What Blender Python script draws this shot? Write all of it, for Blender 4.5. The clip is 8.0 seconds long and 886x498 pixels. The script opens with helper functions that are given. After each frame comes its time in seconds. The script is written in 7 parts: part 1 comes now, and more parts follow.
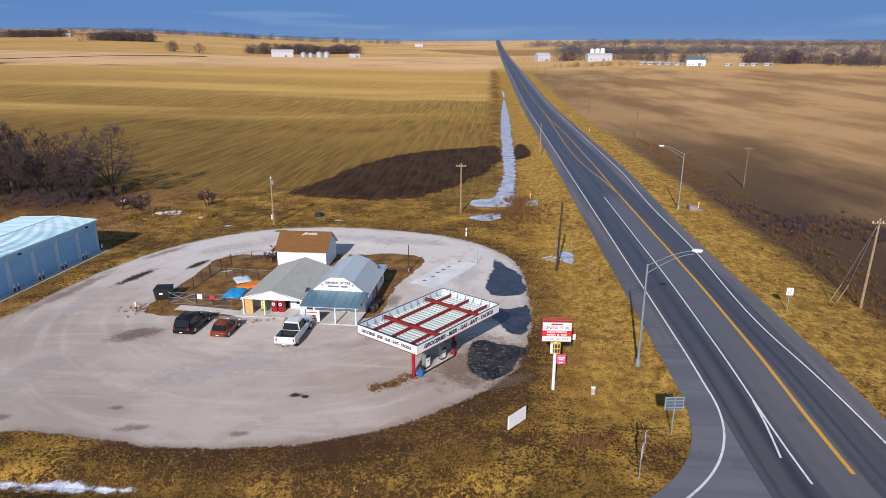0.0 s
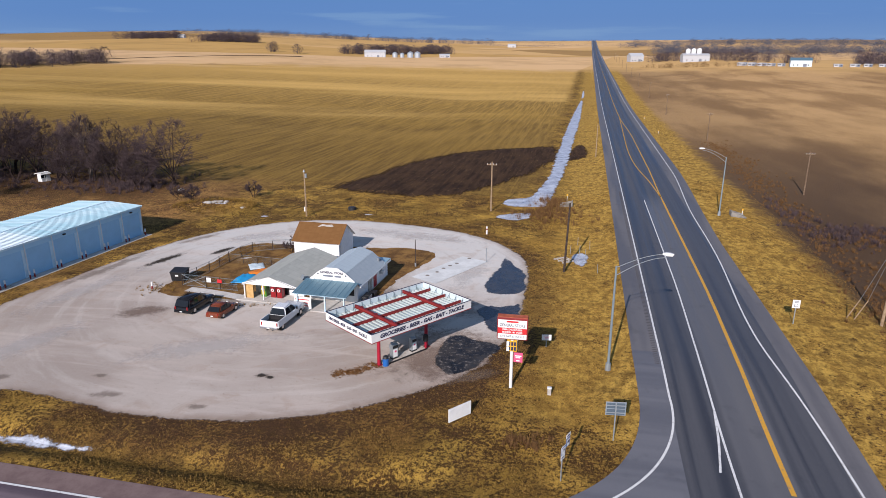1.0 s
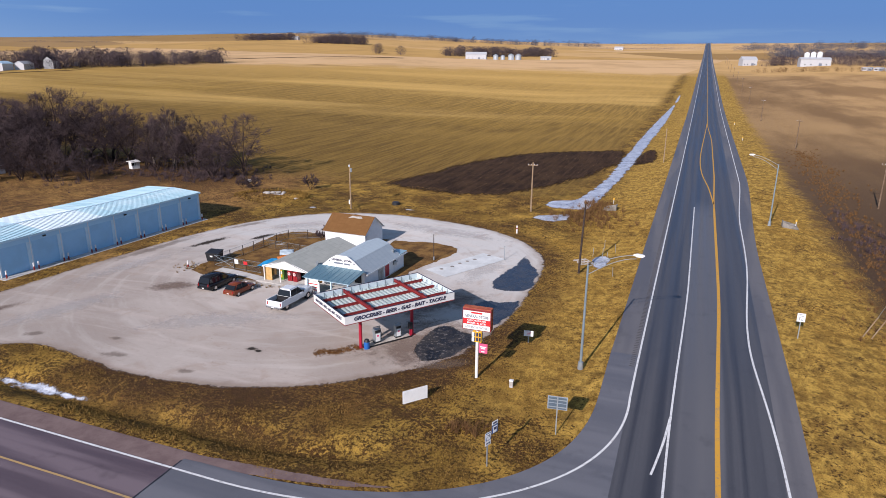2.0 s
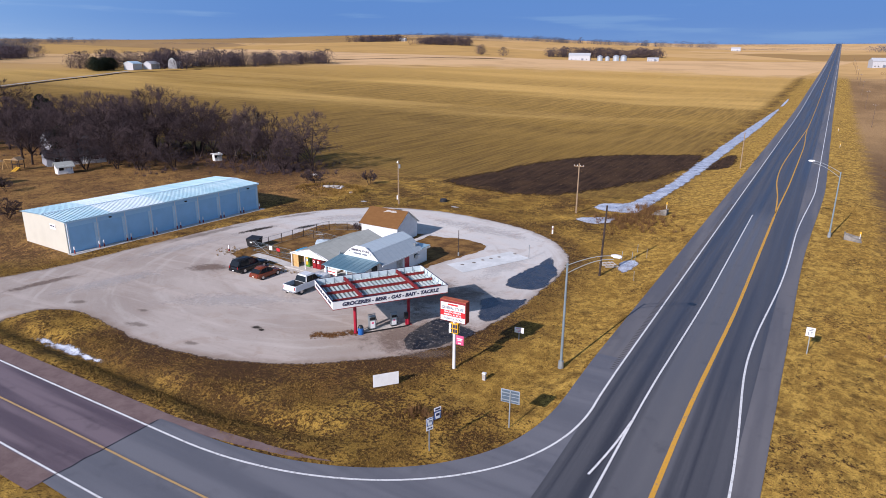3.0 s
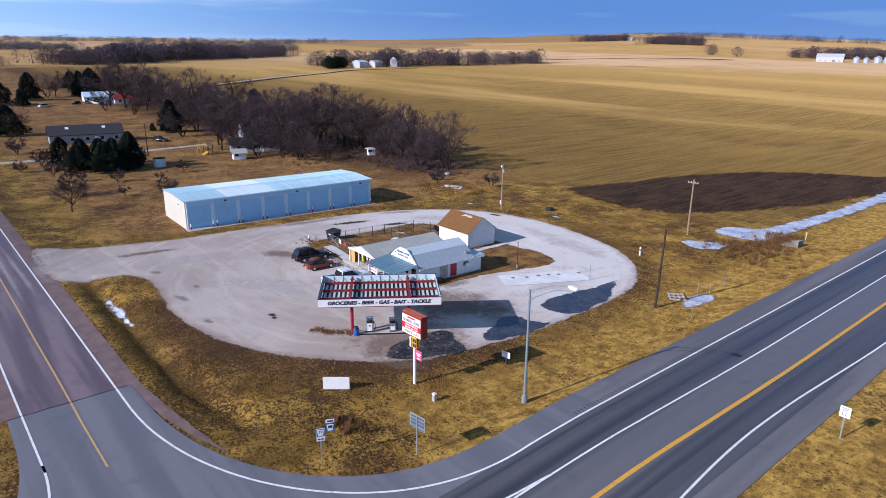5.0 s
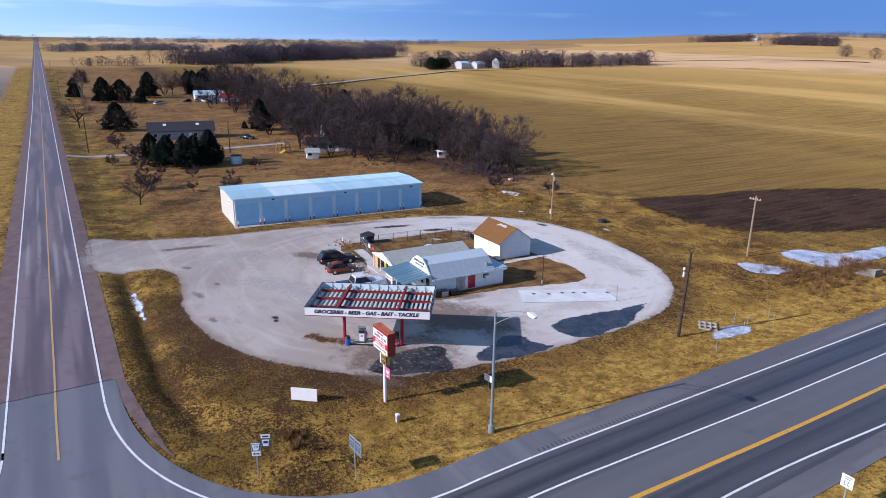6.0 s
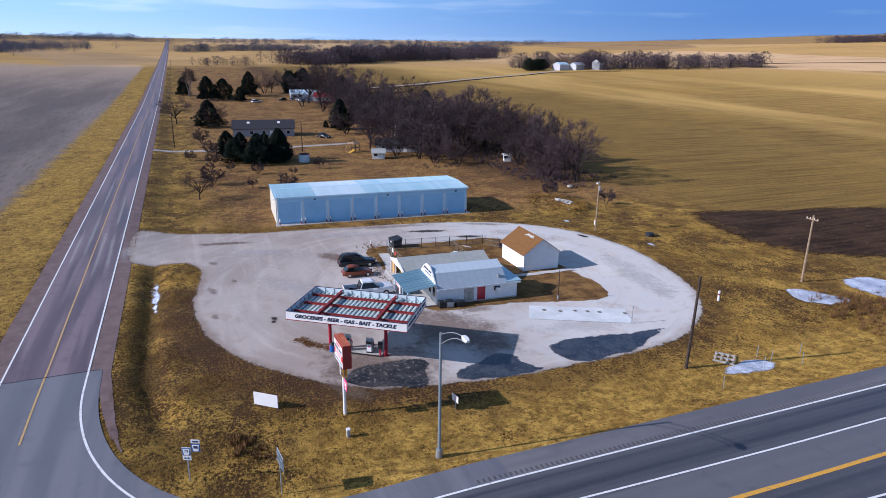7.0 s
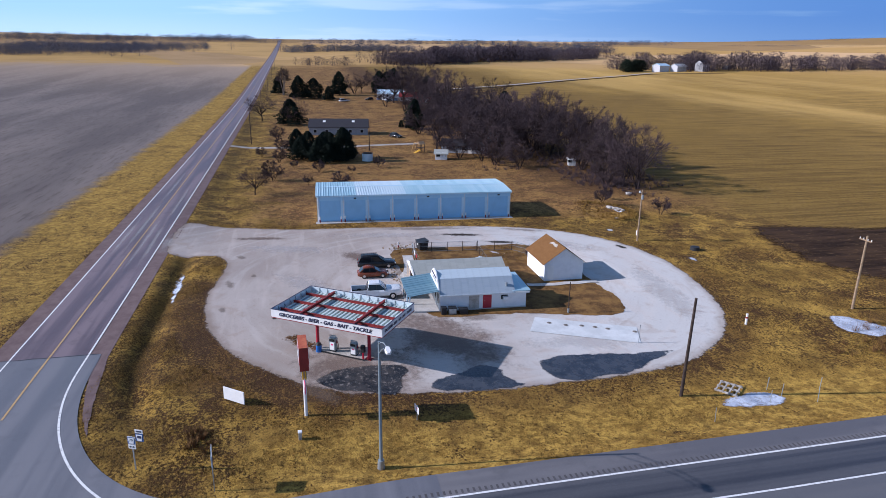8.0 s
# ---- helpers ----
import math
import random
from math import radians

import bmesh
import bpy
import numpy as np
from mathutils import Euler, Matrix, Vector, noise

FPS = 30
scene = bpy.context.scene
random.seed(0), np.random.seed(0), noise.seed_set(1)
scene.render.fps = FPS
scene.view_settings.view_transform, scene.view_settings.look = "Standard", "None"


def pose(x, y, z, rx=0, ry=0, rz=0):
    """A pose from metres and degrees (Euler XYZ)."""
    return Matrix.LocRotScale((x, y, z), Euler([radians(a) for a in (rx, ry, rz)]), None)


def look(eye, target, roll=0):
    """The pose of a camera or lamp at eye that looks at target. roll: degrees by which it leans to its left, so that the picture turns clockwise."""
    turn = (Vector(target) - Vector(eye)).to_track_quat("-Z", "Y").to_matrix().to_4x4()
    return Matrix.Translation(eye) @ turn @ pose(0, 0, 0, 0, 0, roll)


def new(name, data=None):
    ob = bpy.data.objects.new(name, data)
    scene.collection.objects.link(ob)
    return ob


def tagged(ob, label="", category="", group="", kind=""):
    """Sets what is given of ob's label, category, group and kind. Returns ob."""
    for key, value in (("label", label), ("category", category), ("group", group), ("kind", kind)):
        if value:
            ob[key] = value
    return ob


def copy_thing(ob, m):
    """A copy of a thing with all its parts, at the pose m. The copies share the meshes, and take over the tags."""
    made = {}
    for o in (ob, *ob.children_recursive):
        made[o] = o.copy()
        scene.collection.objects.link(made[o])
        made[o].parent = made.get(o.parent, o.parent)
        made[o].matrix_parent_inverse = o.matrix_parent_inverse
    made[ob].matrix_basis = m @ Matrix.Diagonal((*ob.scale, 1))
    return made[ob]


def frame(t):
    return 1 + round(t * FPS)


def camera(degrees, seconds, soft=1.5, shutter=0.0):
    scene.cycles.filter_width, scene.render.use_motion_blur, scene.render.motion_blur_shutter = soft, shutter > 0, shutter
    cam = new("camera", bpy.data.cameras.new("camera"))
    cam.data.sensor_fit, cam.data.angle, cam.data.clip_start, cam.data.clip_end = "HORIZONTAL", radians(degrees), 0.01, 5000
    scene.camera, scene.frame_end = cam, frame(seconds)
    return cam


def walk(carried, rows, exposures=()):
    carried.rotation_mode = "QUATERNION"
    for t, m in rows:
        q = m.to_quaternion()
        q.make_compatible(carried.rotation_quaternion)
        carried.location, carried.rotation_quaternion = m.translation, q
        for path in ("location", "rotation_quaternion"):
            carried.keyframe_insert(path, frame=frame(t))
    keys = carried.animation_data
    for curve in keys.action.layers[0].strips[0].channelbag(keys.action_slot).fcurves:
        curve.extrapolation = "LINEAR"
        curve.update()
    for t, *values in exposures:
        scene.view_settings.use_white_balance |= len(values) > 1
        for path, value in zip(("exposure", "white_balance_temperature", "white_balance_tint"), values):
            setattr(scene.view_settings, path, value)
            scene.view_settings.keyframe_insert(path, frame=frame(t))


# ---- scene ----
cam = camera(68.7, 8.0, 0.55)
METRES, EYE, TILT, LEAN, TURN = 87.69, 28.5, 0.0, 0.0, 4.0
ROWS = [
    (0.0, 0.0, 0.0, 0.0, 0.05, -16.91, -0.17),
    (0.5, 0.0639, 0.0001, -0.0025, 3.98, -16.91, 0.03),
    (1.0, 0.126, -0.0021, -0.0032, 8.18, -16.9, -0.17),
    (1.5, 0.1908, -0.0033, -0.0044, 12.73, -16.82, -0.38),
    (3.0, 0.3729, 0.0243, -0.0082, 26.37, -16.73, -0.46),
    (3.5, 0.4275, 0.0533, -0.0079, 31.2, -16.78, -0.51),
    (4.0, 0.4743, 0.0905, -0.0064, 35.95, -16.86, -0.5),
    (4.5, 0.5169, 0.1371, -0.004, 40.87, -16.91, -0.58),
    (6.0, 0.6034, 0.3056, 0.0033, 55.18, -16.98, -0.66),
    (6.5, 0.6246, 0.3683, 0.0057, 59.93, -17.0, -0.76),
    (7.0, 0.6416, 0.4275, 0.008, 64.3, -17.04, -0.74),
    (7.5, 0.656, 0.4892, 0.0092, 68.68, -17.07, -0.53),
    (8.0, 0.6687, 0.5458, 0.0106, 73.08, -17.11, -0.77),
]
EXPOSURE = 0.15
walk_rows = [(t, pose(0, 0, EYE, TILT, LEAN, TURN) @ pose(METRES * x, METRES * y, METRES * z, 90 + pitch, roll, yaw)) for t, x, y, z, yaw, pitch, roll in ROWS]
walk(cam, walk_rows, [(0.0, EXPOSURE - 0.12, 6150, 20), (2.5, EXPOSURE - 0.02, 6020, 22), (4.5, EXPOSURE + 0.08, 5600, 24), (8.0, EXPOSURE + 0.09, 5500, 22)])

# ---- sky and sun ----
SUN_EL, SUN_AZ = 26.5, 189.0
world = bpy.data.worlds.new("sky_world")
scene.world = world
world.use_nodes = True
wn, wl = world.node_tree.nodes, world.node_tree.links
wn.clear()
w_out = wn.new("ShaderNodeOutputWorld")
w_bg = wn.new("ShaderNodeBackground")
w_bg.inputs["Strength"].default_value = 0.076
sky = wn.new("ShaderNodeTexSky")
sky.sky_type = "NISHITA"
sky.sun_disc = False
sky.sun_elevation, sky.sun_rotation = radians(SUN_EL), radians(SUN_AZ)
sky.air_density, sky.dust_density, sky.ozone_density = 1.0, 0.6, 2.0
# a blue-grey bank of cloud low over the land, paler towards the west
w_tc = wn.new("ShaderNodeTexCoord")
w_sep = wn.new("ShaderNodeSeparateXYZ")
w_map = wn.new("ShaderNodeMapping")
w_map.inputs["Scale"].default_value = (2.2, 2.2, 26.0)
w_noise = wn.new("ShaderNodeTexNoise")
w_noise.inputs["Scale"].default_value, w_noise.inputs["Detail"].default_value = 1.7, 6.0
wl.new(w_tc.outputs["Generated"], w_map.inputs["Vector"])
wl.new(w_tc.outputs["Generated"], w_sep.inputs["Vector"])
wl.new(w_map.outputs["Vector"], w_noise.inputs["Vector"])


def w_range(sock, a, b, lo, hi):
    nd = wn.new("ShaderNodeMapRange")
    nd.interpolation_type = "SMOOTHSTEP"
    for key, v in (("From Min", a), ("From Max", b), ("To Min", lo), ("To Max", hi)):
        nd.inputs[key].default_value = v
    wl.new(sock, nd.inputs["Value"])
    return nd.outputs["Result"]


def w_blend(fac, a, b):
    nd = wn.new("ShaderNodeMix")
    nd.data_type = "RGBA"
    wl.new(fac, nd.inputs["Factor"])
    for key, v in (("A", a), ("B", b)):
        if isinstance(v, tuple):
            nd.inputs[key].default_value = (*v, 1)
        else:
            wl.new(v, nd.inputs[key])
    return nd.outputs["Result"]


w_west = w_range(w_sep.outputs["Y"], -0.25, 0.8, 1.0, 0.0)
w_bank = w_blend(w_west, (1.15, 2.9, 6.3), (5.2, 8.6, 11.2))
w_pale = w_blend(w_west, (2.2, 4.2, 6.9), (9.0, 11.2, 12.2))
w_bank = w_blend(w_range(w_sep.outputs["Z"], 0.005, 0.05, 0.5, 0.0), w_bank, w_pale)
w_bank = w_blend(w_range(w_noise.outputs["Fac"], 0.54, 0.68, 0.0, 0.6), w_bank, w_pale)
w_col = w_blend(w_range(w_sep.outputs["Z"], 0.12, 0.42, 0.92, 0.15), sky.outputs["Color"], w_bank)
wl.new(w_col, w_bg.inputs["Color"])
wl.new(w_bg.outputs["Background"], w_out.inputs["Surface"])

sun_data = bpy.data.lights.new("sun", "SUN")
sun_data.energy, sun_data.angle, sun_data.color = 4.75, radians(0.53), (1.0, 0.92, 0.80)
sun = new("sun", sun_data)
sun_dir = Vector((math.sin(radians(SUN_AZ)) * math.cos(radians(SUN_EL)), math.cos(radians(SUN_AZ)) * math.cos(radians(SUN_EL)), math.sin(radians(SUN_EL))))
sun.matrix_world = look(sun_dir * 60, (0, 0, 0))


# ---- materials ----
class Nodes:
    """Short-hand for one node material."""

    def __init__(self, name):
        self.m = bpy.data.materials.new(name)
        self.m.use_nodes = True
        self.n, self.l = self.m.node_tree.nodes, self.m.node_tree.links
        self.bsdf = self.n["Principled BSDF"]
        self.tc = self.n.new("ShaderNodeTexCoord")

    def put(self, sock, v):
        if isinstance(v, bpy.types.NodeSocket):
            self.l.new(v, sock)
        elif isinstance(v, tuple) and len(v) == 3 and sock.type == "RGBA":
            sock.default_value = (*v, 1)
        else:
            sock.default_value = v

    def coords(self, scale=(1, 1, 1), rot=(0, 0, 0), loc=(0, 0, 0)):
        mp = self.n.new("ShaderNodeMapping")
        mp.inputs["Scale"].default_value, mp.inputs["Rotation"].default_value, mp.inputs["Location"].default_value = scale, rot, loc
        self.l.new(self.tc.outputs["Object"], mp.inputs["Vector"])
        return mp.outputs["Vector"]

    def noise(self, scale, detail=4, rough=0.55, vec=None, distort=0.0):
        nd = self.n.new("ShaderNodeTexNoise")
        nd.inputs["Scale"].default_value, nd.inputs["Detail"].default_value = scale, detail
        nd.inputs["Roughness"].default_value, nd.inputs["Distortion"].default_value = rough, distort
        self.l.new(vec if vec else self.tc.outputs["Object"], nd.inputs["Vector"])
        return nd.outputs["Fac"]

    def voronoi(self, scale, vec=None, out="Color"):
        nd = self.n.new("ShaderNodeTexVoronoi")
        nd.inputs["Scale"].default_value = scale
        self.l.new(vec if vec else self.tc.outputs["Object"], nd.inputs["Vector"])
        return nd.outputs[out]

    def ramp(self, v, a, b, lo=0.0, hi=1.0, smooth=True):
        nd = self.n.new("ShaderNodeMapRange")
        nd.interpolation_type = "SMOOTHSTEP" if smooth else "LINEAR"
        for k, x in (("From Min", a), ("From Max", b), ("To Min", lo), ("To Max", hi)):
            nd.inputs[k].default_value = x
        self.put(nd.inputs["Value"], v)
        return nd.outputs["Result"]

    def math(self, op, a, b=0.0):
        nd = self.n.new("ShaderNodeMath")
        nd.operation = op
        self.put(nd.inputs[0], a)
        self.put(nd.inputs[1], b)
        return nd.outputs[0]

    def mix(self, f, a, b, blend="MIX"):
        nd = self.n.new("ShaderNodeMix")
        nd.data_type, nd.blend_type = "RGBA", blend
        self.put(nd.inputs["Factor"], f)
        self.put(nd.inputs["A"], a)
        self.put(nd.inputs["B"], b)
        return nd.outputs["Result"]

    def xyz(self):
        nd = self.n.new("ShaderNodeSeparateXYZ")
        self.l.new(self.tc.outputs["Object"], nd.inputs["Vector"])
        return nd.outputs["X"], nd.outputs["Y"], nd.outputs["Z"]

    def depth(self):
        nd = self.n.new("ShaderNodeAttribute")
        nd.attribute_name = "depth"
        return nd.outputs["Fac"]

    def soft(self, lo, hi, amount, *noises):
        """Thin the rim of a soft sheet out, broken up by noise."""
        a = self.depth()
        for nz in noises:
            a = self.math("ADD", a, self.math("MULTIPLY", self.math("SUBTRACT", nz, 0.5), amount))
        self.put(self.bsdf.inputs["Alpha"], self.ramp(a, lo, hi))

    def random(self):
        return self.n.new("ShaderNodeObjectInfo").outputs["Random"]

    def island(self):
        return self.n.new("ShaderNodeNewGeometry").outputs["Random Per Island"]

    def done(self, color, rough=0.8, metal=0.0, bump=None, strength=0.3, dist=0.05):
        self.put(self.bsdf.inputs["Base Color"], color)
        self.put(self.bsdf.inputs["Roughness"], rough)
        self.put(self.bsdf.inputs["Metallic"], metal)
        if not isinstance(rough, bpy.types.NodeSocket) and rough >= 0.84:
            self.bsdf.inputs["Specular IOR Level"].default_value = 0.1
            self.bsdf.inputs["Diffuse Roughness"].default_value = 0.22
        if bump is not None:
            bp = self.n.new("ShaderNodeBump")
            bp.inputs["Strength"].default_value, bp.inputs["Distance"].default_value = strength, dist
            self.put(bp.inputs["Height"], bump)
            self.l.new(bp.outputs["Normal"], self.bsdf.inputs["Normal"])
        return self.m


def plain(name, c, rough=0.6, metal=0.0, var=0.25, scale=1.2, fine=14.0, bump=0.1):
    """A painted or weathered surface: one colour, with stains at a wide and a fine scale."""
    k = Nodes(name)
    dark = tuple(v * (1 - var) for v in c)
    wide = k.ramp(k.noise(scale, 5), 0.35, 0.7)
    small = k.noise(fine, 3)
    col = k.mix(k.math("MULTIPLY", wide, 0.7), c, dark)
    col = k.mix(k.ramp(small, 0.55, 0.75, 0, 0.35), col, tuple(v * 0.7 for v in c))
    return k.done(col, k.ramp(small, 0.3, 0.7, max(rough - 0.08, 0.02), min(rough + 0.1, 1)), metal, small, bump, 0.01)


def make_ground():
    k = Nodes("dry_ground")
    x, y, z = k.xyz()
    big, mid = k.noise(0.035, 4), k.noise(0.2, 5, 0.6)
    fine, speck, grit = k.noise(1.6, 6, 0.7), k.noise(7.0, 4, 0.75), k.noise(24.0, 3, 0.75)
    # winter grass: straw, olive and bare brown
    clump = k.noise(0.75, 5, 0.7)
    tuft = k.noise(3.4, 4, 0.75)
    bare = k.noise(0.11, 5, 0.65, k.coords(loc=(31, 7, 0)))
    thin = k.mix(k.ramp(bare, 0.46, 0.6), (0.10, 0.056, 0.017), (0.078, 0.038, 0.016))
    thin = k.mix(k.ramp(fine, 0.42, 0.6, 0, 0.8), thin, (0.036, 0.021, 0.009))
    rich = k.mix(k.ramp(mid, 0.38, 0.6), (0.23, 0.136, 0.03), (0.56, 0.352, 0.072))
    rich = k.mix(k.ramp(big, 0.47, 0.6, 0, 0.45), rich, (0.27, 0.175, 0.032))
    cover = k.math("ADD", k.math("ADD", tuft, k.math("MULTIPLY", k.math("SUBTRACT", clump, 0.5), 0.5)), k.math("MULTIPLY", k.math("SUBTRACT", 0.5, bare), 0.55))
    # dead brown margin along the edge of the forecourt
    ex = k.math("DIVIDE", k.math("ADD", x, 17.0), 23.0)
    ey = k.math("DIVIDE", k.math("SUBTRACT", y, 72.0), 30.0)
    ring = k.math("SQRT", k.math("ADD", k.math("MULTIPLY", ex, ex), k.math("MULTIPLY", ey, ey)))
    ring = k.math("ADD", ring, k.math("MULTIPLY", k.math("SUBTRACT", mid, 0.5), 0.3))
    dead = k.math("MULTIPLY", k.ramp(ring, 1.08, 1.32, 0.9, 0), k.ramp(y, 56, 70, 1, 0.35))
    cover = k.math("SUBTRACT", cover, k.math("MULTIPLY", dead, 0.075))
    # mown verges along the highway: an even, pale gold sward
    mown = k.math("ADD", k.math("MULTIPLY", k.ramp(k.math("ADD", x, k.math("MULTIPLY", k.math("SUBTRACT", bare, 0.5), 14)), 4.5, 10.5), k.ramp(y, 40, 52)), k.ramp(x, 30, 34, 0, 0.3))
    mown = k.math("ADD", mown, k.ramp(k.math("ADD", y, k.math("MULTIPLY", mid, 4)), 22, 25, 0.75, 0))
    mown = k.math("MINIMUM", mown, 1.0)
    cover = k.math("ADD", cover, k.math("MULTIPLY", mown, 0.11))
    sward = k.mix(k.ramp(k.noise(1.1, 5, 0.7, k.coords((1, 0.6, 1))), 0.4, 0.6), (0.27, 0.16, 0.034), (0.60, 0.39, 0.085))
    rich = k.mix(k.math("MULTIPLY", mown, 0.8), rich, sward)
    rich = k.mix(k.math("MULTIPLY", dead, 0.85), rich, (0.155, 0.078, 0.03))
    thin = k.mix(dead, thin, (0.064, 0.033, 0.019))
    # leaf-strewn brown ground under and around the trees and houses
    wx = k.math("ADD", x, k.math("MULTIPLY", k.math("SUBTRACT", bare, 0.5), 30))
    wy = k.math("ADD", y, k.math("MULTIPLY", k.math("SUBTRACT", mid, 0.5), 30))
    leaf = k.math("MULTIPLY", k.ramp(wx, -66, -52, 1, 0), k.math("MULTIPLY", k.ramp(wy, 40, 50), k.ramp(wy, 138, 150, 1, 0)))
    rich = k.mix(k.math("MULTIPLY", leaf, 0.8), rich, (0.37, 0.208, 0.08))
    thin = k.mix(leaf, thin, (0.118, 0.06, 0.03))
    # within the grove the grass colour goes to a darker brown
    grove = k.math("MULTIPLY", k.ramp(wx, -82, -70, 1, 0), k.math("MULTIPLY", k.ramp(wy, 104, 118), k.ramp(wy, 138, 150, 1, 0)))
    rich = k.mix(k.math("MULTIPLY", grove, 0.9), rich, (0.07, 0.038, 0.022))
    g = k.mix(k.ramp(cover, 0.44, 0.54), thin, rich)
    clod = k.noise(0.42, 5, 0.7, k.coords((1, 1.3, 1), (0, 0, 0.4), (5, 9, 0)))
    g = k.mix(k.ramp(clod, 0.52, 0.64, 0, 0.45), g, (0.06, 0.034, 0.014))
    # dark ditch band: ranker grass, with the bank's shade put into its colour
    ditch_dark = k.math("MULTIPLY", k.math("MULTIPLY", k.ramp(k.math("ADD", y, k.math("MULTIPLY", mid, 1.5)), 34.2, 35.0), k.ramp(k.math("ADD", y, k.math("MULTIPLY", mid, 2.0)), 37.2, 38.4, 0.35, 0)), k.ramp(x, -3, 5, 1, 0))
    g = k.mix(ditch_dark, g, (0.085, 0.058, 0.016))
    g = k.mix(k.ramp(fine, 0.47, 0.66, 0, 0.6), g, (0.050, 0.028, 0.010))
    g = k.mix(k.math("MULTIPLY", k.ramp(speck, 0.5, 0.64, 0, 0.75), k.ramp(mown, 0, 1, 1, 0.6)), g, (0.036, 0.020, 0.008))
    g = k.mix(k.ramp(grit, 0.57, 0.68, 0, 0.7), g, (0.62, 0.43, 0.13))
    # stubble field north-west of the roads, drilled in long rows
    warp = k.math("MULTIPLY", k.math("SUBTRACT", big, 0.5), 26.0)
    rows = k.noise(1.0, 5, 0.65, k.coords((0.75, 0.03, 0.1), (0, 0, radians(-5))))
    patch = k.noise(1.0, 4, 0.6, k.coords((0.008, 0.013, 0.01), (0, 0, radians(20))))
    band = k.noise(1.0, 4, 0.55, k.coords((0.0016, 0.0085, 0.01), (0, 0, radians(5))))
    f = k.mix(k.ramp(rows, 0.38, 0.62), (0.18, 0.114, 0.032), (0.37, 0.238, 0.062))
    f = k.mix(k.ramp(patch, 0.46, 0.64, 0, 0.45), f, (0.34, 0.215, 0.046))
    f = k.mix(k.math("MULTIPLY", k.ramp(band, 0.45, 0.62, 0, 0.8), k.ramp(y, 190, 320)), f, (0.66, 0.44, 0.14))
    f = k.mix(k.ramp(fine, 0.46, 0.68, 0, 0.6), f, (0.085, 0.05, 0.014))
    f = k.mix(k.ramp(speck, 0.55, 0.7, 0, 0.5), f, (0.42, 0.29, 0.085))
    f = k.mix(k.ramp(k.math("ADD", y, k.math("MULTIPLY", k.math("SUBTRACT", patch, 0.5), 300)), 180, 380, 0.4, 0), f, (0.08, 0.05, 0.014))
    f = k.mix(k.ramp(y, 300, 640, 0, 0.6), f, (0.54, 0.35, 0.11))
    north = k.ramp(k.math("ADD", y, warp), 122, 150)
    west = k.ramp(k.math("ADD", x, k.math("MULTIPLY", warp, 0.15)), -4, 4, 1, 0)
    col = k.mix(k.math("MULTIPLY", north, west), g, f)
    # bean field east of the highway: tan, with dark soil by the road
    sweep = k.noise(1.0, 5, 0.6, k.coords((0.022, 0.007, 0.02), (0, 0, radians(-24))))
    e = k.mix(k.ramp(sweep, 0.38, 0.6), (0.30, 0.185, 0.082), (0.50, 0.325, 0.15))
    wet = k.ramp(k.math("ADD", k.math("ADD", x, k.math("MULTIPLY", y, -0.03)), k.math("MULTIPLY", k.math("SUBTRACT", sweep, 0.5), 90)), 60, 104, 1, 0)
    wet = k.math("MULTIPLY", wet, k.ramp(y, 110, 300, 1, 0.3))
    e = k.mix(k.math("MULTIPLY", wet, 0.95), e, (0.062, 0.04, 0.029))
    e = k.mix(k.ramp(fine, 0.44, 0.7, 0, 0.6), e, (0.095, 0.062, 0.036))
    e = k.mix(k.ramp(speck, 0.58, 0.7, 0, 0.4), e, (0.45, 0.32, 0.17))
    east = k.ramp(k.math("ADD", x, k.math("MULTIPLY", k.math("SUBTRACT", mid, 0.5), 9)), 41, 46)
    col = k.mix(east, col, e)
    # grey-brown field south of the side road
    s = k.mix(k.ramp(k.noise(1.0, 4, 0.6, k.coords((0.004, 0.03, 0.02))), 0.4, 0.6), (0.145, 0.126, 0.122), (0.235, 0.202, 0.185))
    s = k.mix(k.ramp(k.noise(1.0, 5, 0.75, k.coords((0.12, 0.9, 0.1))), 0.47, 0.66, 0, 0.55), s, (0.095, 0.077, 0.071))
    s = k.mix(k.ramp(speck, 0.54, 0.68, 0, 0.4), s, (0.30, 0.25, 0.2))
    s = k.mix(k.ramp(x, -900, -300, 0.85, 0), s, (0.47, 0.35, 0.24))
    south = k.math("MULTIPLY", k.ramp(k.math("ADD", y, k.math("MULTIPLY", k.math("SUBTRACT", mid, 0.5), 6)), 7, 11, 1, 0), k.ramp(x, 8, 12, 1, 0))
    col = k.mix(south, col, s)
    # far country: a patchwork of fields
    cells = k.voronoi(1.0, k.coords((0.0011, 0.0024, 0), (0, 0, radians(2))))
    sep = k.n.new("ShaderNodeSeparateColor")
    k.l.new(cells, sep.inputs[0])
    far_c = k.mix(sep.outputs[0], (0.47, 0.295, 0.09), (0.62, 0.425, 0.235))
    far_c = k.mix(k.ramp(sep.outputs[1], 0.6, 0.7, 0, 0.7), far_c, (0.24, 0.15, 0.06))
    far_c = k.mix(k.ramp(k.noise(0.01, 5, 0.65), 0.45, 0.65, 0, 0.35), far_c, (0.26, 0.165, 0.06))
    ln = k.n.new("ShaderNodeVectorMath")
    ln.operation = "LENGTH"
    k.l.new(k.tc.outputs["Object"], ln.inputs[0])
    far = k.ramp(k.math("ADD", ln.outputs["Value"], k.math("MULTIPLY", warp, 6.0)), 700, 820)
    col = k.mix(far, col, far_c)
    col = k.mix(1.0, col, (1.01, 0.975, 0.93), "MULTIPLY")
    h = k.math("ADD", k.math("ADD", fine, k.math("MULTIPLY", speck, 0.7)), k.math("MULTIPLY", grit, 0.25))
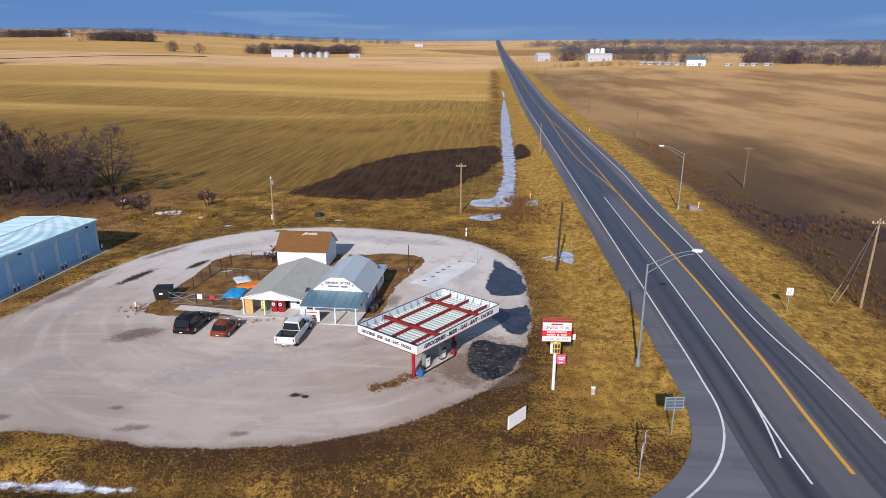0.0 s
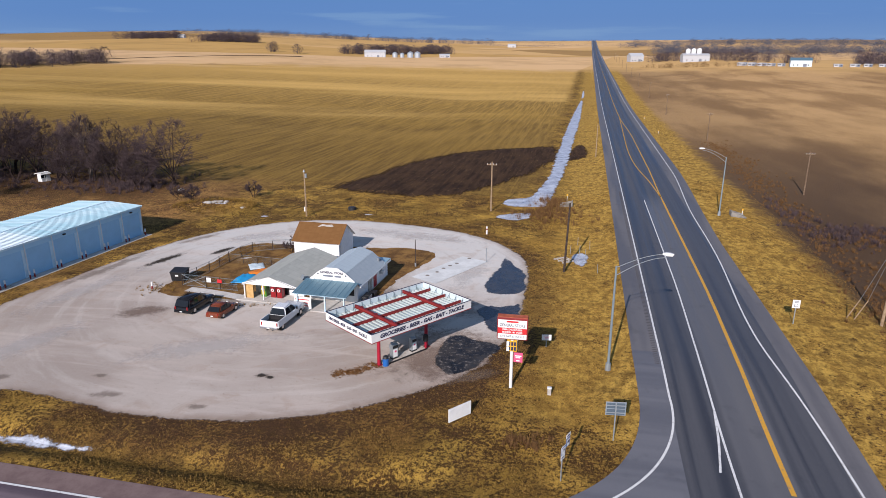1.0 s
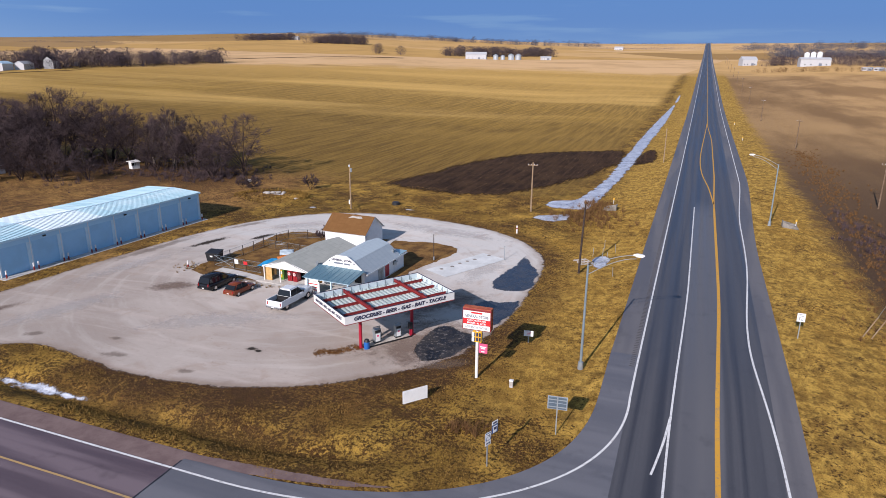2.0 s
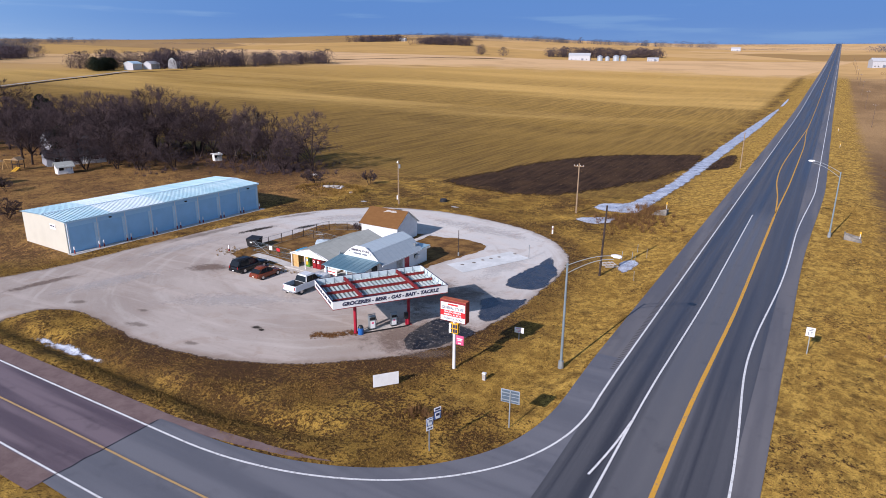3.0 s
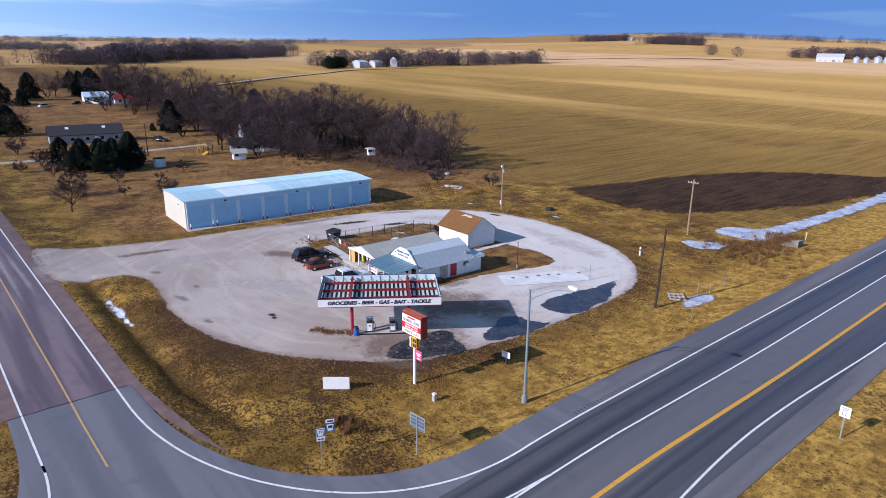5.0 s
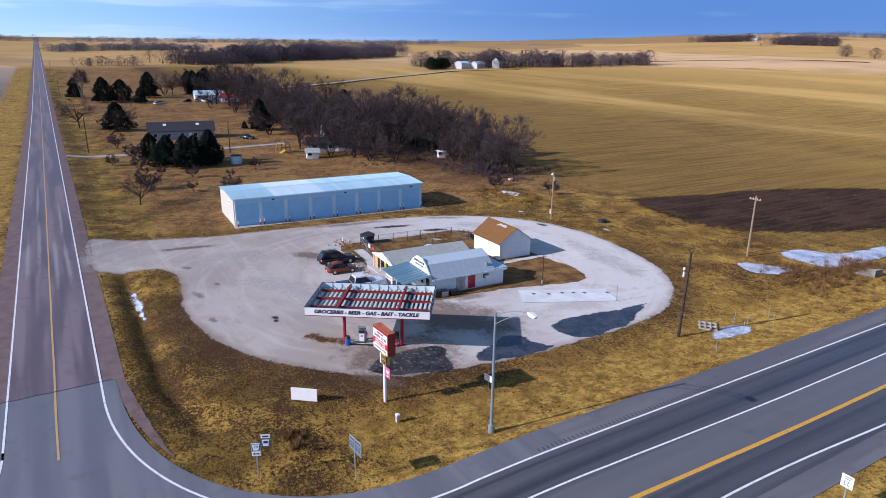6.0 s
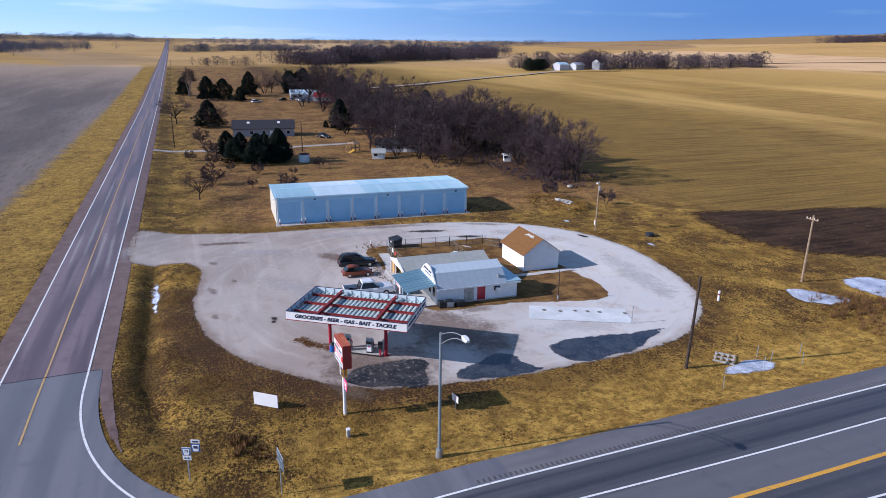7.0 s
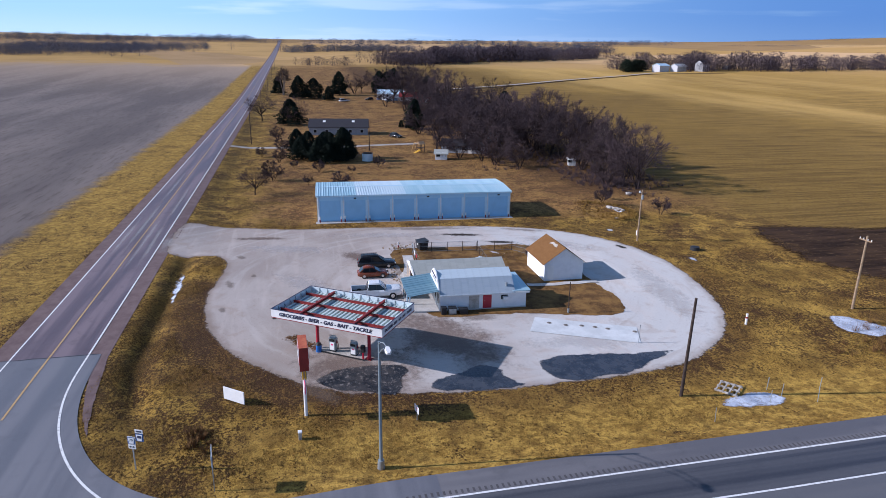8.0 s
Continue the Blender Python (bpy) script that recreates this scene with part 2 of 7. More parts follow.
    return k.done(col, 0.95, 0, h, 0.9, 0.14)


def make_gravel():
    k = Nodes("crushed_limestone")
    big, mid, fine, speck = k.noise(0.06, 4), k.noise(0.3, 6, 0.65, None, 0.8), k.noise(2.6, 6, 0.75), k.noise(18, 3, 0.75)
    x, y, z = k.xyz()
    # paler gravel towards the north, with a wavering edge
    northward = k.ramp(k.math("ADD", k.math("ADD", y, k.math("MULTIPLY", x, 0.15)), k.math("MULTIPLY", big, 40)), 72, 104)
    c = k.mix(k.ramp(big, 0.4, 0.62), (0.365, 0.318, 0.286), (0.46, 0.412, 0.376))
    c = k.mix(northward, c, (0.53, 0.53, 0.525))
    # wheel paths that swing round the store
    ax, ay = k.math("ADD", x, 22.0), k.math("MULTIPLY", k.math("SUBTRACT", y, 74.0), 0.95)
    ring = k.math("SQRT", k.math("ADD", k.math("MULTIPLY", ax, ax), k.math("MULTIPLY", ay, ay)))
    turn = k.n.new("ShaderNodeMath")
    turn.operation = "ARCTAN2"
    k.l.new(ax, turn.inputs[0])
    k.l.new(ay, turn.inputs[1])
    at = k.n.new("ShaderNodeCombineXYZ")
    k.put(at.inputs["X"], k.math("MULTIPLY", k.math("ADD", ring, k.math("MULTIPLY", mid, 1.2)), 0.55))
    k.put(at.inputs["Y"], k.math("MULTIPLY", turn.outputs[0], 1.3))
    path = k.noise(1.0, 4, 0.6, at.outputs["Vector"])
    c = k.mix(k.ramp(path, 0.5, 0.68, 0, 0.35), c, (0.60, 0.57, 0.54))
    c = k.mix(k.ramp(path, 0.32, 0.46, 0.35, 0), c, (0.33, 0.27, 0.23))
    tracks = k.noise(1.0, 5, 0.6, k.coords((0.05, 0.45, 0.1), (0, 0, radians(28))), 0.5)
    c = k.mix(k.ramp(tracks, 0.48, 0.66, 0, 0.4), c, (0.55, 0.49, 0.45))
    c = k.mix(k.ramp(mid, 0.52, 0.68, 0, 0.45), c, (0.37, 0.295, 0.245))
    c = k.mix(k.ramp(fine, 0.55, 0.75, 0, 0.5), c, (0.21, 0.16, 0.125))
    c = k.mix(k.ramp(speck, 0.58, 0.7, 0, 0.35), c, (0.74, 0.70, 0.66))
    # trodden earth works in from the rim
    rim = k.math("ADD", k.depth(), k.math("MULTIPLY", k.math("SUBTRACT", mid, 0.5), 1.1))
    c = k.mix(k.ramp(rim, 0.1, 0.7, 0.6, 0), c, (0.21, 0.15, 0.11))
    c = k.mix(1.0, c, (1.02, 0.995, 0.965), "MULTIPLY")
    k.soft(0.08, 0.26, 0.5, fine, mid)
    return k.done(c, 0.95, 0, k.math("ADD", fine, speck), 0.5, 0.05)


def make_patch(name, a, b, crumb, gloss, strength, soft=0.8):
    """Tar, soil or ice lying on the ground with a broken rim: two tones, crumbs of a third, and a varied gloss."""
    k = Nodes(name)
    n1, n2, n3 = k.noise(0.5, 5, 0.65), k.noise(2.2, 6, 0.75), k.noise(9.0, 4, 0.75)
    c = k.mix(k.ramp(n1, 0.36, 0.64), a, b)
    c = k.mix(k.ramp(n2, 0.52, 0.64, 0, 0.8), c, crumb)
    c = k.mix(k.ramp(n3, 0.56, 0.72, 0, 0.5), c, tuple(v * 0.45 for v in a))
    k.soft(0.12, 0.12 + soft * 0.35, soft, n2, n1)
    k.bsdf.inputs["Specular IOR Level"].default_value = 0.2 if gloss[0] > 0.3 else 0.5
    return k.done(c, k.ramp(k.math("ADD", n1, k.math("MULTIPLY", n2, 0.4)), 0.5, 0.9, gloss[0], gloss[1]), 0, k.math("ADD", n2, k.math("MULTIPLY", n3, 0.5)), strength, 0.06)


def make_soil():
    """Ploughed soil in rows, with straw lying in it."""
    k = Nodes("ploughed_soil")
    rows = k.noise(1.0, 4, 0.7, k.coords((0.9, 0.06, 0.1), (0, 0, radians(-5))))
    n1, n2 = k.noise(0.12, 5, 0.65), k.noise(1.4, 6, 0.75)
    straw = k.noise(1.0, 5, 0.75, k.coords((2.2, 0.5, 1), (0, 0, radians(-5))))
    c = k.mix(k.ramp(rows, 0.38, 0.62), (0.024, 0.0135, 0.008), (0.058, 0.033, 0.018))
    c = k.mix(k.ramp(n1, 0.45, 0.62, 0, 0.5), c, (0.07, 0.04, 0.02))
    c = k.mix(k.ramp(straw, 0.58, 0.7, 0, 0.8), c, (0.27, 0.175, 0.075))
    k.soft(0.12, 0.6, 1.1, n2, rows)
    return k.done(c, 0.95, 0, k.math("ADD", rows, n2), 0.8, 0.2)


def make_stain(name, c, strength=0.8, scale=0.9):
    """A soft-edged stain: it fades out to the surface below towards its rim."""
    k = Nodes(name)
    at = k.n.new("ShaderNodeAttribute")
    at.attribute_name = "depth"
    n1, n2 = k.noise(scale, 6, 0.7), k.noise(scale * 6, 4, 0.7)
    a = k.math("ADD", at.outputs["Fac"], k.math("MULTIPLY", k.math("SUBTRACT", k.math("ADD", n1, k.math("MULTIPLY", n2, 0.5)), 0.75), 1.5))
    k.put(k.bsdf.inputs["Alpha"], k.ramp(a, 0.15, 0.75, 0, strength))
    return k.done(k.mix(n2, c, tuple(v * 0.6 for v in c)), 0.9, 0, n2, 0.4, 0.03)


def make_highway():
    """Three lanes of different age: the middle one lighter, dark wheel tracks in all."""
    k = Nodes("highway_asphalt")
    x, y, z = k.xyz()
    track, fine, mid = k.noise(1.0, 5, 0.55, k.coords((0.9, 0.012, 0.1))), k.noise(16, 3, 0.7), k.noise(0.4, 6, 0.65)
    wave = k.math("COSINE", k.math("MULTIPLY", k.math("SUBTRACT", x, 19.5), 2 * math.pi / 1.83))
    light = k.math("MULTIPLY", k.ramp(x, 23.2, 23.6), k.ramp(x, 26.6, 27.0, 1, 0))
    light = k.math("MULTIPLY", light, k.ramp(y, 120, 140, 1, 0))
    c = k.mix(k.ramp(track, 0.36, 0.64), (0.042, 0.042, 0.049), (0.092, 0.091, 0.098))
    c = k.mix(k.ramp(wave, -0.6, 1.0, 0, 0.35), c, (0.10, 0.098, 0.102))
    c = k.mix(k.math("MULTIPLY", light, 0.75), c, (0.15, 0.146, 0.149))
    c = k.mix(k.ramp(mid, 0.55, 0.72, 0, 0.3), c, (0.045, 0.044, 0.05))
    c = k.mix(k.ramp(fine, 0.52, 0.72, 0, 0.3), c, (0.24, 0.235, 0.23))
    return k.done(c, k.ramp(track, 0.35, 0.65, 0.36, 0.55), 0, fine, 0.25, 0.01)


def make_asphalt(name, lo, hi, along):
    """Worn asphalt with wheel tracks along one axis."""
    k = Nodes(name)
    sc = (0.03, 0.55, 0.1) if along == "x" else (0.55, 0.03, 0.1)
    track = k.noise(1.0, 4, 0.55, k.coords(sc))
    fine, mid = k.noise(18, 3, 0.7), k.noise(0.5, 5, 0.6)
    c = k.mix(k.ramp(track, 0.38, 0.62), lo, hi)
    c = k.mix(k.ramp(mid, 0.55, 0.72, 0, 0.35), c, tuple(v * 0.6 for v in lo))
    c = k.mix(k.ramp(fine, 0.5, 0.75, 0, 0.35), c, tuple(min(v * 1.6, 1) for v in hi))
    return k.done(c, k.ramp(track, 0.35, 0.65, 0.48, 0.68), 0, fine, 0.25, 0.01)


def make_paint(name, c):
    k = Nodes(name)
    worn = k.ramp(k.noise(3.0, 6, 0.75), 0.5, 0.68, 0.06, 0.65)
    return k.done(k.mix(worn, c, (0.2, 0.19, 0.19)), 0.7, 0, k.noise(20, 3), 0.15, 0.01)


def make_rough(name, a, b, scale=0.8, rough=0.9, strength=0.6, dist=0.08, tint=None):
    k = Nodes(name)
    n1, n2 = k.noise(scale, 5, 0.65), k.noise(scale * 9, 4, 0.7)
    c = k.mix(k.ramp(n1, 0.35, 0.66), a, b)
    c = k.mix(k.ramp(n2, 0.52, 0.74, 0, 0.5), c, tint if tint else tuple(v * 0.5 for v in a))
    return k.done(c, rough, 0, k.math("ADD", n1, n2), strength, dist)


def make_pieces(name, a, b, rough=0.8, metal=0.0, island=False, scale=3.0):
    """Pieces that differ from one another by a random value of their own."""
    k = Nodes(name)
    r = k.island() if island else k.random()
    n1 = k.noise(scale, 5, 0.6)
    c = k.mix(r, a, b)
    c = k.mix(k.ramp(n1, 0.5, 0.75, 0, 0.4), c, tuple(v * 0.6 for v in a))
    return k.done(c, rough, metal, n1, 0.2, 0.02)


def make_roof(name, lo, hi):
    """Ribbed galvanised sheet."""
    k = Nodes(name)
    x, y, z = k.xyz()
    r, n1 = k.random(), k.noise(0.5, 5, 0.65)
    c = k.mix(k.math("ADD", k.math("MULTIPLY", r, 0.6), k.math("MULTIPLY", n1, 0.4)), lo, hi)
    # pale streaks stand for sun glints along the ribs
    c = k.mix(k.ramp(k.noise(2.0, 4, 0.7, k.coords((0.15, 2.0, 1))), 0.5, 0.68, 0, 0.5), c, (0.74, 0.80, 0.82))
    return k.done(c, k.ramp(n1, 0.3, 0.7, 0.3, 0.5), 0.3, n1, 0.15, 0.01)


def make_glass(name, c=(0.01, 0.012, 0.015)):
    k = Nodes(name)
    k.bsdf.inputs["IOR"].default_value = 1.38
    return k.done(k.mix(k.noise(3, 3), c, tuple(v * 1.8 for v in c)), 0.06)


M = {
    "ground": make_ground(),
    "gravel": make_gravel(),
    "asphalt": make_highway(),
    "shoulder": make_asphalt("shoulder_asphalt", (0.12, 0.114, 0.118), (0.165, 0.157, 0.16), "y"),
    "asphalt_x": make_asphalt("intersection_asphalt", (0.125, 0.126, 0.14), (0.165, 0.166, 0.182), "x"),
    "track": make_rough("packed_gravel", (0.33, 0.30, 0.27), (0.45, 0.42, 0.39), 0.5, 0.95, 0.4, 0.03),
    "rumble": make_rough("milled_asphalt", (0.095, 0.09, 0.094), (0.12, 0.114, 0.118), 0.8, 0.9, 0.4, 0.02),
    "red_asphalt": make_asphalt("reddish_asphalt", (0.098, 0.068, 0.078), (0.188, 0.142, 0.155), "x"),
    "red_shoulder": make_rough("reddish_gravel_shoulder", (0.165, 0.115, 0.11), (0.215, 0.155, 0.145), 0.6, 0.95, 0.3, 0.03, (0.13, 0.088, 0.082)),
    "white_line": make_paint("white_road_paint", (0.80, 0.80, 0.78)),
    "yellow_line": make_paint("yellow_road_paint", (0.72, 0.36, 0.025)),
    "worn_yellow": make_paint("worn_yellow_paint", (0.52, 0.33, 0.12)),
    "tar": make_patch("fresh_dark_patch", (0.012, 0.013, 0.017), (0.06, 0.056, 0.056), (0.25, 0.22, 0.20), (0.4, 0.75), 1.0),
    "oldtar": make_patch("worn_grey_patch", (0.022, 0.025, 0.033), (0.055, 0.06, 0.072), (0.075, 0.073, 0.075), (0.1, 0.42), 0.3),
    "seam": make_rough("tar_seam", (0.016, 0.017, 0.022), (0.05, 0.05, 0.06), 0.6, 0.5, 0.6, 0.03),
    "stain": make_stain("muddy_stain", (0.24, 0.18, 0.14), 0.4),
    "dust": make_stain("brown_dust", (0.27, 0.19, 0.15), 0.6, 0.3),
    "pit": make_stain("dark_pit", (0.06, 0.05, 0.042), 0.95, 1.6),
    "pale": make_stain("pale_streak", (0.68, 0.65, 0.63), 0.35, 0.3),
    "wetgravel": make_rough("damp_gravel", (0.13, 0.115, 0.10), (0.25, 0.225, 0.20), 1.6, 0.85, 0.6, 0.06),
    "soil": make_soil(),
    "strip": make_rough("dark_field_strip", (0.02, 0.012, 0.007), (0.05, 0.03, 0.014), 0.3, 0.95, 0.6, 0.2),
    "snow": make_patch("old_ice", (0.36, 0.40, 0.49), (0.68, 0.72, 0.80), (0.25, 0.24, 0.25), (0.25, 0.6), 0.7, 1.25),
    "mud": make_rough("bare_earth", (0.14, 0.095, 0.06), (0.25, 0.18, 0.11), 0.6, 0.95),
    "yard": make_rough("yard_grass", (0.105, 0.055, 0.022), (0.25, 0.14, 0.046), 0.5, 0.95, 0.8, 0.12, (0.36, 0.23, 0.09)),
    "oldconcrete": make_rough("stained_old_concrete", (0.16, 0.145, 0.125), (0.30, 0.28, 0.25), 0.9, 0.9, 0.2, 0.02),
    "concrete": make_rough("concrete", (0.44, 0.42, 0.39), (0.56, 0.54, 0.51), 0.6, 0.85, 0.15, 0.02),
    "white": plain("white_paint", (0.80, 0.80, 0.78), 0.55, var=0.12),
    "farwhite": plain("weathered_white_steel", (0.50, 0.51, 0.53), 0.6, var=0.2),
    "siding": plain("white_siding", (0.78, 0.79, 0.80), 0.6, var=0.12),
    # white house siding greyed: the walls' shade is put into the colour
    "greywall": plain("shade_grey_siding", (0.30, 0.31, 0.34), 0.7, var=0.2),
    "cream": plain("cream_metal_wall", (0.60, 0.575, 0.48), 0.5, var=0.1, scale=0.4),
    # the shed front's sky-blue shade is put into these two colours
    "shadewall": plain("shade_blue_metal_wall", (0.40, 0.66, 0.86), 0.5, var=0.1, scale=0.4),
    "shadedoor": plain("shade_blue_metal_door", (0.33, 0.59, 0.82), 0.5, var=0.12, scale=0.5),
    "bluetrim": plain("light_blue_trim", (0.56, 0.74, 0.86), 0.5, var=0.1),
    "roofmetal": make_roof("galvanised_roof_panel", (0.30, 0.52, 0.60), (0.52, 0.68, 0.74)),
    # same sheet with the sun's glint painted in as a paler tone
    "roofglint": make_roof("glint_pale_roof_panel", (0.56, 0.69, 0.74), (0.74, 0.82, 0.85)),
    "tealmetal": make_pieces("weathered_teal_roof_panel", (0.12, 0.235, 0.30), (0.165, 0.285, 0.345), 0.45, 0.3),
    "shingle_grey": make_pieces("grey_shingle", (0.35, 0.365, 0.335), (0.395, 0.405, 0.375), 0.9),
    "shingle_blue": make_pieces("blue_grey_shingle", (0.34, 0.40, 0.45), (0.365, 0.425, 0.47), 0.85),
    "shingle_brown": make_pieces("rust_brown_shingle", (0.178, 0.088, 0.032), (0.20, 0.10, 0.037), 0.9),
    "shingle_pale": make_pieces("pale_blue_grey_shingle", (0.46, 0.545, 0.595), (0.48, 0.565, 0.61), 0.8),
    "shingle_dark": make_pieces("dark_shingle", (0.03, 0.03, 0.036), (0.055, 0.053, 0.06), 0.9),
    "red": plain("red_enamel", (0.40, 0.014, 0.036), 0.4, var=0.3),
    "rust_red": plain("red_oxide_steel", (0.25, 0.02, 0.018), 0.6, var=0.4),
    "dullred": plain("dull_red_machine", (0.30, 0.015, 0.02), 0.35, var=0.25),
    "slab": make_rough("pale_slab_concrete", (0.52, 0.54, 0.54), (0.63, 0.65, 0.65), 0.5, 0.85, 0.15, 0.02, (0.48, 0.47, 0.45)),
    "cabinet": plain("rusty_red_cabinet", (0.26, 0.025, 0.024), 0.5, var=0.35),
    "sign_red": plain("red_sign_face", (0.62, 0.03, 0.035), 0.35, var=0.1),
    "pink": plain("faded_pink_sign", (0.75, 0.10, 0.22), 0.5, var=0.1),
    "yellow": plain("yellow_sign_face", (0.75, 0.42, 0.03), 0.4, var=0.15),
    "ink": plain("dark_blue_lettering", (0.03, 0.03, 0.07), 0.5, var=0.1),
    "grey_ink": plain("grey_lettering", (0.16, 0.18, 0.22), 0.5, var=0.1),
    "deck": make_pieces("pale_green_deck", (0.52, 0.62, 0.60), (0.66, 0.74, 0.72), 0.45, 0.1),
    "grime_shade": make_rough("dirt_and_shade_in_deck_valleys", (0.05, 0.055, 0.05), (0.13, 0.14, 0.13), 1.5, 0.85, 0.3, 0.02),
    "panel": plain("pale_blue_panel", (0.60, 0.70, 0.74), 0.45, var=0.12),
    "galv": plain("galvanised_steel", (0.40, 0.44, 0.46), 0.45, 0.6, var=0.2),
    "steel": plain("blue_grey_pole_steel", (0.27, 0.33, 0.36), 0.5, 0.4, var=0.25),
    "darksteel": plain("dull_blue_steel_plate", (0.11, 0.15, 0.19), 0.5, 0.3, var=0.2),
    "wood": make_rough("weathered_pole_wood", (0.13, 0.085, 0.055), (0.24, 0.17, 0.115), 3.0, 0.9, 0.4, 0.02),
    "tanwood": make_rough("pale_pole_wood", (0.26, 0.18, 0.11), (0.38, 0.28, 0.18), 3.0, 0.9, 0.4, 0.02),
    "darkwood": make_rough("dark_creosote_wood", (0.04, 0.03, 0.026), (0.085, 0.062, 0.05), 3.0, 0.9, 0.4, 0.02),
    "ply": make_rough("raw_plywood", (0.50, 0.30, 0.10), (0.62, 0.40, 0.16), 2.0, 0.8, 0.2, 0.01),
    "sign_top": make_rough("orange_red_sign_top", (0.38, 0.07, 0.03), (0.50, 0.14, 0.06), 1.6, 0.8, 0.3, 0.02),
    "litter": make_rough("brown_leaf_litter", (0.10, 0.045, 0.018), (0.26, 0.13, 0.045), 2.2, 0.95, 0.8, 0.06),
    "bark": make_rough("grey_brown_bark", (0.03, 0.02, 0.019), (0.065, 0.046, 0.04), 3.0, 0.95, 0.5, 0.03),
    "twig": make_pieces("bare_twigs", (0.042, 0.029, 0.032), (0.13, 0.094, 0.096), 0.95, island=True),
    "palebark": make_rough("pale_bark", (0.15, 0.12, 0.10), (0.24, 0.20, 0.165), 3.0, 0.95, 0.5, 0.03),
    "needle": make_pieces("dark_needles", (0.006, 0.010, 0.008), (0.016, 0.023, 0.014), 0.9, island=True),
    # the horizon's blue haze is put into this wood's colour
    "hazewood": make_pieces("haze_blue_bare_wood", (0.085, 0.09, 0.12), (0.13, 0.135, 0.17), 0.95, island=True),
    "straw": make_pieces("straw_blades", (0.105, 0.055, 0.015), (0.40, 0.245, 0.06), 0.9, island=True),
    "brush": make_pieces("rusty_brush", (0.10, 0.05, 0.022), (0.24, 0.135, 0.055), 0.95, island=True),
    "black": plain("black_plastic", (0.018, 0.018, 0.02), 0.5, var=0.3),
    "tyre": plain("tyre_rubber", (0.02, 0.02, 0.021), 0.85, var=0.3),
    "chrome": plain("bright_metal", (0.6, 0.6, 0.6), 0.25, 0.9, var=0.1),
    "glass": make_glass("dark_glass"),
    "carwhite": plain("white_car_paint", (0.72, 0.74, 0.76), 0.22, var=0.05),
    "carblack": plain("black_car_paint", (0.012, 0.012, 0.014), 0.15, var=0.2),
    "carred": plain("copper_red_car_paint", (0.19, 0.046, 0.018), 0.22, var=0.1),
    "carblue": plain("blue_car_paint", (0.08, 0.14, 0.26), 0.25, var=0.1),
    "redlight": plain("red_lamp_lens", (0.35, 0.01, 0.01), 0.2, var=0.1),
    "clear": plain("clear_lamp_lens", (0.7, 0.7, 0.68), 0.1, var=0.05),
    "barrel": plain("blue_plastic", (0.02, 0.13, 0.42), 0.4, var=0.2),
    "tarp_orange": plain("orange_tarp", (0.75, 0.22, 0.02), 0.5, var=0.2),
    "tarp_blue": plain("bright_blue_tarp", (0.02, 0.33, 0.66), 0.5, var=0.2),
    "green": plain("green_machine_face", (0.08, 0.24, 0.03), 0.35, var=0.15),
    "signback": plain("bare_aluminium", (0.36, 0.42, 0.47), 0.4, 0.5, var=0.15),
    # black route plates, with the blue of their shade put into the colour
    "signshade": plain("black_sign_face_blue_shade", (0.04, 0.10, 0.26), 0.4, var=0.1),
    # bare wood's own purple-grey, with some distance haze put into the colour
    "farwood": make_pieces("hazy_bare_wood", (0.075, 0.058, 0.069), (0.115, 0.09, 0.102), 0.95, island=True),
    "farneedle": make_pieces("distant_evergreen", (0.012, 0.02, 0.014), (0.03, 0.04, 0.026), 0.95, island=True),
    "stone": make_rough("pale_rubble", (0.36, 0.33, 0.29), (0.52, 0.49, 0.45), 2.0, 0.9, 0.5, 0.05),
    "bin": plain("grain_bin_steel", (0.55, 0.60, 0.64), 0.35, 0.5, var=0.15),
}


# ---- building blocks ----
def mesh_object(name, bm, material, parent=None, label=""):
    me = bpy.data.meshes.new(name)
    bm.to_mesh(me)
    bm.free()
    me.materials.append(M[material])
    ob = new(name, me)
    ob.parent = parent
    if label:
        tagged(ob, label)
    return ob


def part(name, bm, material, parent, label=""):
    return mesh_object(name, bm, material, parent, label)


def thing(name, m, label, category, group="", kind=""):
    ob = new(name)
    ob.matrix_basis = m
    ob.empty_display_size = 0.3
    return tagged(ob, label, category, group, kind)


def B():
    return bmesh.new()


def box(bm, x0, x1, y0, y1, z0, z1, bevel=0.0, m=None):
    r = bmesh.ops.create_cube(bm, size=1.0)
    vs = r["verts"]
    for v in vs:
        v.co = Vector((x0 + (v.co.x + 0.5) * (x1 - x0), y0 + (v.co.y + 0.5) * (y1 - y0), z0 + (v.co.z + 0.5) * (z1 - z0)))
    if m is not None:
        bmesh.ops.transform(bm, matrix=m, verts=vs)
    if bevel:
        es = {e for v in vs for e in v.link_edges}
        bmesh.ops.bevel(bm, geom=list(es), offset=bevel, segments=2, affect="EDGES", profile=0.6)
    return bm


def cyl(bm, a, b, r0, r1=None, n=10):
    a, b = Vector(a), Vector(b)
    r1 = r0 if r1 is None else r1
    d = b - a
    q = d.to_track_quat("Z", "Y").to_matrix().to_4x4()
    bmesh.ops.create_cone(bm, cap_ends=True, segments=n, radius1=r0, radius2=max(r1, 1e-4), depth=d.length, matrix=Matrix.Translation((a + b) / 2) @ q)
    return bm


def loft(bm, rings, close=True):
    """Skin between rings of equal length, capped at both ends."""
    rows = [[bm.verts.new(p) for p in ring] for ring in rings]
    n = len(rows[0])
    for a, b in zip(rows, rows[1:]):
        for i in range(n if close else n - 1):
            bm.faces.new((a[i], a[(i + 1) % n], b[(i + 1) % n], b[i]))
    if close:
        bm.faces.new(list(reversed(rows[0])))
        bm.faces.new(rows[-1])
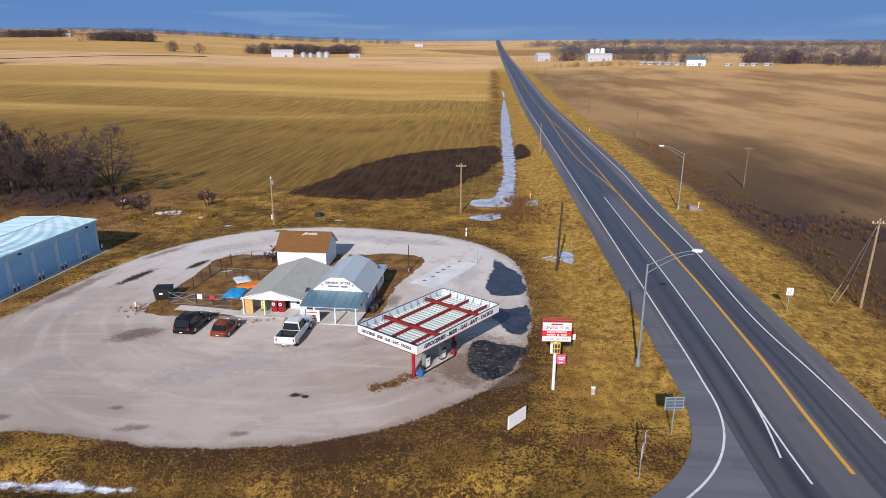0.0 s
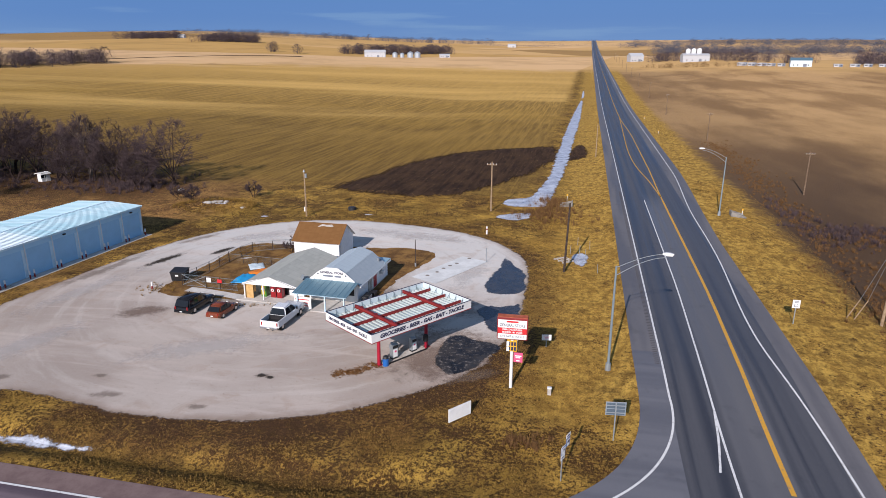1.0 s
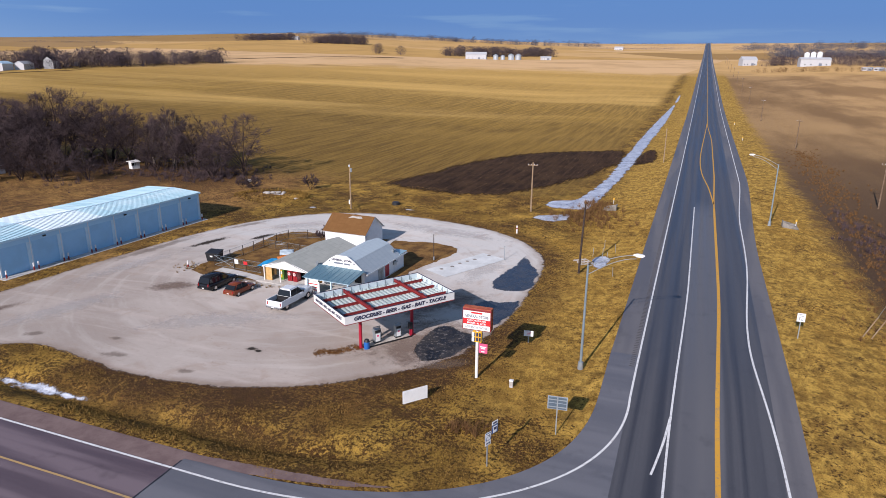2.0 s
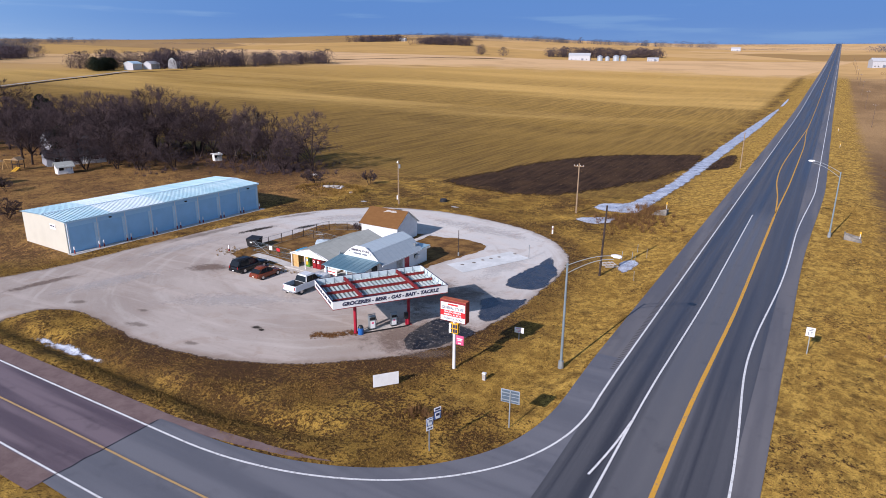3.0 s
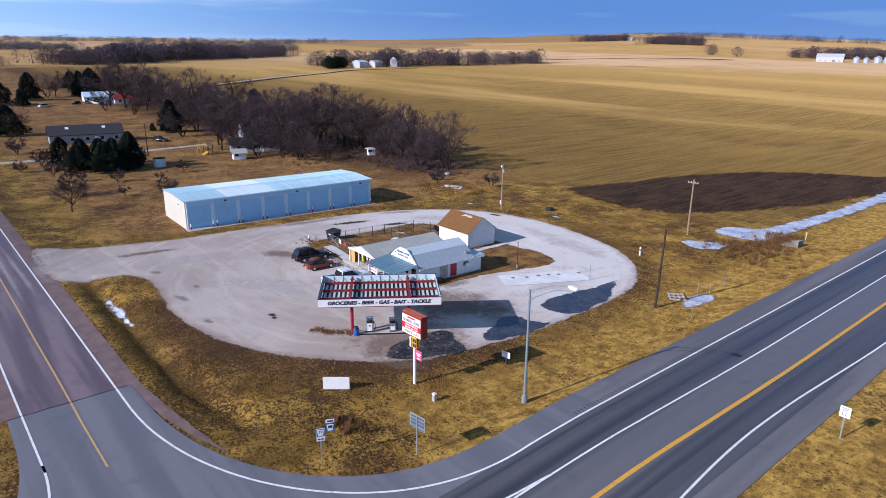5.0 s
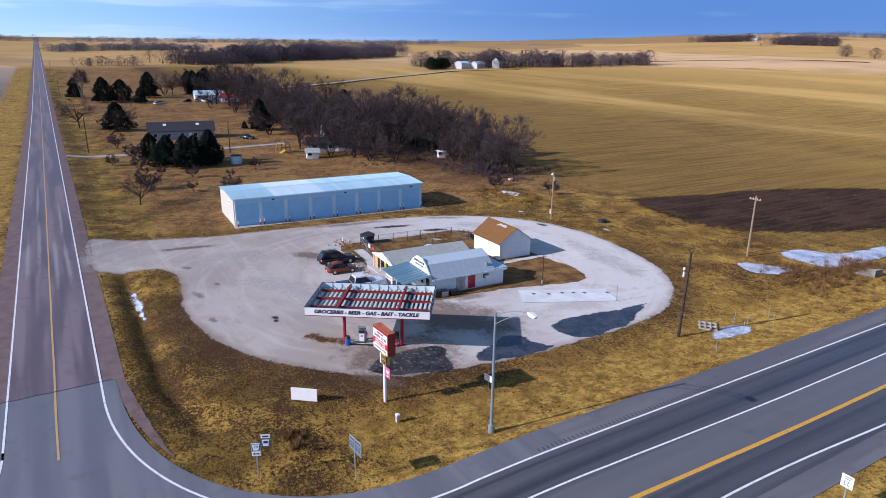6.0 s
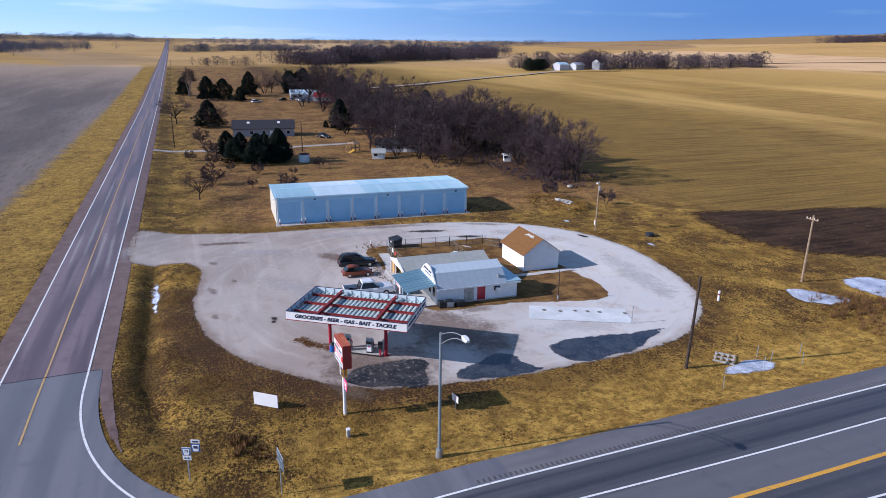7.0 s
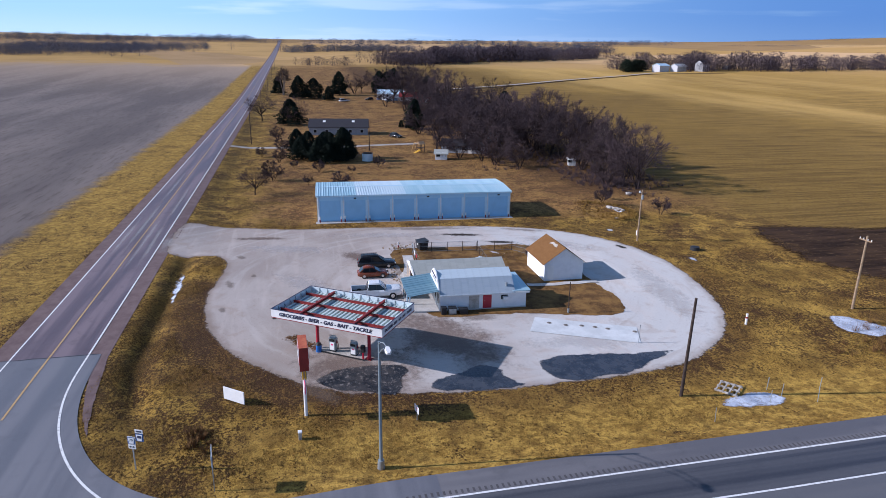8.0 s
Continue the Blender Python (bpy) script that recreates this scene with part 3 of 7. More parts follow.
    bmesh.ops.recalc_face_normals(bm, faces=bm.faces[:])
    return bm


def prism(bm, outline, lo, hi, axis="y"):
    """Extrude a 2D outline: along y (outline in x, z), along x (outline in y, z) or along z (outline in x, y)."""
    put = {"y": lambda u, v, w: (u, w, v), "x": lambda u, v, w: (w, u, v), "z": lambda u, v, w: (u, v, w)}[axis]
    return loft(bm, [[put(u, v, w) for u, v in outline] for w in (lo, hi)])


def text_part(words, size, material, parent, m, depth=0.012, width=None, name="lettering", bold=0.004, slant=0.0):
    cu = bpy.data.curves.new("words", "FONT")
    cu.body, cu.size, cu.extrude, cu.align_x, cu.align_y = words, size, depth, "CENTER", "CENTER"
    cu.bevel_depth, cu.bevel_resolution, cu.shear = bold * size, 0, slant
    tmp = new("words", cu)
    bpy.context.view_layer.update()
    me = bpy.data.meshes.new_from_object(tmp.evaluated_get(bpy.context.evaluated_depsgraph_get()))
    bpy.data.objects.remove(tmp)
    me.materials.clear()
    me.materials.append(M[material])
    if width:
        xs = [v.co.x for v in me.vertices]
        f = width / (max(xs) - min(xs))
        for v in me.vertices:
            v.co.x *= f
    ob = new(name, me)
    ob.parent = parent
    ob.matrix_basis = m
    return ob


# ---- the lie of the land ----
def smooth(a, b, x):
    u = min(max((x - a) / (b - a), 0.0), 1.0)
    return u * u * (3 - 2 * u)


def skyline(az):
    """Height in degrees of the far hills against the eye, by compass bearing in degrees from +y."""
    return 0.72 + 0.55 * math.exp(-((az + 33) / 15) ** 2) + 0.22 * smooth(-70, -45, az) + 0.06 * math.sin(radians(az * 9))


DITCH = 36.0


def land(x, y):
    r = math.hypot(x - 25, y - 30)
    dip = -0.9 * smooth(35, 60, -x) * smooth(30, 40, y) * smooth(700, 350, r) if x < 0 else 0.0
    far = 0.0
    if r > 280:
        az = math.degrees(math.atan2(x - 25, y - 30))
        top = 28.5 + 2700 * math.tan(radians(skyline(az)))
        u = min((r - 280) / 2420, 1.0)
        far = top * (0.45 * u * u + 0.55 * u) * smooth(0, 0.12, u) ** 0.5
        sw = smooth(0.05, 0.3, u)
        roll = noise.noise((x * 0.0016, y * 0.0016, 0.3)) * 9 * sw + noise.noise((x * 0.005, y * 0.005, 4.3)) * 2.5 * sw
        calm = smooth(30, 160, abs(x - 24)) * smooth(20, 150, abs(y - 27.5))
        far += roll * calm * (1 - smooth(0.75, 1.0, u))
        if r > 2700:
            far = top - (r - 2700) * 0.012
    ditch = -0.75 * math.exp(-((y - DITCH - 2.4 * smooth(-8, 8, x)) / 1.25) ** 2) * smooth(9, -2, x) * smooth(-46, -36, x)
    yard = -0.35 * smooth(79, 83.5, y) * smooth(97, 91, y) * smooth(-37, -32, x) * smooth(-13, -19, x)
    # the highway runs on a low bank; a weedy crescent berm lies behind the shed
    bank = 0.6 * smooth(14.4, 17.2, x) * smooth(40, 60, y) * (1.0 if x < 34 else smooth(46, 35.5, x))
    if x > 36:
        bank -= 0.9 * math.exp(-((x - 49 - 0.03 * (y - 90)) / 3.2) ** 2) * smooth(48, 70, y) * smooth(420, 250, y)
    berm = 0.0
    if -72 < x < -42 and 98 < y < 124:
        d = math.hypot((x + 57) * 0.8, y - 109)
        berm = 0.85 * math.exp(-((d - 6.0) / 1.5) ** 2) * smooth(103, 110, y)
    return dip + far + ditch + yard + bank + berm


def spaced(stops):
    """Grid lines: from one stop to the next in even steps of about the given size."""
    out = [stops[0][0]]
    for (a, step), (b, _) in zip(stops, stops[1:]):
        n = max(1, round((b - a) / step))
        out += [a + (b - a) * (i + 1) / n for i in range(n)]
    return out


XS = spaced([(-4300, 150), (-1500, 60), (-500, 20), (-160, 5), (-80, 2), (14.0, 0.97), (16.9, 1.3), (19.45, 1.9), (30.5, 2), (34.3, 1.5), (60, 10), (160, 30), (500, 80), (1500, 150), (4300, 1)])
YS = spaced([(-4300, 150), (-1500, 80), (-300, 25), (-50, 5), (0, 2.2), (22.0, 1.9), (33.0, 0.45), (42.0, 1.5), (130, 5), (300, 20), (700, 40), (1500, 80), (2900, 150), (4300, 1)])


def grid_sheet(name, xs, ys, lift, material):
    verts = [(x, y, land(x, y) + lift) for y in ys for x in xs]
    n = len(xs)
    faces = [(j * n + i, j * n + i + 1, (j + 1) * n + i + 1, (j + 1) * n + i) for j in range(len(ys) - 1) for i in range(n - 1)]
    me = bpy.data.meshes.new(name)
    me.from_pydata(verts, [], faces)
    me.materials.append(M[material])
    me.polygons.foreach_set("use_smooth", [True] * len(faces))
    return new(name, me)


def within(vals, a, b):
    return [v for v in vals if a - 1e-6 <= v <= b + 1e-6]


def spline(points, per=14, closed=True):
    """A smooth line through control points."""
    pts, out = [Vector(p).to_2d() for p in points], []
    n = len(pts)
    for i in range(n if closed else n - 1):
        p0, p1, p2, p3 = (pts[(i + k) % n] if closed else pts[min(max(i + k, 0), n - 1)] for k in (-1, 0, 1, 2))
        for s in range(per):
            t = s / per
            out.append(0.5 * ((2 * p1) + (p2 - p0) * t + (2 * p0 - 5 * p1 + 4 * p2 - p3) * t * t + (3 * p1 - p0 - 3 * p2 + p3) * t ** 3))
    if not closed:
        out.append(pts[-1])
    return out


def ragged(outline, amount, seed, size=0.6):
    """Split a line finely and fray it."""
    out, n = [], len(outline)
    for i in range(n):
        a, b = outline[i], outline[(i + 1) % n]
        k = max(1, int((b - a).length / 0.22))
        for s in range(k):
            p = a.lerp(b, s / k)
            v = Vector((p.x * size, p.y * size, seed))
            d = noise.noise_vector(v) * amount + noise.noise_vector(v * 3.7) * amount * 0.45 + noise.noise_vector(v * 9.1) * amount * 0.25
            out.append(Vector((p.x + d.x, p.y + d.y)))
    return out


def flat_sheet(name, outline, lift, material, cut=2.0, fall=None):
    """A patch that lies on the land within an outline."""
    bm = B()
    face = bm.faces.new([bm.verts.new((p[0], p[1], 0)) for p in outline])
    bmesh.ops.triangulate(bm, faces=[face])
    if cut:
        for ax, lo, hi in ((0, min(p[0] for p in outline), max(p[0] for p in outline)), (1, min(p[1] for p in outline), max(p[1] for p in outline))):
            c = math.ceil(lo / cut) * cut
            while c < hi:
                co, no = ((c, 0, 0), (1, 0, 0)) if ax == 0 else ((0, c, 0), (0, 1, 0))
                bmesh.ops.bisect_plane(bm, geom=bm.verts[:] + bm.edges[:] + bm.faces[:], plane_co=co, plane_no=no, dist=1e-5)
                c += cut
    for v in bm.verts:
        v.co.z = land(v.co.x, v.co.y) + lift
    bmesh.ops.recalc_face_normals(bm, faces=bm.faces[:])
    if sum(f.normal.z for f in bm.faces) < 0:
        bmesh.ops.reverse_faces(bm, faces=bm.faces[:])
    return mesh_object(name, bm, material)


def soft_sheet(name, outline, lift, material, cut, reach):
    """A patch whose rim thins out: every point holds its distance from the rim, 1 at the given reach and beyond."""
    ob = flat_sheet(name, outline, lift, material, cut)
    n = len(ob.data.vertices)
    co = np.empty(n * 3)
    ob.data.vertices.foreach_get("co", co)
    p = co.reshape(-1, 3)[:, :2]
    a = np.array([(q[0], q[1]) for q in outline])
    d = np.roll(a, -1, 0) - a
    best = np.full(n, 1e9)
    for i in range(len(a)):
        w = p - a[i]
        u = np.clip((w @ d[i]) / max(d[i] @ d[i], 1e-9), 0, 1)[:, None]
        best = np.minimum(best, np.hypot(*(w - u * d[i]).T))
    ob.data.attributes.new("depth", "FLOAT", "POINT").data.foreach_set("value", np.clip(best / reach, 0, 1).astype(np.float32))
    return ob


def ribbon(name, centre, width, lift, material, fray=0.0, grain=0.35):
    """A painted line or a strip along a path."""
    bm, last = B(), None
    for i, p in enumerate(centre):
        p = Vector(p).to_2d()
        a, b = Vector(centre[max(i - 1, 0)]).to_2d(), Vector(centre[min(i + 1, len(centre) - 1)]).to_2d()
        d = (b - a).normalized()
        nrm = Vector((-d.y, d.x)) * width / 2
        pair = []
        for s in (1, -1):
            f = noise.noise((p.x * grain, p.y * grain, s * 5.0)) * fray
            q = p + nrm * s * (1 + f)
            pair.append(bm.verts.new((q.x, q.y, land(q.x, q.y) + lift)))
        if last:
            bm.faces.new((last[0], last[1], pair[1], pair[0]))
        last = pair
    bmesh.ops.recalc_face_normals(bm, faces=bm.faces[:])
    if sum(f.normal.z for f in bm.faces) < 0:
        bmesh.ops.reverse_faces(bm, faces=bm.faces[:])
    return mesh_object(name, bm, material)


def corner(cx, cy, rx, ry, n, a0=180, a1=270, steps=40):
    """Part of a rounded corner; n above 2 is squarer."""
    out = []
    for i in range(steps + 1):
        a = radians(a0 + (a1 - a0) * i / steps)
        c, s = math.cos(a), math.sin(a)
        out.append(Vector((cx + rx * math.copysign(abs(c) ** (2 / n), c), cy + ry * math.copysign(abs(s) ** (2 / n), s))))
    return out


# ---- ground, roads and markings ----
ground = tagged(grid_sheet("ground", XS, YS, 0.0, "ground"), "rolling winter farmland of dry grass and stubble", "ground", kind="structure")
highway_ys = within(YS, -300, 2900)
highway = tagged(grid_sheet("highway_road", within(XS, 19.45, 30.5), highway_ys, 0.05, "asphalt"), "grey asphalt highway with dark wheel tracks", "road", kind="structure")
tagged(grid_sheet("road_shoulder_west", within(XS, 16.9, 19.45), [60.5] + within(YS, 60.6, 2900), 0.045, "shoulder"), "paved grey highway shoulder", "road shoulder", kind="structure")
east_me = bpy.data.meshes.new("road_shoulder_east")
east_rows = [(30.5, 32.4 + 1.9 * smooth(95, 170, y), y) for y in highway_ys]
east_me.from_pydata([(u, y, land(u, y) + 0.045) for a, b, y in east_rows for u in (a, b)], [], [(2 * i, 2 * i + 1, 2 * i + 3, 2 * i + 2) for i in range(len(east_rows) - 1)])
east_me.materials.append(M["shoulder"])
tagged(new("road_shoulder_east", east_me), "paved grey highway shoulder", "road shoulder", kind="structure")
tagged(grid_sheet("side_road", within(XS, -2600, -9.4) + [-9.4], within(YS, 23.2, 32.0), 0.05, "red_asphalt"), "worn reddish asphalt side road", "road", kind="structure")
tagged(grid_sheet("side_road_shoulder", within(XS, -2600, -9.4) + [-9.4], within(YS, 22.0, 33.0), 0.03, "red_shoulder"), "reddish gravel road shoulder", "road shoulder", kind="structure")

# the paved mouth of the side road with its two rounded corners
north_edge = corner(-8, 52, 25.0, 19.7, 2.45, 270, 360)
south_edge = corner(-6, 1, 23.0, 21.9, 2.3, 0, 90)
mouth = [Vector((-9.4, 32.2))] + north_edge + [Vector((16.9, 60.5)), Vector((19.45, 60.5)), Vector((19.45, -8)), Vector((16.9, -8))] + south_edge + [Vector((-9.4, 23.0))]
tagged(flat_sheet("intersection_road", mouth, 0.047, "asphalt_x", 2.0), "grey asphalt road junction with rounded corners", "road", kind="structure")


wedge = [(-9.4, 31.9), (-5, 32.3), (-1, 32.9), (3, 33.8), (6, 34.9), (2.6, 34.3), (-2, 33.7), (-6, 33.3), (-9.4, 33.0)]
tagged(flat_sheet("shoulder_wedge", ragged([Vector(p) for p in wedge], 0.1, 6.0, 1.3), 0.03, "red_shoulder", 0), "reddish gravel strip along the corner", "road shoulder", kind="structure")


def marking(name, pts, width, material, label):
    return tagged(ribbon(name, pts, width, 0.062, material, 0.12), label, "road marking", kind="structure")


def line_y(x, a, b):
    return [(x, y) for y in within(YS, a, b)] if b - a > 60 else [(x, a + (b - a) * i / 12) for i in range(13)]


marking("edge_line_west", list(reversed([Vector((19.5, y)) for y in within(YS, 52, 2900)])) + list(reversed(corner(-6, 51, 25.55, 19.95, 2.15, 270, 360))) + [Vector((x, 31.05)) for x in reversed(within(XS, -1500, -8))], 0.18, "white_line", "solid white edge line curving into the side road")
marking("edge_line_east", [(30.8 - 1.4 * math.exp(-((y - 67) / (20 if y > 67 else 15)) ** 2) + 1.7 * smooth(115, 165, y), y) for y in within(YS, -300, 2900)], 0.18, "white_line", "solid white highway edge line")
marking("turn_lane_line", [(23.4 - 0.6 * smooth(85, 45, y), y) for y in within(YS, 39.5, 133)], 0.17, "white_line", "solid white turning lane line")
marking("turn_lane_hook", spline([(22.8, 50.5), (22.5, 47), (22.1, 44), (21.9, 42.7)], 5, False), 0.17, "white_line", "short white hook of the turning lane")
marking("centre_line", [(26.85 - 0.6 * smooth(85, 45, y), y) for y in within(YS, 41, 133)], 0.35, "yellow_line", "double yellow centre line")
marking("centre_line_east", [(26.85 + 0.4 * smooth(130, 170, y) - 1.2 * smooth(230, 300, y), y) for y in within(YS, 130, 2900)], 0.26, "yellow_line", "yellow centre line")
marking("median_line_west", spline([(26.8, 134), (26.0, 150), (24.6, 168), (24.0, 188), (24.2, 215), (25.2, 262), (25.9, 300)], 8, False), 0.24, "yellow_line", "yellow line round the painted median")
marking("side_edge_line_south", [(x, 24.0) for x in within(XS, -1500, 0)] + [(p.x, p.y) for p in reversed(corner(-1, 2, 20.5, 22.0, 2.2, 0, 90))], 0.16, "white_line", "solid white edge line of the side road")
marking("side_centre_line", [(x, 27.5 + noise.noise((x * 0.1, 0, 0)) * 0.05) for x in within(XS, -1500, 3.2)], 0.17, "worn_yellow", "worn yellow centre line of the side road")
# dark seam where the two pavings meet, and cracks along the shoulder
marking("paving_seam", [(-9.4 + noise.noise((0, y * 0.9, 2)) * 0.15, y) for y in (23, 24, 25, 26, 27, 28, 29, 30, 31, 32)], 0.12, "seam", "dark seam between two pavings")

# gravel forecourt and its drive
LOT = [(-61, 33.2), (-59.5, 41), (-56.3, 52), (-54.8, 66), (-52.5, 82), (-47, 94), (-37, 101.5), (-24.8, 104.3), (-10, 101.5), (-1, 95.7), (4.0, 87), (5.0, 75), (4.6, 64), (2.2, 54.5), (-4.8, 46.7), (-13, 42.4), (-24, 41), (-35, 42.3), (-40, 40.5), (-43, 33.2)]
LOT = [(x + 0.7 * (x + 25) / math.hypot(x + 25, y - 70), y + 0.8 * (y - 70) / math.hypot(x + 25, y - 70)) for x, y in LOT]
tagged(soft_sheet("gravel_lot", ragged(spline(LOT, 8), 0.3, 3.0, 0.9), 0.035, "gravel", 1.6, 2.2), "pale crushed limestone forecourt with tyre marks", "gravel lot", kind="structure")
YARD = [(-38.6, 66.2), (-38.5, 78), (-38, 86.5), (-31, 89.7), (-22, 90.5), (-12, 90.3), (-8.8, 87.5), (-9.8, 82), (-11.4, 76), (-12.5, 66.8), (-20, 66), (-28, 65.6)]
tagged(flat_sheet("yard_grass", ragged(spline(YARD, 8), 0.3, 8.0), 0.06, "yard"), "worn brown grass round the store", "grass", kind="structure")
SLAB = [(-9.8, 78.0), (-4.9, 88.2), (-1.0, 86.6), (-6.2, 76.1)]
tagged(flat_sheet("concrete_slab", [Vector(p) for p in SLAB], 0.075, "slab", 0), "pale concrete slab over fuel tanks", "slab", kind="structure")
for pts, seed, mt in (
    ([(-1.6, 54.9), (-1.7, 58.0), (-1.3, 61.0), (0.2, 61.8), (1.6, 60.9), (3.0, 60.6), (4.6, 59.6), (3.6, 57.0), (2.6, 54.4), (1.3, 53.0), (-0.3, 53.0)], 1.0, "tar"),
    ([(3.9, 62.8), (2.3, 63.6), (1.2, 66.5), (0.2, 68.4), (1.4, 70.4), (3.0, 70.4), (5.0, 72.0), (5.3, 68.9), (5.1, 65.4)], 2.0, "oldtar"),
    ([(0.8, 74.2), (-0.1, 76.8), (0.2, 80.6), (0.8, 84.2), (1.0, 89.2), (3.1, 86.0), (4.5, 83.2), (5.1, 79.8), (5.2, 75.8), (3.6, 74.3)], 3.0, "oldtar"),
):
    tagged(soft_sheet("dark_patch", ragged(spline(pts, 6), 0.3, seed, 0.8), 0.06, mt, 0.6, 0.9), "dark wet asphalt patch in the gravel", "asphalt patch", kind="structure")
SOIL = [(-43, 131), (-39, 148), (-35, 168), (-22, 193), (-6, 204), (3, 210), (6, 190), (3, 168), (-2, 150), (-8, 136), (-16, 126), (-30, 125)]
tagged(soft_sheet("ploughed_patch", ragged(spline(SOIL, 6), 1.2, 5.0, 0.3), 0.05, "soil", 3.0, 5.0), "dark ploughed soil patch in the field", "soil", kind="structure")
tagged(soft_sheet("ploughed_patch", ragged(spline([(6.4, 180), (7.4, 206), (11.5, 214), (13.2, 197), (11.4, 183)], 6), 0.5, 5.5, 0.4), 0.05, "soil", 2.0, 2.5), "dark soil beside the frozen ditch", "soil", kind="structure")
ICE_WEST = [(-2.6, 121.6), (-3.4, 127.0), (0.6, 130.4), (2.4, 141), (3.4, 156), (3.6, 188), (4.0, 243), (5.4, 326), (7.8, 400)]
ICE_EAST = [(9.4, 400), (9.4, 330), (9.2, 286), (8.2, 228), (7.6, 183), (7.1, 160), (6.2, 142), (5.6, 128), (4.2, 122)]
tagged(soft_sheet("frozen_ditch", ragged(spline(ICE_WEST + ICE_EAST, 14), 0.45, 7.0, 0.35), 0.09, "snow", 1.2, 0.9), "strip of old ice along the roadside ditch", "ice", kind="structure")
for pts, seed in (
    ([(-3.6, 112.2), (-2.7, 114.6), (0.2, 116.4), (2.4, 117), (2.7, 113.6), (1.0, 111), (-1.2, 111.0)], 2.5),
    ([(-36.2, 36.0), (-33, 35.7), (-28, 35.8), (-23.6, 36.4), (-24, 36.8), (-29.2, 36.9), (-34, 36.6)], 3.5),
    ([(11.7, 87.0), (10.2, 90.4), (10.6, 92.8), (11.8, 94), (12.9, 92.1), (12.7, 88.8)], 4.5),
    ([(-62.5, 112.6), (-60, 113.6), (-57, 114.2), (-57, 113.2), (-60, 112.6), (-62, 112)], 6.5),
    ([(-46, 104.6), (-44.6, 105.6), (-43.2, 105.2), (-44, 104.2)], 7.5),
    ([(-27.5, 108.6), (-26.2, 109.6), (-24.6, 109.2), (-25.6, 108.4)], 8.5),
    ([(8.2, 418), (8.0, 455), (8.6, 490), (9.6, 470), (9.8, 430)], 9.5),
):
    tagged(soft_sheet("ice_patch", ragged(spline(pts, 6), 0.3, seed), 0.06, "snow", 0.7, 0.7), "patch of old snow and ice in the grass", "ice", kind="structure")


# ---- storage shed ----
def on_land(x, y, rz=0.0, lift=0.0):
    return pose(x, y, land(x, y) + lift, 0, 0, rz)


def storage_shed():
    L, D, H, R = 36.2, 12.3, 4.85, 5.15
    ob = thing("storage_shed", pose(-61.2, 55.5, -0.95, 0, 0, -2.8), "long pale metal storage shed, its shaded front coloured blue, with eight bay doors", "shed")
    # local: x to the back is negative, y along the front
    gable = [(-D, 0), (0, 0), (0, H), (-D / 2, R), (-D, H)]
    part("end_wall", prism(B(), gable, 0, 0.15), "cream", ob, "sunlit cream metal end wall")
    part("end_wall", prism(B(), gable, L - 0.15, L), "cream", ob)
    part("back_wall", box(B(), -D, -D + 0.15, 0.15, L - 0.15, 0, H), "cream", ob)
    # header, doors and piers are coloured for the front's blue shade
    bm = B()
    box(bm, -0.15, 0, 0.15, L - 0.15, 3.95, H)
    part("front_header", bm, "shadewall", ob)
    part("apron", box(B(), 0.02, 1.5, -0.2, L + 0.2, -0.3, 0.1), "concrete", ob, "pale concrete apron")
    bay = (L - 0.3) / 8
    for i in range(8):
        y0 = 0.15 + bay * i
        part("pier", box(B(), -0.15, 0.02, y0, y0 + 0.35, 0, 3.95), "bluetrim", ob)
        door = part("bay_door", box(B(), -0.12, -0.06, y0 + 0.35, y0 + bay - 0.35, 0.05, 3.95), "shadedoor", ob)
        bm = B()
        for j in range(1, 9):
            z = 0.05 + 3.9 * j / 9
            box(bm, -0.06, -0.052, y0 + 0.35, y0 + bay - 0.35, z - 0.015, z + 0.015)
        part("rib", bm, "shadedoor", door)
        part("pier", box(B(), -0.15, 0.02, y0 + bay - 0.35, y0 + bay, 0, 3.95), "bluetrim", ob)
        part("downpipe", cyl(B(), (0.09, y0 + 0.1, 0.1), (0.09, y0 + 0.1, H - 0.2), 0.06, n=6), "white", ob)
        if i % 3 == 1:
            part("wall_lamp", box(B(), 0.0, 0.25, y0 + bay / 2 - 0.2, y0 + bay / 2 + 0.2, 4.2, 4.4, 0.03), "black", ob)
    part("gutter", box(B(), 0.14, 0.3, -0.1, L + 0.1, H - 0.2, H - 0.06, 0.03), "bluetrim", ob)
    part("end_sign", box(B(), -4.2, -2.6, -0.05, -0.01, 3.3, 4.1), "white", ob, "small white wall sign")
    bm = B()
    box(bm, -4.0, -3.5, -0.075, -0.052, 3.7, 3.9)
    box(bm, -3.3, -2.9, -0.075, -0.052, 3.7, 3.9)
    tagged(part("lettering", bm, "ink", ob), kind="stuff")
    # ribbed roof panels, one object each on two shared meshes
    pw = (L + 0.4) / 40
    for side in (1, -1):
        run = D / 2 + 0.25
        drop = (R - H) * run / (D / 2)
        bm = B()
        prof = [(0, 0), (pw * 0.42, 0), (pw * 0.46, 0.06), (pw * 0.54, 0.06), (pw * 0.58, 0), (pw * 0.9, 0), (pw * 0.93, 0.06), (pw, 0.06), (pw, -0.05), (0, -0.05)]
        loft(bm, [[(-D / 2, u, R + 0.05 + w) for u, w in prof], [(-D / 2 + side * run, u, R + 0.05 - drop + w) for u, w in prof]])
        me = bpy.data.meshes.new("roof_panel")
        bm.to_mesh(me)
        bm.free()
        me.materials.append(M["roofmetal"])
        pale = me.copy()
        pale.materials[0] = M["roofglint"]
        # panels 8 to 17 carry the painted glint
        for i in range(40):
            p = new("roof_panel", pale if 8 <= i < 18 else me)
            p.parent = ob
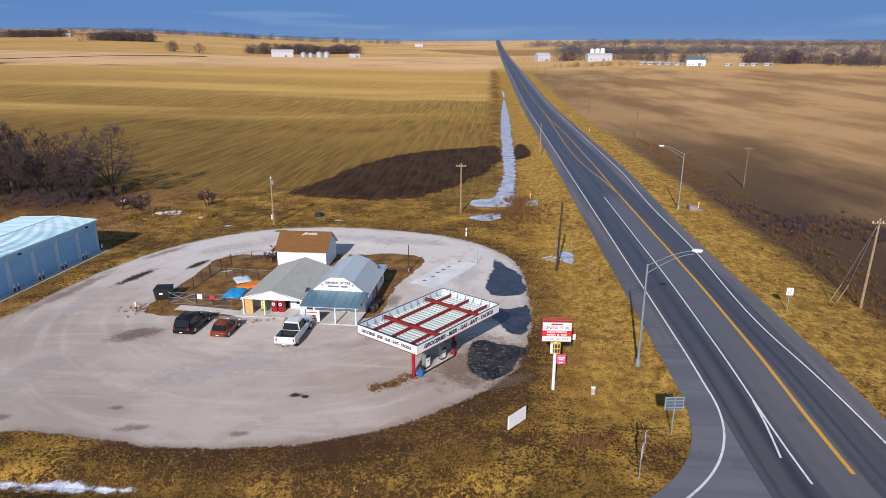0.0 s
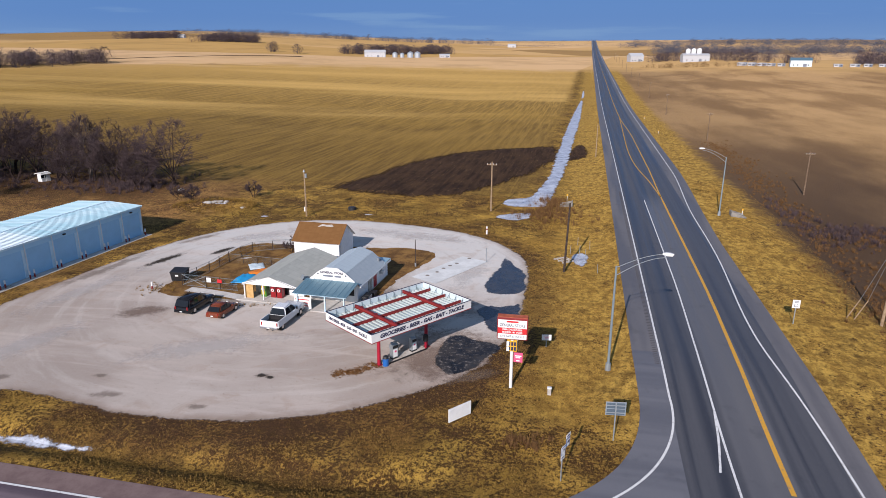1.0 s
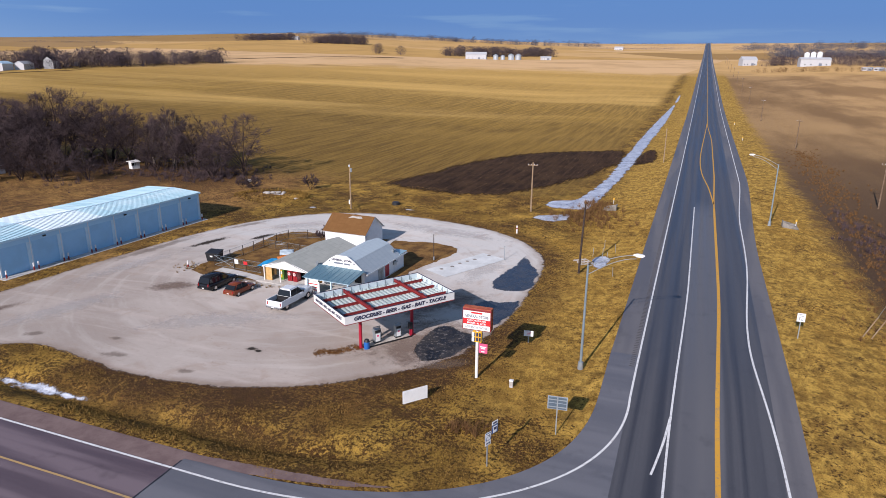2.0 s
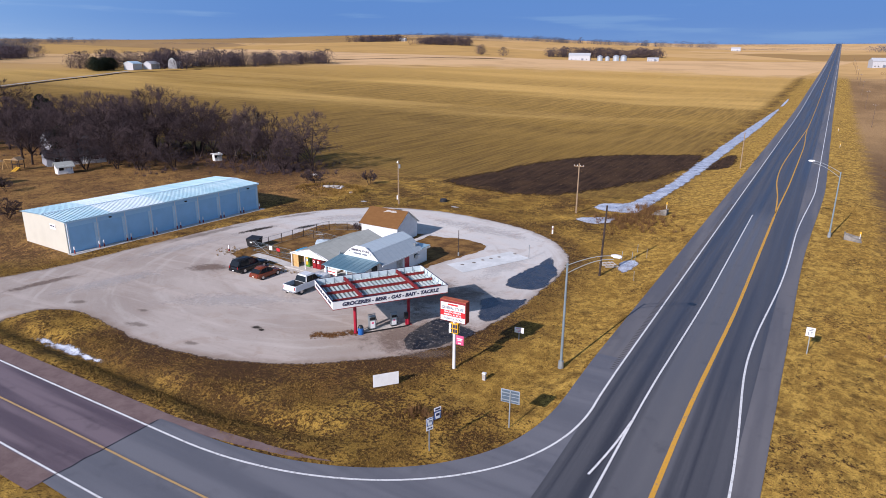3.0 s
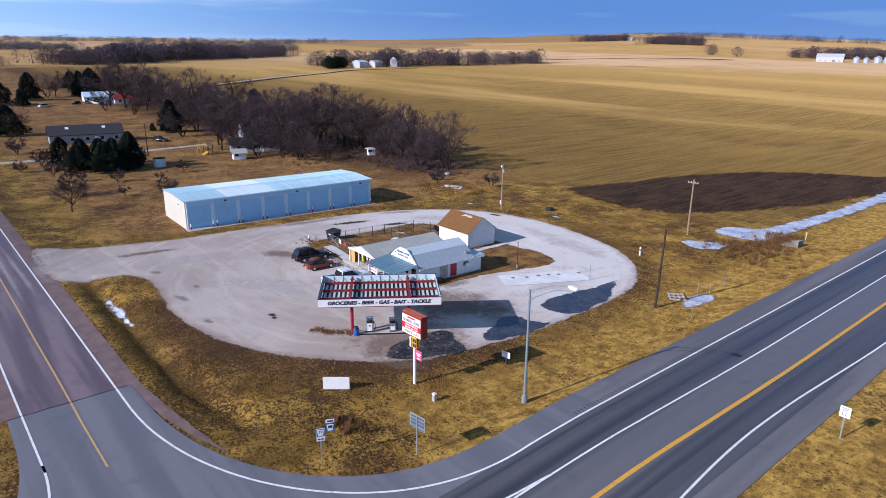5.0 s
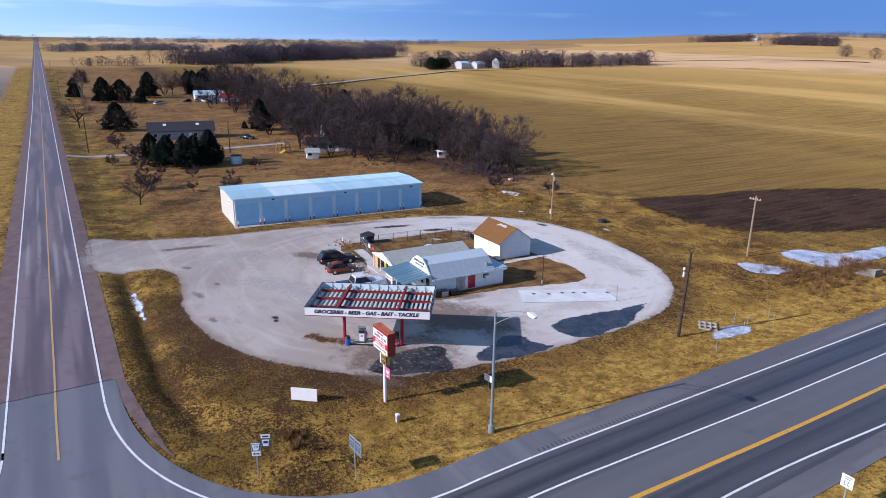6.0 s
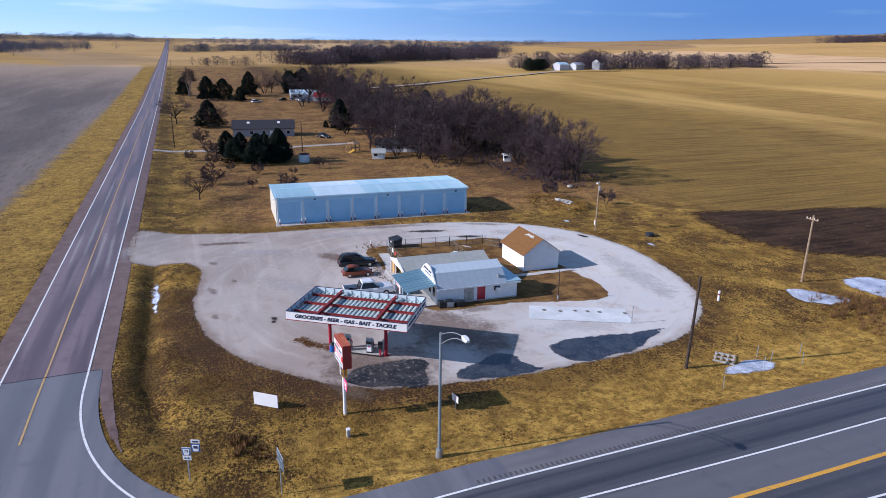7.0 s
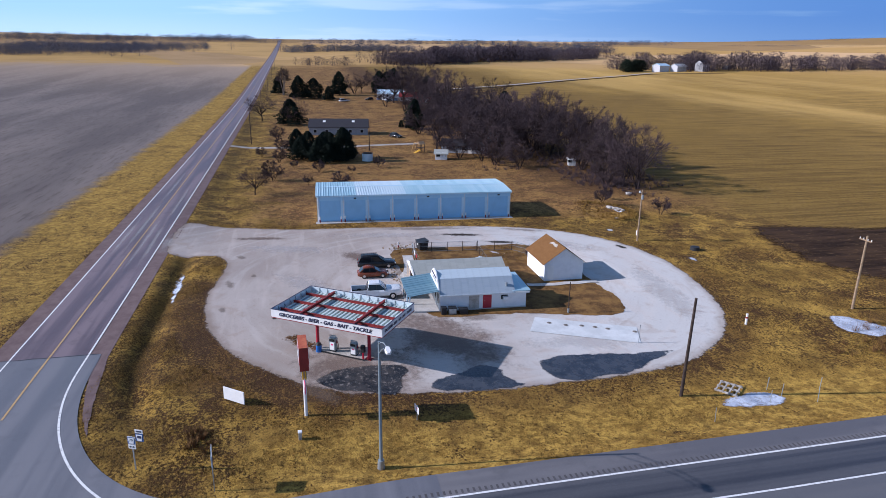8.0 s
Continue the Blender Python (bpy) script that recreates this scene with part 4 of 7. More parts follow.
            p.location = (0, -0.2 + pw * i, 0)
    bm = B()
    prism(bm, [(-D / 2 - 0.25, R + 0.08), (-D / 2, R + 0.16), (-D / 2 + 0.25, R + 0.08), (-D / 2, R + 0.1)], -0.22, L + 0.22)
    part("ridge_cap", bm, "bluetrim", ob)
    return ob, bay


shed, bay = storage_shed()


def bollard():
    ob = thing("bollard", on_land(0, 0), "short white bollard with a red band beside a shed door", "bollard", "bollards along the shed")
    part("post", cyl(B(), (0, 0, 0), (0, 0, 0.55), 0.1, n=8), "rust_red", ob, "dark red lower sleeve")
    part("sleeve", cyl(B(), (0, 0, 0.55), (0, 0, 1.05), 0.105, n=8), "white", ob)
    return ob


first = bollard()
shed_m = shed.matrix_basis.copy()
k = 0
for i in range(9):
    for d in (-0.35, 0.35):
        y = 0.15 + bay * i + d
        if 0.2 < y < 36.1:
            m = shed_m @ Matrix.Translation((0.75, y, 0.1))
            if k == 0:
                first.matrix_basis = m
            else:
                copy_thing(first, m)
            k += 1


# ---- shingled roofs ----
def shingle_mesh(w, h, t, material):
    bm = B()
    box(bm, -w / 2, w / 2, 0, h, 0, t)
    me = bpy.data.meshes.new("shingle")
    bm.to_mesh(me)
    bm.free()
    me.materials.append(M[material])
    return me


def shingle_slope(parent, p0, along, down, length, run, material, course=0.6, piece=1.4, rng=None):
    """Courses of shingle strips on one roof slope; p0 is its upper start corner."""
    along, down = Vector(along).normalized(), Vector(down).normalized()
    up = along.cross(down)
    if up.z < 0:
        up = -up
    rows = max(2, round(run / course))
    n = max(2, round(length / piece))
    me = shingle_mesh(length / n * 0.995, run / rows * 1.08, 0.03, material)
    rot = Matrix((along, -along.cross(up) if (-along.cross(up)).dot(down) > 0 else along.cross(up), up)).transposed().to_4x4()
    if rot.to_3x3().determinant() < 0:
        rot = Matrix((-along, down, up)).transposed().to_4x4()
    for r in range(rows):
        for i in range(n):
            o = new("shingle", me)
            o.parent = parent
            pos = Vector(p0) + along * (length * (i + 0.5) / n) + down * (run * r / rows) + up * (0.012 + 0.012 * (rows - r) / rows * 0)
            o.matrix_basis = Matrix.Translation(pos) @ rot @ Matrix.Rotation(-0.03, 4, "X")


def window_part(parent, x, y, z, w, h, facing, name="window"):
    """A framed window standing a little proud of a wall; facing is '-y', '+x' and so on."""
    rz = {"-y": 0, "+x": 90, "+y": 180, "-x": 270}[facing]
    m = pose(x, y, z, 0, 0, rz)
    bm = B()
    for a, b, c, d in ((-w / 2 - 0.07, w / 2 + 0.07, -0.07, 0.0), (-w / 2 - 0.07, w / 2 + 0.07, h, h + 0.07)):
        box(bm, a, b, -0.05, 0.02, c, d, 0, m)
    for a in (-w / 2 - 0.07, w / 2):
        box(bm, a, a + 0.07, -0.05, 0.02, 0, h, 0, m)
    f = part(name, bm, "white", parent)
    part("pane", box(B(), -w / 2, w / 2, -0.02, 0.01, 0, h, 0, m), "glass", f)
    return f


def board_wall(parent, name, x0, x1, y, z0, z1, facing, material, step=0.25, gable=None):
    """Horizontal siding boards, one mesh a wall, on a solid wall."""
    bm = B()
    z = z0
    while z < z1 - 0.02:
        lap = [(0.0, z), (0.022, z), (0.004, min(z + step, z1)), (0.0, min(z + step, z1))]
        if facing in ("-y", "+y"):
            s = -1 if facing == "-y" else 1
            loft(bm, [[(xx, y + s * u, w) for u, w in lap] for xx in (x0, x1)])
        else:
            s = -1 if facing == "-x" else 1
            loft(bm, [[(y + s * u, xx, w) for u, w in lap] for xx in (x0, x1)])
        z += step
    return part(name, bm, material, parent)


# ---- general store ----
def general_store():
    ob = thing("general_store", pose(-16.6, 67.6, 0.06, 0, 0, -2.5), "white gambrel-roofed general store with a teal porch roof", "store")
    W, L = 3.05, 10.6
    H, C, R, cx, G = 2.15, 3.5, 4.05, 1.6, 8.9
    part("wall", box(B(), -W, W, 0.12, L, 0, H), "siding", ob)
    board_wall(ob, "siding", 0.12, L, W, 0.15, H, "+x", "siding")
    part("foundation", box(B(), -W - 0.03, W + 0.03, 0.1, L + 0.03, -0.1, 0.15), "concrete", ob)
    prof = [(-W, H), (W, H), (W + 0.05, H + 0.02), (cx, C - 0.03), (0, R - 0.03), (-cx, C - 0.03), (-W - 0.05, H + 0.02)]
    part("gable_front", prism(B(), [(-W - 0.1, H), (W + 0.1, H), (W + 0.1, H + 0.25), (cx + 0.12, C + 0.1), (0.75, R + 0.1), (-0.75, R + 0.1), (-cx - 0.12, C + 0.1), (-W - 0.1, H + 0.25)], -0.02, 0.12), "white", ob, "white false front with dark lettering")
    part("attic", prism(B(), prof, 0.12, G), "siding", ob)
    part("rear_roof", box(B(), -W - 0.1, W + 0.35, G - 0.1, L + 0.4, H + 0.02, H + 0.12), "roofmetal", ob, "low flat roof over the rear addition")
    # gambrel roof: two light upper slopes, two shingled lower ones
    for s in (1, -1):
        d = Vector((s * cx, 0, -(R - C)))
        shingle_slope(ob, (0, 0.12, R + 0.02), (0, 1, 0), d, G + 0.15, d.length * 1.03, "shingle_pale", 0.32, 0.9)
        d = Vector((s * (W + 0.45 - cx), 0, -(C - H + 0.12)))
        shingle_slope(ob, (s * cx, 0.12, C + 0.02), (0, 1, 0), d, G + 0.1, d.length, "shingle_blue", 0.32, 0.9)
    part("roof_vent", cyl(B(), (W - 0.35, 8.2, H + 0.3), (W - 0.35, 8.2, H + 0.95), 0.16, n=10), "galv", ob)
    # east lean-to eave and fittings on the east wall
    part("eave_board", box(B(), W + 0.36, W + 0.44, 0.1, L + 0.3, H - 0.2, H - 0.03), "white", ob)
    d1 = part("side_door", box(B(), W + 0.025, W + 0.09, 5.3, 6.35, 0.15, 1.95, 0.01), "red", ob, "dark red side door")
    part("door_handle", cyl(B(), (W + 0.09, 5.45, 1.15), (W + 0.17, 5.45, 1.15), 0.04, n=6), "chrome", d1)
    part("door_frame", box(B(), W + 0.022, W + 0.06, 5.18, 5.3, 0.15, 2.02), "white", ob)
    part("door_frame", box(B(), W + 0.022, W + 0.06, 6.35, 6.47, 0.15, 2.02), "white", ob)
    part("storm_door", box(B(), W + 0.024, W + 0.08, 3.6, 4.85, 0.15, 1.95, 0.01), "stone", ob, "weathered tan panel door")
    window_part(ob, W + 0.03, 7.9, 1.15, 0.8, 0.55, "+x")
    part("air_conditioner", box(B(), W + 0.05, W + 0.5, 7.7, 8.3, 1.1, 1.55, 0.03), "white", ob)
    # porch
    PX, PD = 2.95, 3.5
    part("porch_slab", box(B(), -PX - 0.3, PX + 0.1, -PD, 0.08, -0.08, 0.1), "concrete", ob)
    n = 9
    pw = 2 * (PX + 0.35) / n
    bm = B()
    pr = [(0, 0), (pw * 0.4, 0), (pw * 0.45, 0.05), (pw * 0.55, 0.05), (pw * 0.6, 0), (pw, 0), (pw, -0.05), (0, -0.05)]
    loft(bm, [[(u, -0.03, 2.62 + w) for u, w in pr], [(u, -PD - 0.2, 2.12 + w) for u, w in pr]])
    me = bpy.data.meshes.new("porch_roof_panel")
    bm.to_mesh(me)
    bm.free()
    me.materials.append(M["tealmetal"])
    for i in range(n):
        o = new("porch_roof_panel", me)
        o.parent = ob
        o.location = (-PX - 0.35 + pw * i, 0, 0)
    part("porch_beam", box(B(), -PX - 0.2, PX + 0.2, -PD + 0.05, -PD + 0.2, 1.9, 2.08), "bluetrim", ob)
    for x in (-PX + 0.1, 0.55, PX - 0.1):
        part("porch_post", box(B(), x - 0.07, x + 0.07, -PD + 0.06, -PD + 0.2, 0.1, 1.9), "bluetrim", ob)
    part("front_door", box(B(), 0.3, 1.25, 0.02, 0.1, 0.12, 2.05, 0.01), "white", ob)
    part("door_pane", box(B(), 0.45, 1.1, 0.0, 0.03, 1.0, 1.95), "glass", ob)
    window_part(ob, 2.2, 0.1, 0.9, 1.0, 1.1, "-y")
    window_part(ob, -1.2, 0.1, 0.9, 1.6, 1.1, "-y")
    # gable lettering
    text_part("GENERAL STORE", 0.36, "ink", ob, pose(0, -0.035, C + 0.05, 90, 0, 0), width=2.9, bold=0.03)
    bm = B()
    box(bm, -1.1, 0.15, -0.045, -0.022, C - 0.46, C - 0.26)
    box(bm, 0.35, 1.15, -0.045, -0.022, C - 0.46, C - 0.26)
    part("lettering", bm, "grey_ink", ob)
    for s in (-1, 1):
        part("badge", cyl(B(), (s * 1.75, -0.03, C - 0.2), (s * 1.75, -0.02, C - 0.2), 0.1, n=10), "ink", ob)
    part("signboard", box(B(), -3.35, -1.25, -PD + 0.32, -PD + 0.4, 0.1, 1.5, 0.01), "white", ob, "white painted signboard with red writing")
    bm = B()
    for zz, a, b in ((1.15, -3.2, -1.5), (0.78, -3.25, -1.6), (0.42, -2.6, -1.6)):
        box(bm, a, b, -PD + 0.295, -PD + 0.318, zz, zz + 0.1)
    part("lettering", bm, "sign_red", ob)
    return ob


def annex():
    ob = thing("store_annex", pose(-23.65, 68.2, 0.06, 0, 0, -2.5), "low white store annex with a grey shingle roof", "building")
    W, L, H, R, F = 3.2, 9.8, 1.98, 3.05, -2.3
    part("wall", box(B(), -W, W, 0, L, 0, H), "siding", ob)
    part("attic", prism(B(), [(-W, H), (W, H), (0, R - 0.06)], 0.05, L), "siding", ob)
    part("porch_gable", prism(B(), [(-W - 0.35, H - 0.05), (W + 0.35, H - 0.05), (W + 0.35, H + 0.08), (0, R), (-W - 0.35, H + 0.08)], F, F + 0.1), "white", ob, "white porch gable")
    part("porch_ceiling", box(B(), -W - 0.1, W + 0.1, F + 0.1, 0, H - 0.1, H - 0.02), "white", ob)
    for s in (1, -1):
        bm = B()
        d = Vector((s * (W + 0.4), 0, -(R - H) * (W + 0.4) / W))
        up = Vector((s * 0.35, 0, 0.9)).normalized() * 0.06
        loft(bm, [[(0, y, R - 0.05), (d.x, y, R - 0.05 + d.z), (d.x, y, R - 0.01 + d.z), (0, y, R)] for y in (F, L + 0.2)])
        part("roof_deck", bm, "white", ob)
        shingle_slope(ob, (0, F - 0.05, R + 0.02), (0, 1, 0), d, L - F + 0.25, d.length, "shingle_grey", 0.36, 1.0)
    part("porch_slab", box(B(), -W - 1.0, W + 0.2, F - 0.5, 0, -0.08, 0.1), "concrete", ob)
    for x in (-W - 0.15, -0.9, W + 0.1):
        part("porch_post", box(B(), x - 0.06, x + 0.06, F + 0.05, F + 0.17, 0.1, H - 0.05), "white", ob)
    part("plywood_screen", box(B(), -W - 0.25, -W + 0.85, F + 0.3, F + 0.36, 0.1, H - 0.15), "ply", ob, "raw plywood screen on the porch side")
    part("plywood_screen", box(B(), -W - 0.32, -W - 0.26, F + 0.3, -0.1, 0.1, H - 0.15), "ply", ob)
    window_part(ob, 2.5, -0.02, 0.7, 0.9, 0.9, "-y")
    # black panel added for the shade inside the porch
    part("porch_dark", box(B(), -0.75, 1.3, -0.06, -0.012, 0.12, 1.85, 0.01), "black", ob, "black panel for the dark inside the porch")
    dish = part("satellite_dish", cyl(B(), (W - 0.2, 0.5, 2.3), (W - 0.3, 0.36, 2.38), 0.1, 0.36, 16), "galv", ob, "grey satellite dish on the eave")
    part("dish_arm", cyl(B(), (W - 0.1, 0.6, 1.9), (W - 0.2, 0.5, 2.32), 0.03, n=6), "galv", dish)
    return ob


def vending(name, m, face, label, hw=0.33):
    ob = thing(name, m, label, "vending machine")
    part("cabinet", box(B(), -hw, hw, -0.4, 0.4, 0, 1.5, 0.03), face, ob)
    part("front_panel", box(B(), -hw + 0.06, hw - 0.22, -0.43, -0.4, 0.3, 1.4, 0.01), "dullred" if face != "green" else "yellow", ob)
    part("emblem", cyl(B(), (-0.07, -0.432, 0.95), (-0.07, -0.446, 0.95), 0.19, n=16), "white", ob, "round white emblem")
    part("emblem_core", cyl(B(), (-0.07, -0.447, 0.95), (-0.07, -0.455, 0.95), 0.1, n=12), "dullred" if face != "green" else "green", ob)
    part("slot", box(B(), hw - 0.18, hw - 0.05, -0.43, -0.402, 0.7, 1.2), "black", ob)
    return ob


def garage():
    ob = thing("garage", pose(-25.5, 84.0, -0.3, 0, 0, -1.0), "white garage with a rust-brown shingle roof", "garage")
    W, D, H, R = 3.45, 5.5, 2.55, 4.5
    part("wall", box(B(), -W, W, 0, D, 0, H), "siding", ob)
    part("gable", prism(B(), [(0, H), (D, H), (D / 2, R - 0.07)], -W, W, "x"), "siding", ob)
    board_wall(ob, "siding", 0, D, W, 0.1, H, "+x", "siding")
    board_wall(ob, "siding", -W, W, 0, 0.1, H, "-y", "siding")
    run = math.hypot(D / 2 + 0.3, (R - H) * (D / 2 + 0.3) / (D / 2))
    for s in (-1, 1):
        d = Vector((0, s * (D / 2), -(R - H)))
        bm = B()
        e = d * ((D / 2 + 0.28) / (D / 2))
        loft(bm, [[(x, D / 2, R - 0.05), (x, D / 2 + e.y, R - 0.05 + e.z), (x, D / 2 + e.y, R + 0.0 + e.z), (x, D / 2, R)] for x in (-W - 0.25, W + 0.25)])
        part("roof_deck", bm, "white", ob)
        shingle_slope(ob, (-W - 0.28, D / 2, R + 0.015), (1, 0, 0), d, 2 * W + 0.56, run, "shingle_brown", 0.27, 0.62)
    bm = flat_bm([(-1.2, 0), (-0.3, 0.25), (0.5, 0.12), (1.3, 0.2), (0.9, 0.62), (0.1, 0.5), (-0.6, 0.6)])
    me = part("bare_patch", bm, "stone", ob, "pale patch where shingles are missing")
    me.matrix_basis = Matrix.Translation((0.6, D / 2 - 0.75, R - (R - H) * 0.75 / (D / 2) + 0.1)) @ Matrix.Rotation(math.atan2(R - H, D / 2), 4, "X")
    part("walk_door", box(B(), W + 0.022, W + 0.07, 0.4, 1.3, 0.08, 2.1, 0.01), "white", ob)
    return ob


def flat_bm(pts):
    bm = B()
    prism(bm, pts, 0, 0.02, "z")
    return bm


general_store()
annex()
vending("vending_machine", pose(-25.1, 67.4, 0.16), "green", "green vending machine on the annex porch")
vending("vending_machine", pose(-23.85, 67.35, 0.16), "dullred", "red vending machine on the annex porch")
vending("vending_machine", pose(-23.05, 67.3, 0.16), "dullred", "red vending machine beside its twin on the porch")
garage()


# ---- fuel canopy ----
def fuel_canopy():
    L, W, Z0, Z1 = 6.05, 3.52, 4.2, 5.1
    ob = thing("fuel_canopy", pose(-5.0, 55.9, 0.03, 0, 0, 55.1), "open-topped fuel canopy with white lettered fascia on red columns", "canopy")
    for i, x in enumerate((-2.95, 2.95)):
        col = part("column", cyl(B(), (x, -0.35, 0), (x, -0.35, Z0 + 0.05), 0.17, n=14), "red", ob)
        part("base_plate", box(B(), x - 0.3, x + 0.3, -0.65, -0.05, 0, 0.05), "rust_red", col)
    # ribbed deck pans
    n = 26
    step = (2 * L - 0.3) / n
    bm = B()
    prof = [(0, 0.0), (step * 0.5, 0.0), (step * 0.53, 0.27), (step * 0.97, 0.27), (step, 0.0), (step, -0.05), (0, -0.05)]
    loft(bm, [[(u, y, w) for u, w in prof] for y in (-W + 0.12, W - 0.12)])
    me = bpy.data.meshes.new("deck_pan")
    bm.to_mesh(me)
    bm.free()
    me.materials.append(M["deck"])
    me.materials.append(M["grime_shade"])
    # valley floors coloured dark: dirt, plus the shade between ribs painted in
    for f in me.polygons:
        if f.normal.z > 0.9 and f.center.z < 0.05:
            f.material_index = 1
    for i in range(n):
        o = new("deck_pan", me)
        o.parent = ob
        o.location = (-L + 0.15 + step * i, 0, Z0 + 0.06)

    def beam(a, b, w, h, z):
        bm = B()
        a, b = Vector((*a, z)), Vector((*b, z))
        d = (b - a).normalized()
        s = Vector((-d.y, d.x, 0))
        for u0, u1, v0, v1 in ((-w, w, 0, 0.03), (-w, w, h - 0.03, h), (-0.02, 0.02, 0.03, h - 0.03)):
            loft(bm, [[p + s * u0 + Vector((0, 0, v0)), p + s * u1 + Vector((0, 0, v0)), p + s * u1 + Vector((0, 0, v1)), p + s * u0 + Vector((0, 0, v1))] for p in (a, b)])
        return bm
    for y in (-2.25, 0.0, 2.25):
        part("long_beam", beam((-L + 0.2, y), (L - 0.2, y), 0.075, 0.26, Z0 + 0.31), "rust_red", ob)
    for x in (-2.95, 2.95):
        part("cross_beam", beam((x, -W + 0.3), (x, W - 0.3), 0.11, 0.28, Z0 + 0.57), "rust_red", ob)
        for y in (-2.25, 0.0, 2.25):
            part("splice_plate", box(B(), x - 0.2, x + 0.2, y - 0.16, y + 0.16, Z0 + 0.853, Z0 + 0.87), "rust_red", ob)
    # fascia: skin, red trim, inner panels and ribs
    sides = (((-L, -W), (L, -W), 0), ((L, -W), (L, W), 90), ((L, W), (-L, W), 180), ((-L, W), (-L, -W), 270))
    for a, b, rz in sides:
        a, b = Vector(a), Vector(b)
        ln = (b - a).length
        m = pose((a.x + b.x) / 2, (a.y + b.y) / 2, 0, 0, 0, rz)
        f = part("fascia", box(B(), -ln / 2, ln / 2 - 0.05, 0, 0.04, Z0 + 0.06, Z1 - 0.035, 0, m), "white", ob)
        part("trim", box(B(), -ln / 2 - 0.02, ln / 2 - 0.07, -0.03, 0.06, Z0, Z0 + 0.06, 0, m), "rust_red", f)
        part("trim", box(B(), -ln / 2 - 0.02, ln / 2 - 0.07, -0.03, 0.06, Z1 - 0.035, Z1, 0, m), "ink", f)
        k = 12 if ln > 8 else 7
        for i in range(k):
            u0, u1 = -ln / 2 + 0.1 + (ln - 0.2) * i / k, -ln / 2 + 0.1 + (ln - 0.2) * (i + 1) / k
            part("inner_panel", box(B(), u0 + 0.03, u1 - 0.03, 0.045, 0.06, Z0 + 0.25, Z1 - 0.08, 0, m), "panel", f)
            if i:
                bm = B()
                box(bm, u0 - 0.025, u0 + 0.025, 0.06, 0.1, Z0 + 0.2, Z1 - 0.08, 0, m)
                loft(bm, [[m @ Vector((u0 + e, 0.1, Z1 - 0.2)), m @ Vector((u0 + e, 0.45, Z0 + 0.2)), m @ Vector((u0 + e, 0.4, Z0 + 0.2)), m @ Vector((u0 + e, 0.1, Z1 - 0.28))] for e in (-0.015, 0.015)])
                part("brace", bm, "steel", f)
        if rz != 180:
            text_part("GROCERIES - BEER - GAS - BAIT - TACKLE", 0.5 if ln > 8 else 0.36, "ink", f, m @ pose(-0.1, -0.012, (Z0 + Z1) / 2, 90, 0, 0), 0.004, ln * 0.84, "lettering", 0.045, 0.22)
    return ob


fuel_canopy()
can = pose(-5.0, 55.9, 0.03, 0, 0, 55.1)


def fuel_pump():
    ob = thing("fuel_pump", Matrix(), "old white fuel pump with a dark display", "fuel pump", "pumps under the canopy")
    part("cabinet", box(B(), -0.38, 0.38, -0.25, 0.25, 0.15, 1.15, 0.03), "galv", ob)
    for sd in (-1, 1):
        part("door_panel", box(B(), -0.27, 0.27, sd * 0.262 - 0.01, sd * 0.262 + 0.01, 0.22, 1.1, 0.005), "white", ob, "white pump door panel")
        part("label_plate", box(B(), -0.12, 0.12, sd * 0.278 - 0.004, sd * 0.278 + 0.004, 0.75, 0.95), "pink", ob)
    part("head", box(B(), -0.42, 0.42, -0.27, 0.27, 1.15, 1.6, 0.04), "galv", ob)
    part("display", box(B(), -0.33, 0.33, -0.285, -0.272, 1.2, 1.5, 0.005), "black", ob)
    part("display", box(B(), -0.33, 0.33, 0.272, 0.285, 1.2, 1.5, 0.005), "black", ob)
    part("top_bar", box(B(), -0.42, 0.42, -0.06, 0.06, 1.78, 1.86, 0.02), "galv", ob)
    part("stand", box(B(), -0.4, -0.34, -0.04, 0.04, 1.6, 1.78), "galv", ob)
    part("stand", box(B(), 0.34, 0.4, -0.04, 0.04, 1.6, 1.78), "galv", ob)
    part("skirt", box(B(), -0.36, 0.36, -0.23, 0.23, 0.0, 0.15), "black", ob)
    bm = B()
    pts = spline([(0.45, 1.3), (0.62, 0.9), (0.6, 0.35), (0.5, 0.3), (0.46, 0.95)], 5, False)
    for a, b in zip(pts, pts[1:]):
        cyl(bm, (a.x, 0.05, a.y), (b.x, 0.05, b.y), 0.03, n=6)
    part("hose", bm, "black", ob)
    part("nozzle", box(B(), 0.4, 0.5, 0.0, 0.1, 0.95, 1.3, 0.02), "red", ob)
    return ob


island = thing("pump_island", can @ pose(0, -0.35, 0), "low concrete pump island with a dark edge", "pump island")
part("slab", box(B(), -2.6, 2.6, -0.5, 0.5, 0, 0.13, 0.03), "stone", island)
part("edge_rail", box(B(), -2.63, 2.63, -0.55, -0.51, 0.0, 0.16), "black", island)
pump = fuel_pump()
pump.matrix_basis = can @ pose(-1.15, -0.35, 0.13) @ Matrix.Scale(0.92, 4)
copy_thing(pump, can @ pose(1.25, -0.35, 0.13) @ Matrix.Scale(0.92, 4))
brl = thing("waste_barrel", can @ pose(-2.55, -0.85, 0.0), "blue plastic drum with a black lid", "barrel")
part("drum", cyl(B(), (0, 0, 0), (0, 0, 0.75), 0.29, n=14), "barrel", brl)
for z in (0.22, 0.5):
    part("hoop", cyl(B(), (0, 0, z), (0, 0, z + 0.04), 0.305, n=14), "barrel", brl)
part("lid", cyl(B(), (0, 0, 0.75), (0, 0, 0.98), 0.3, 0.2, 14), "black", brl)
phone = thing("payment_box", can @ pose(2.5, -0.8, 0.0), "black terminal on a red post by the canopy column", "terminal")
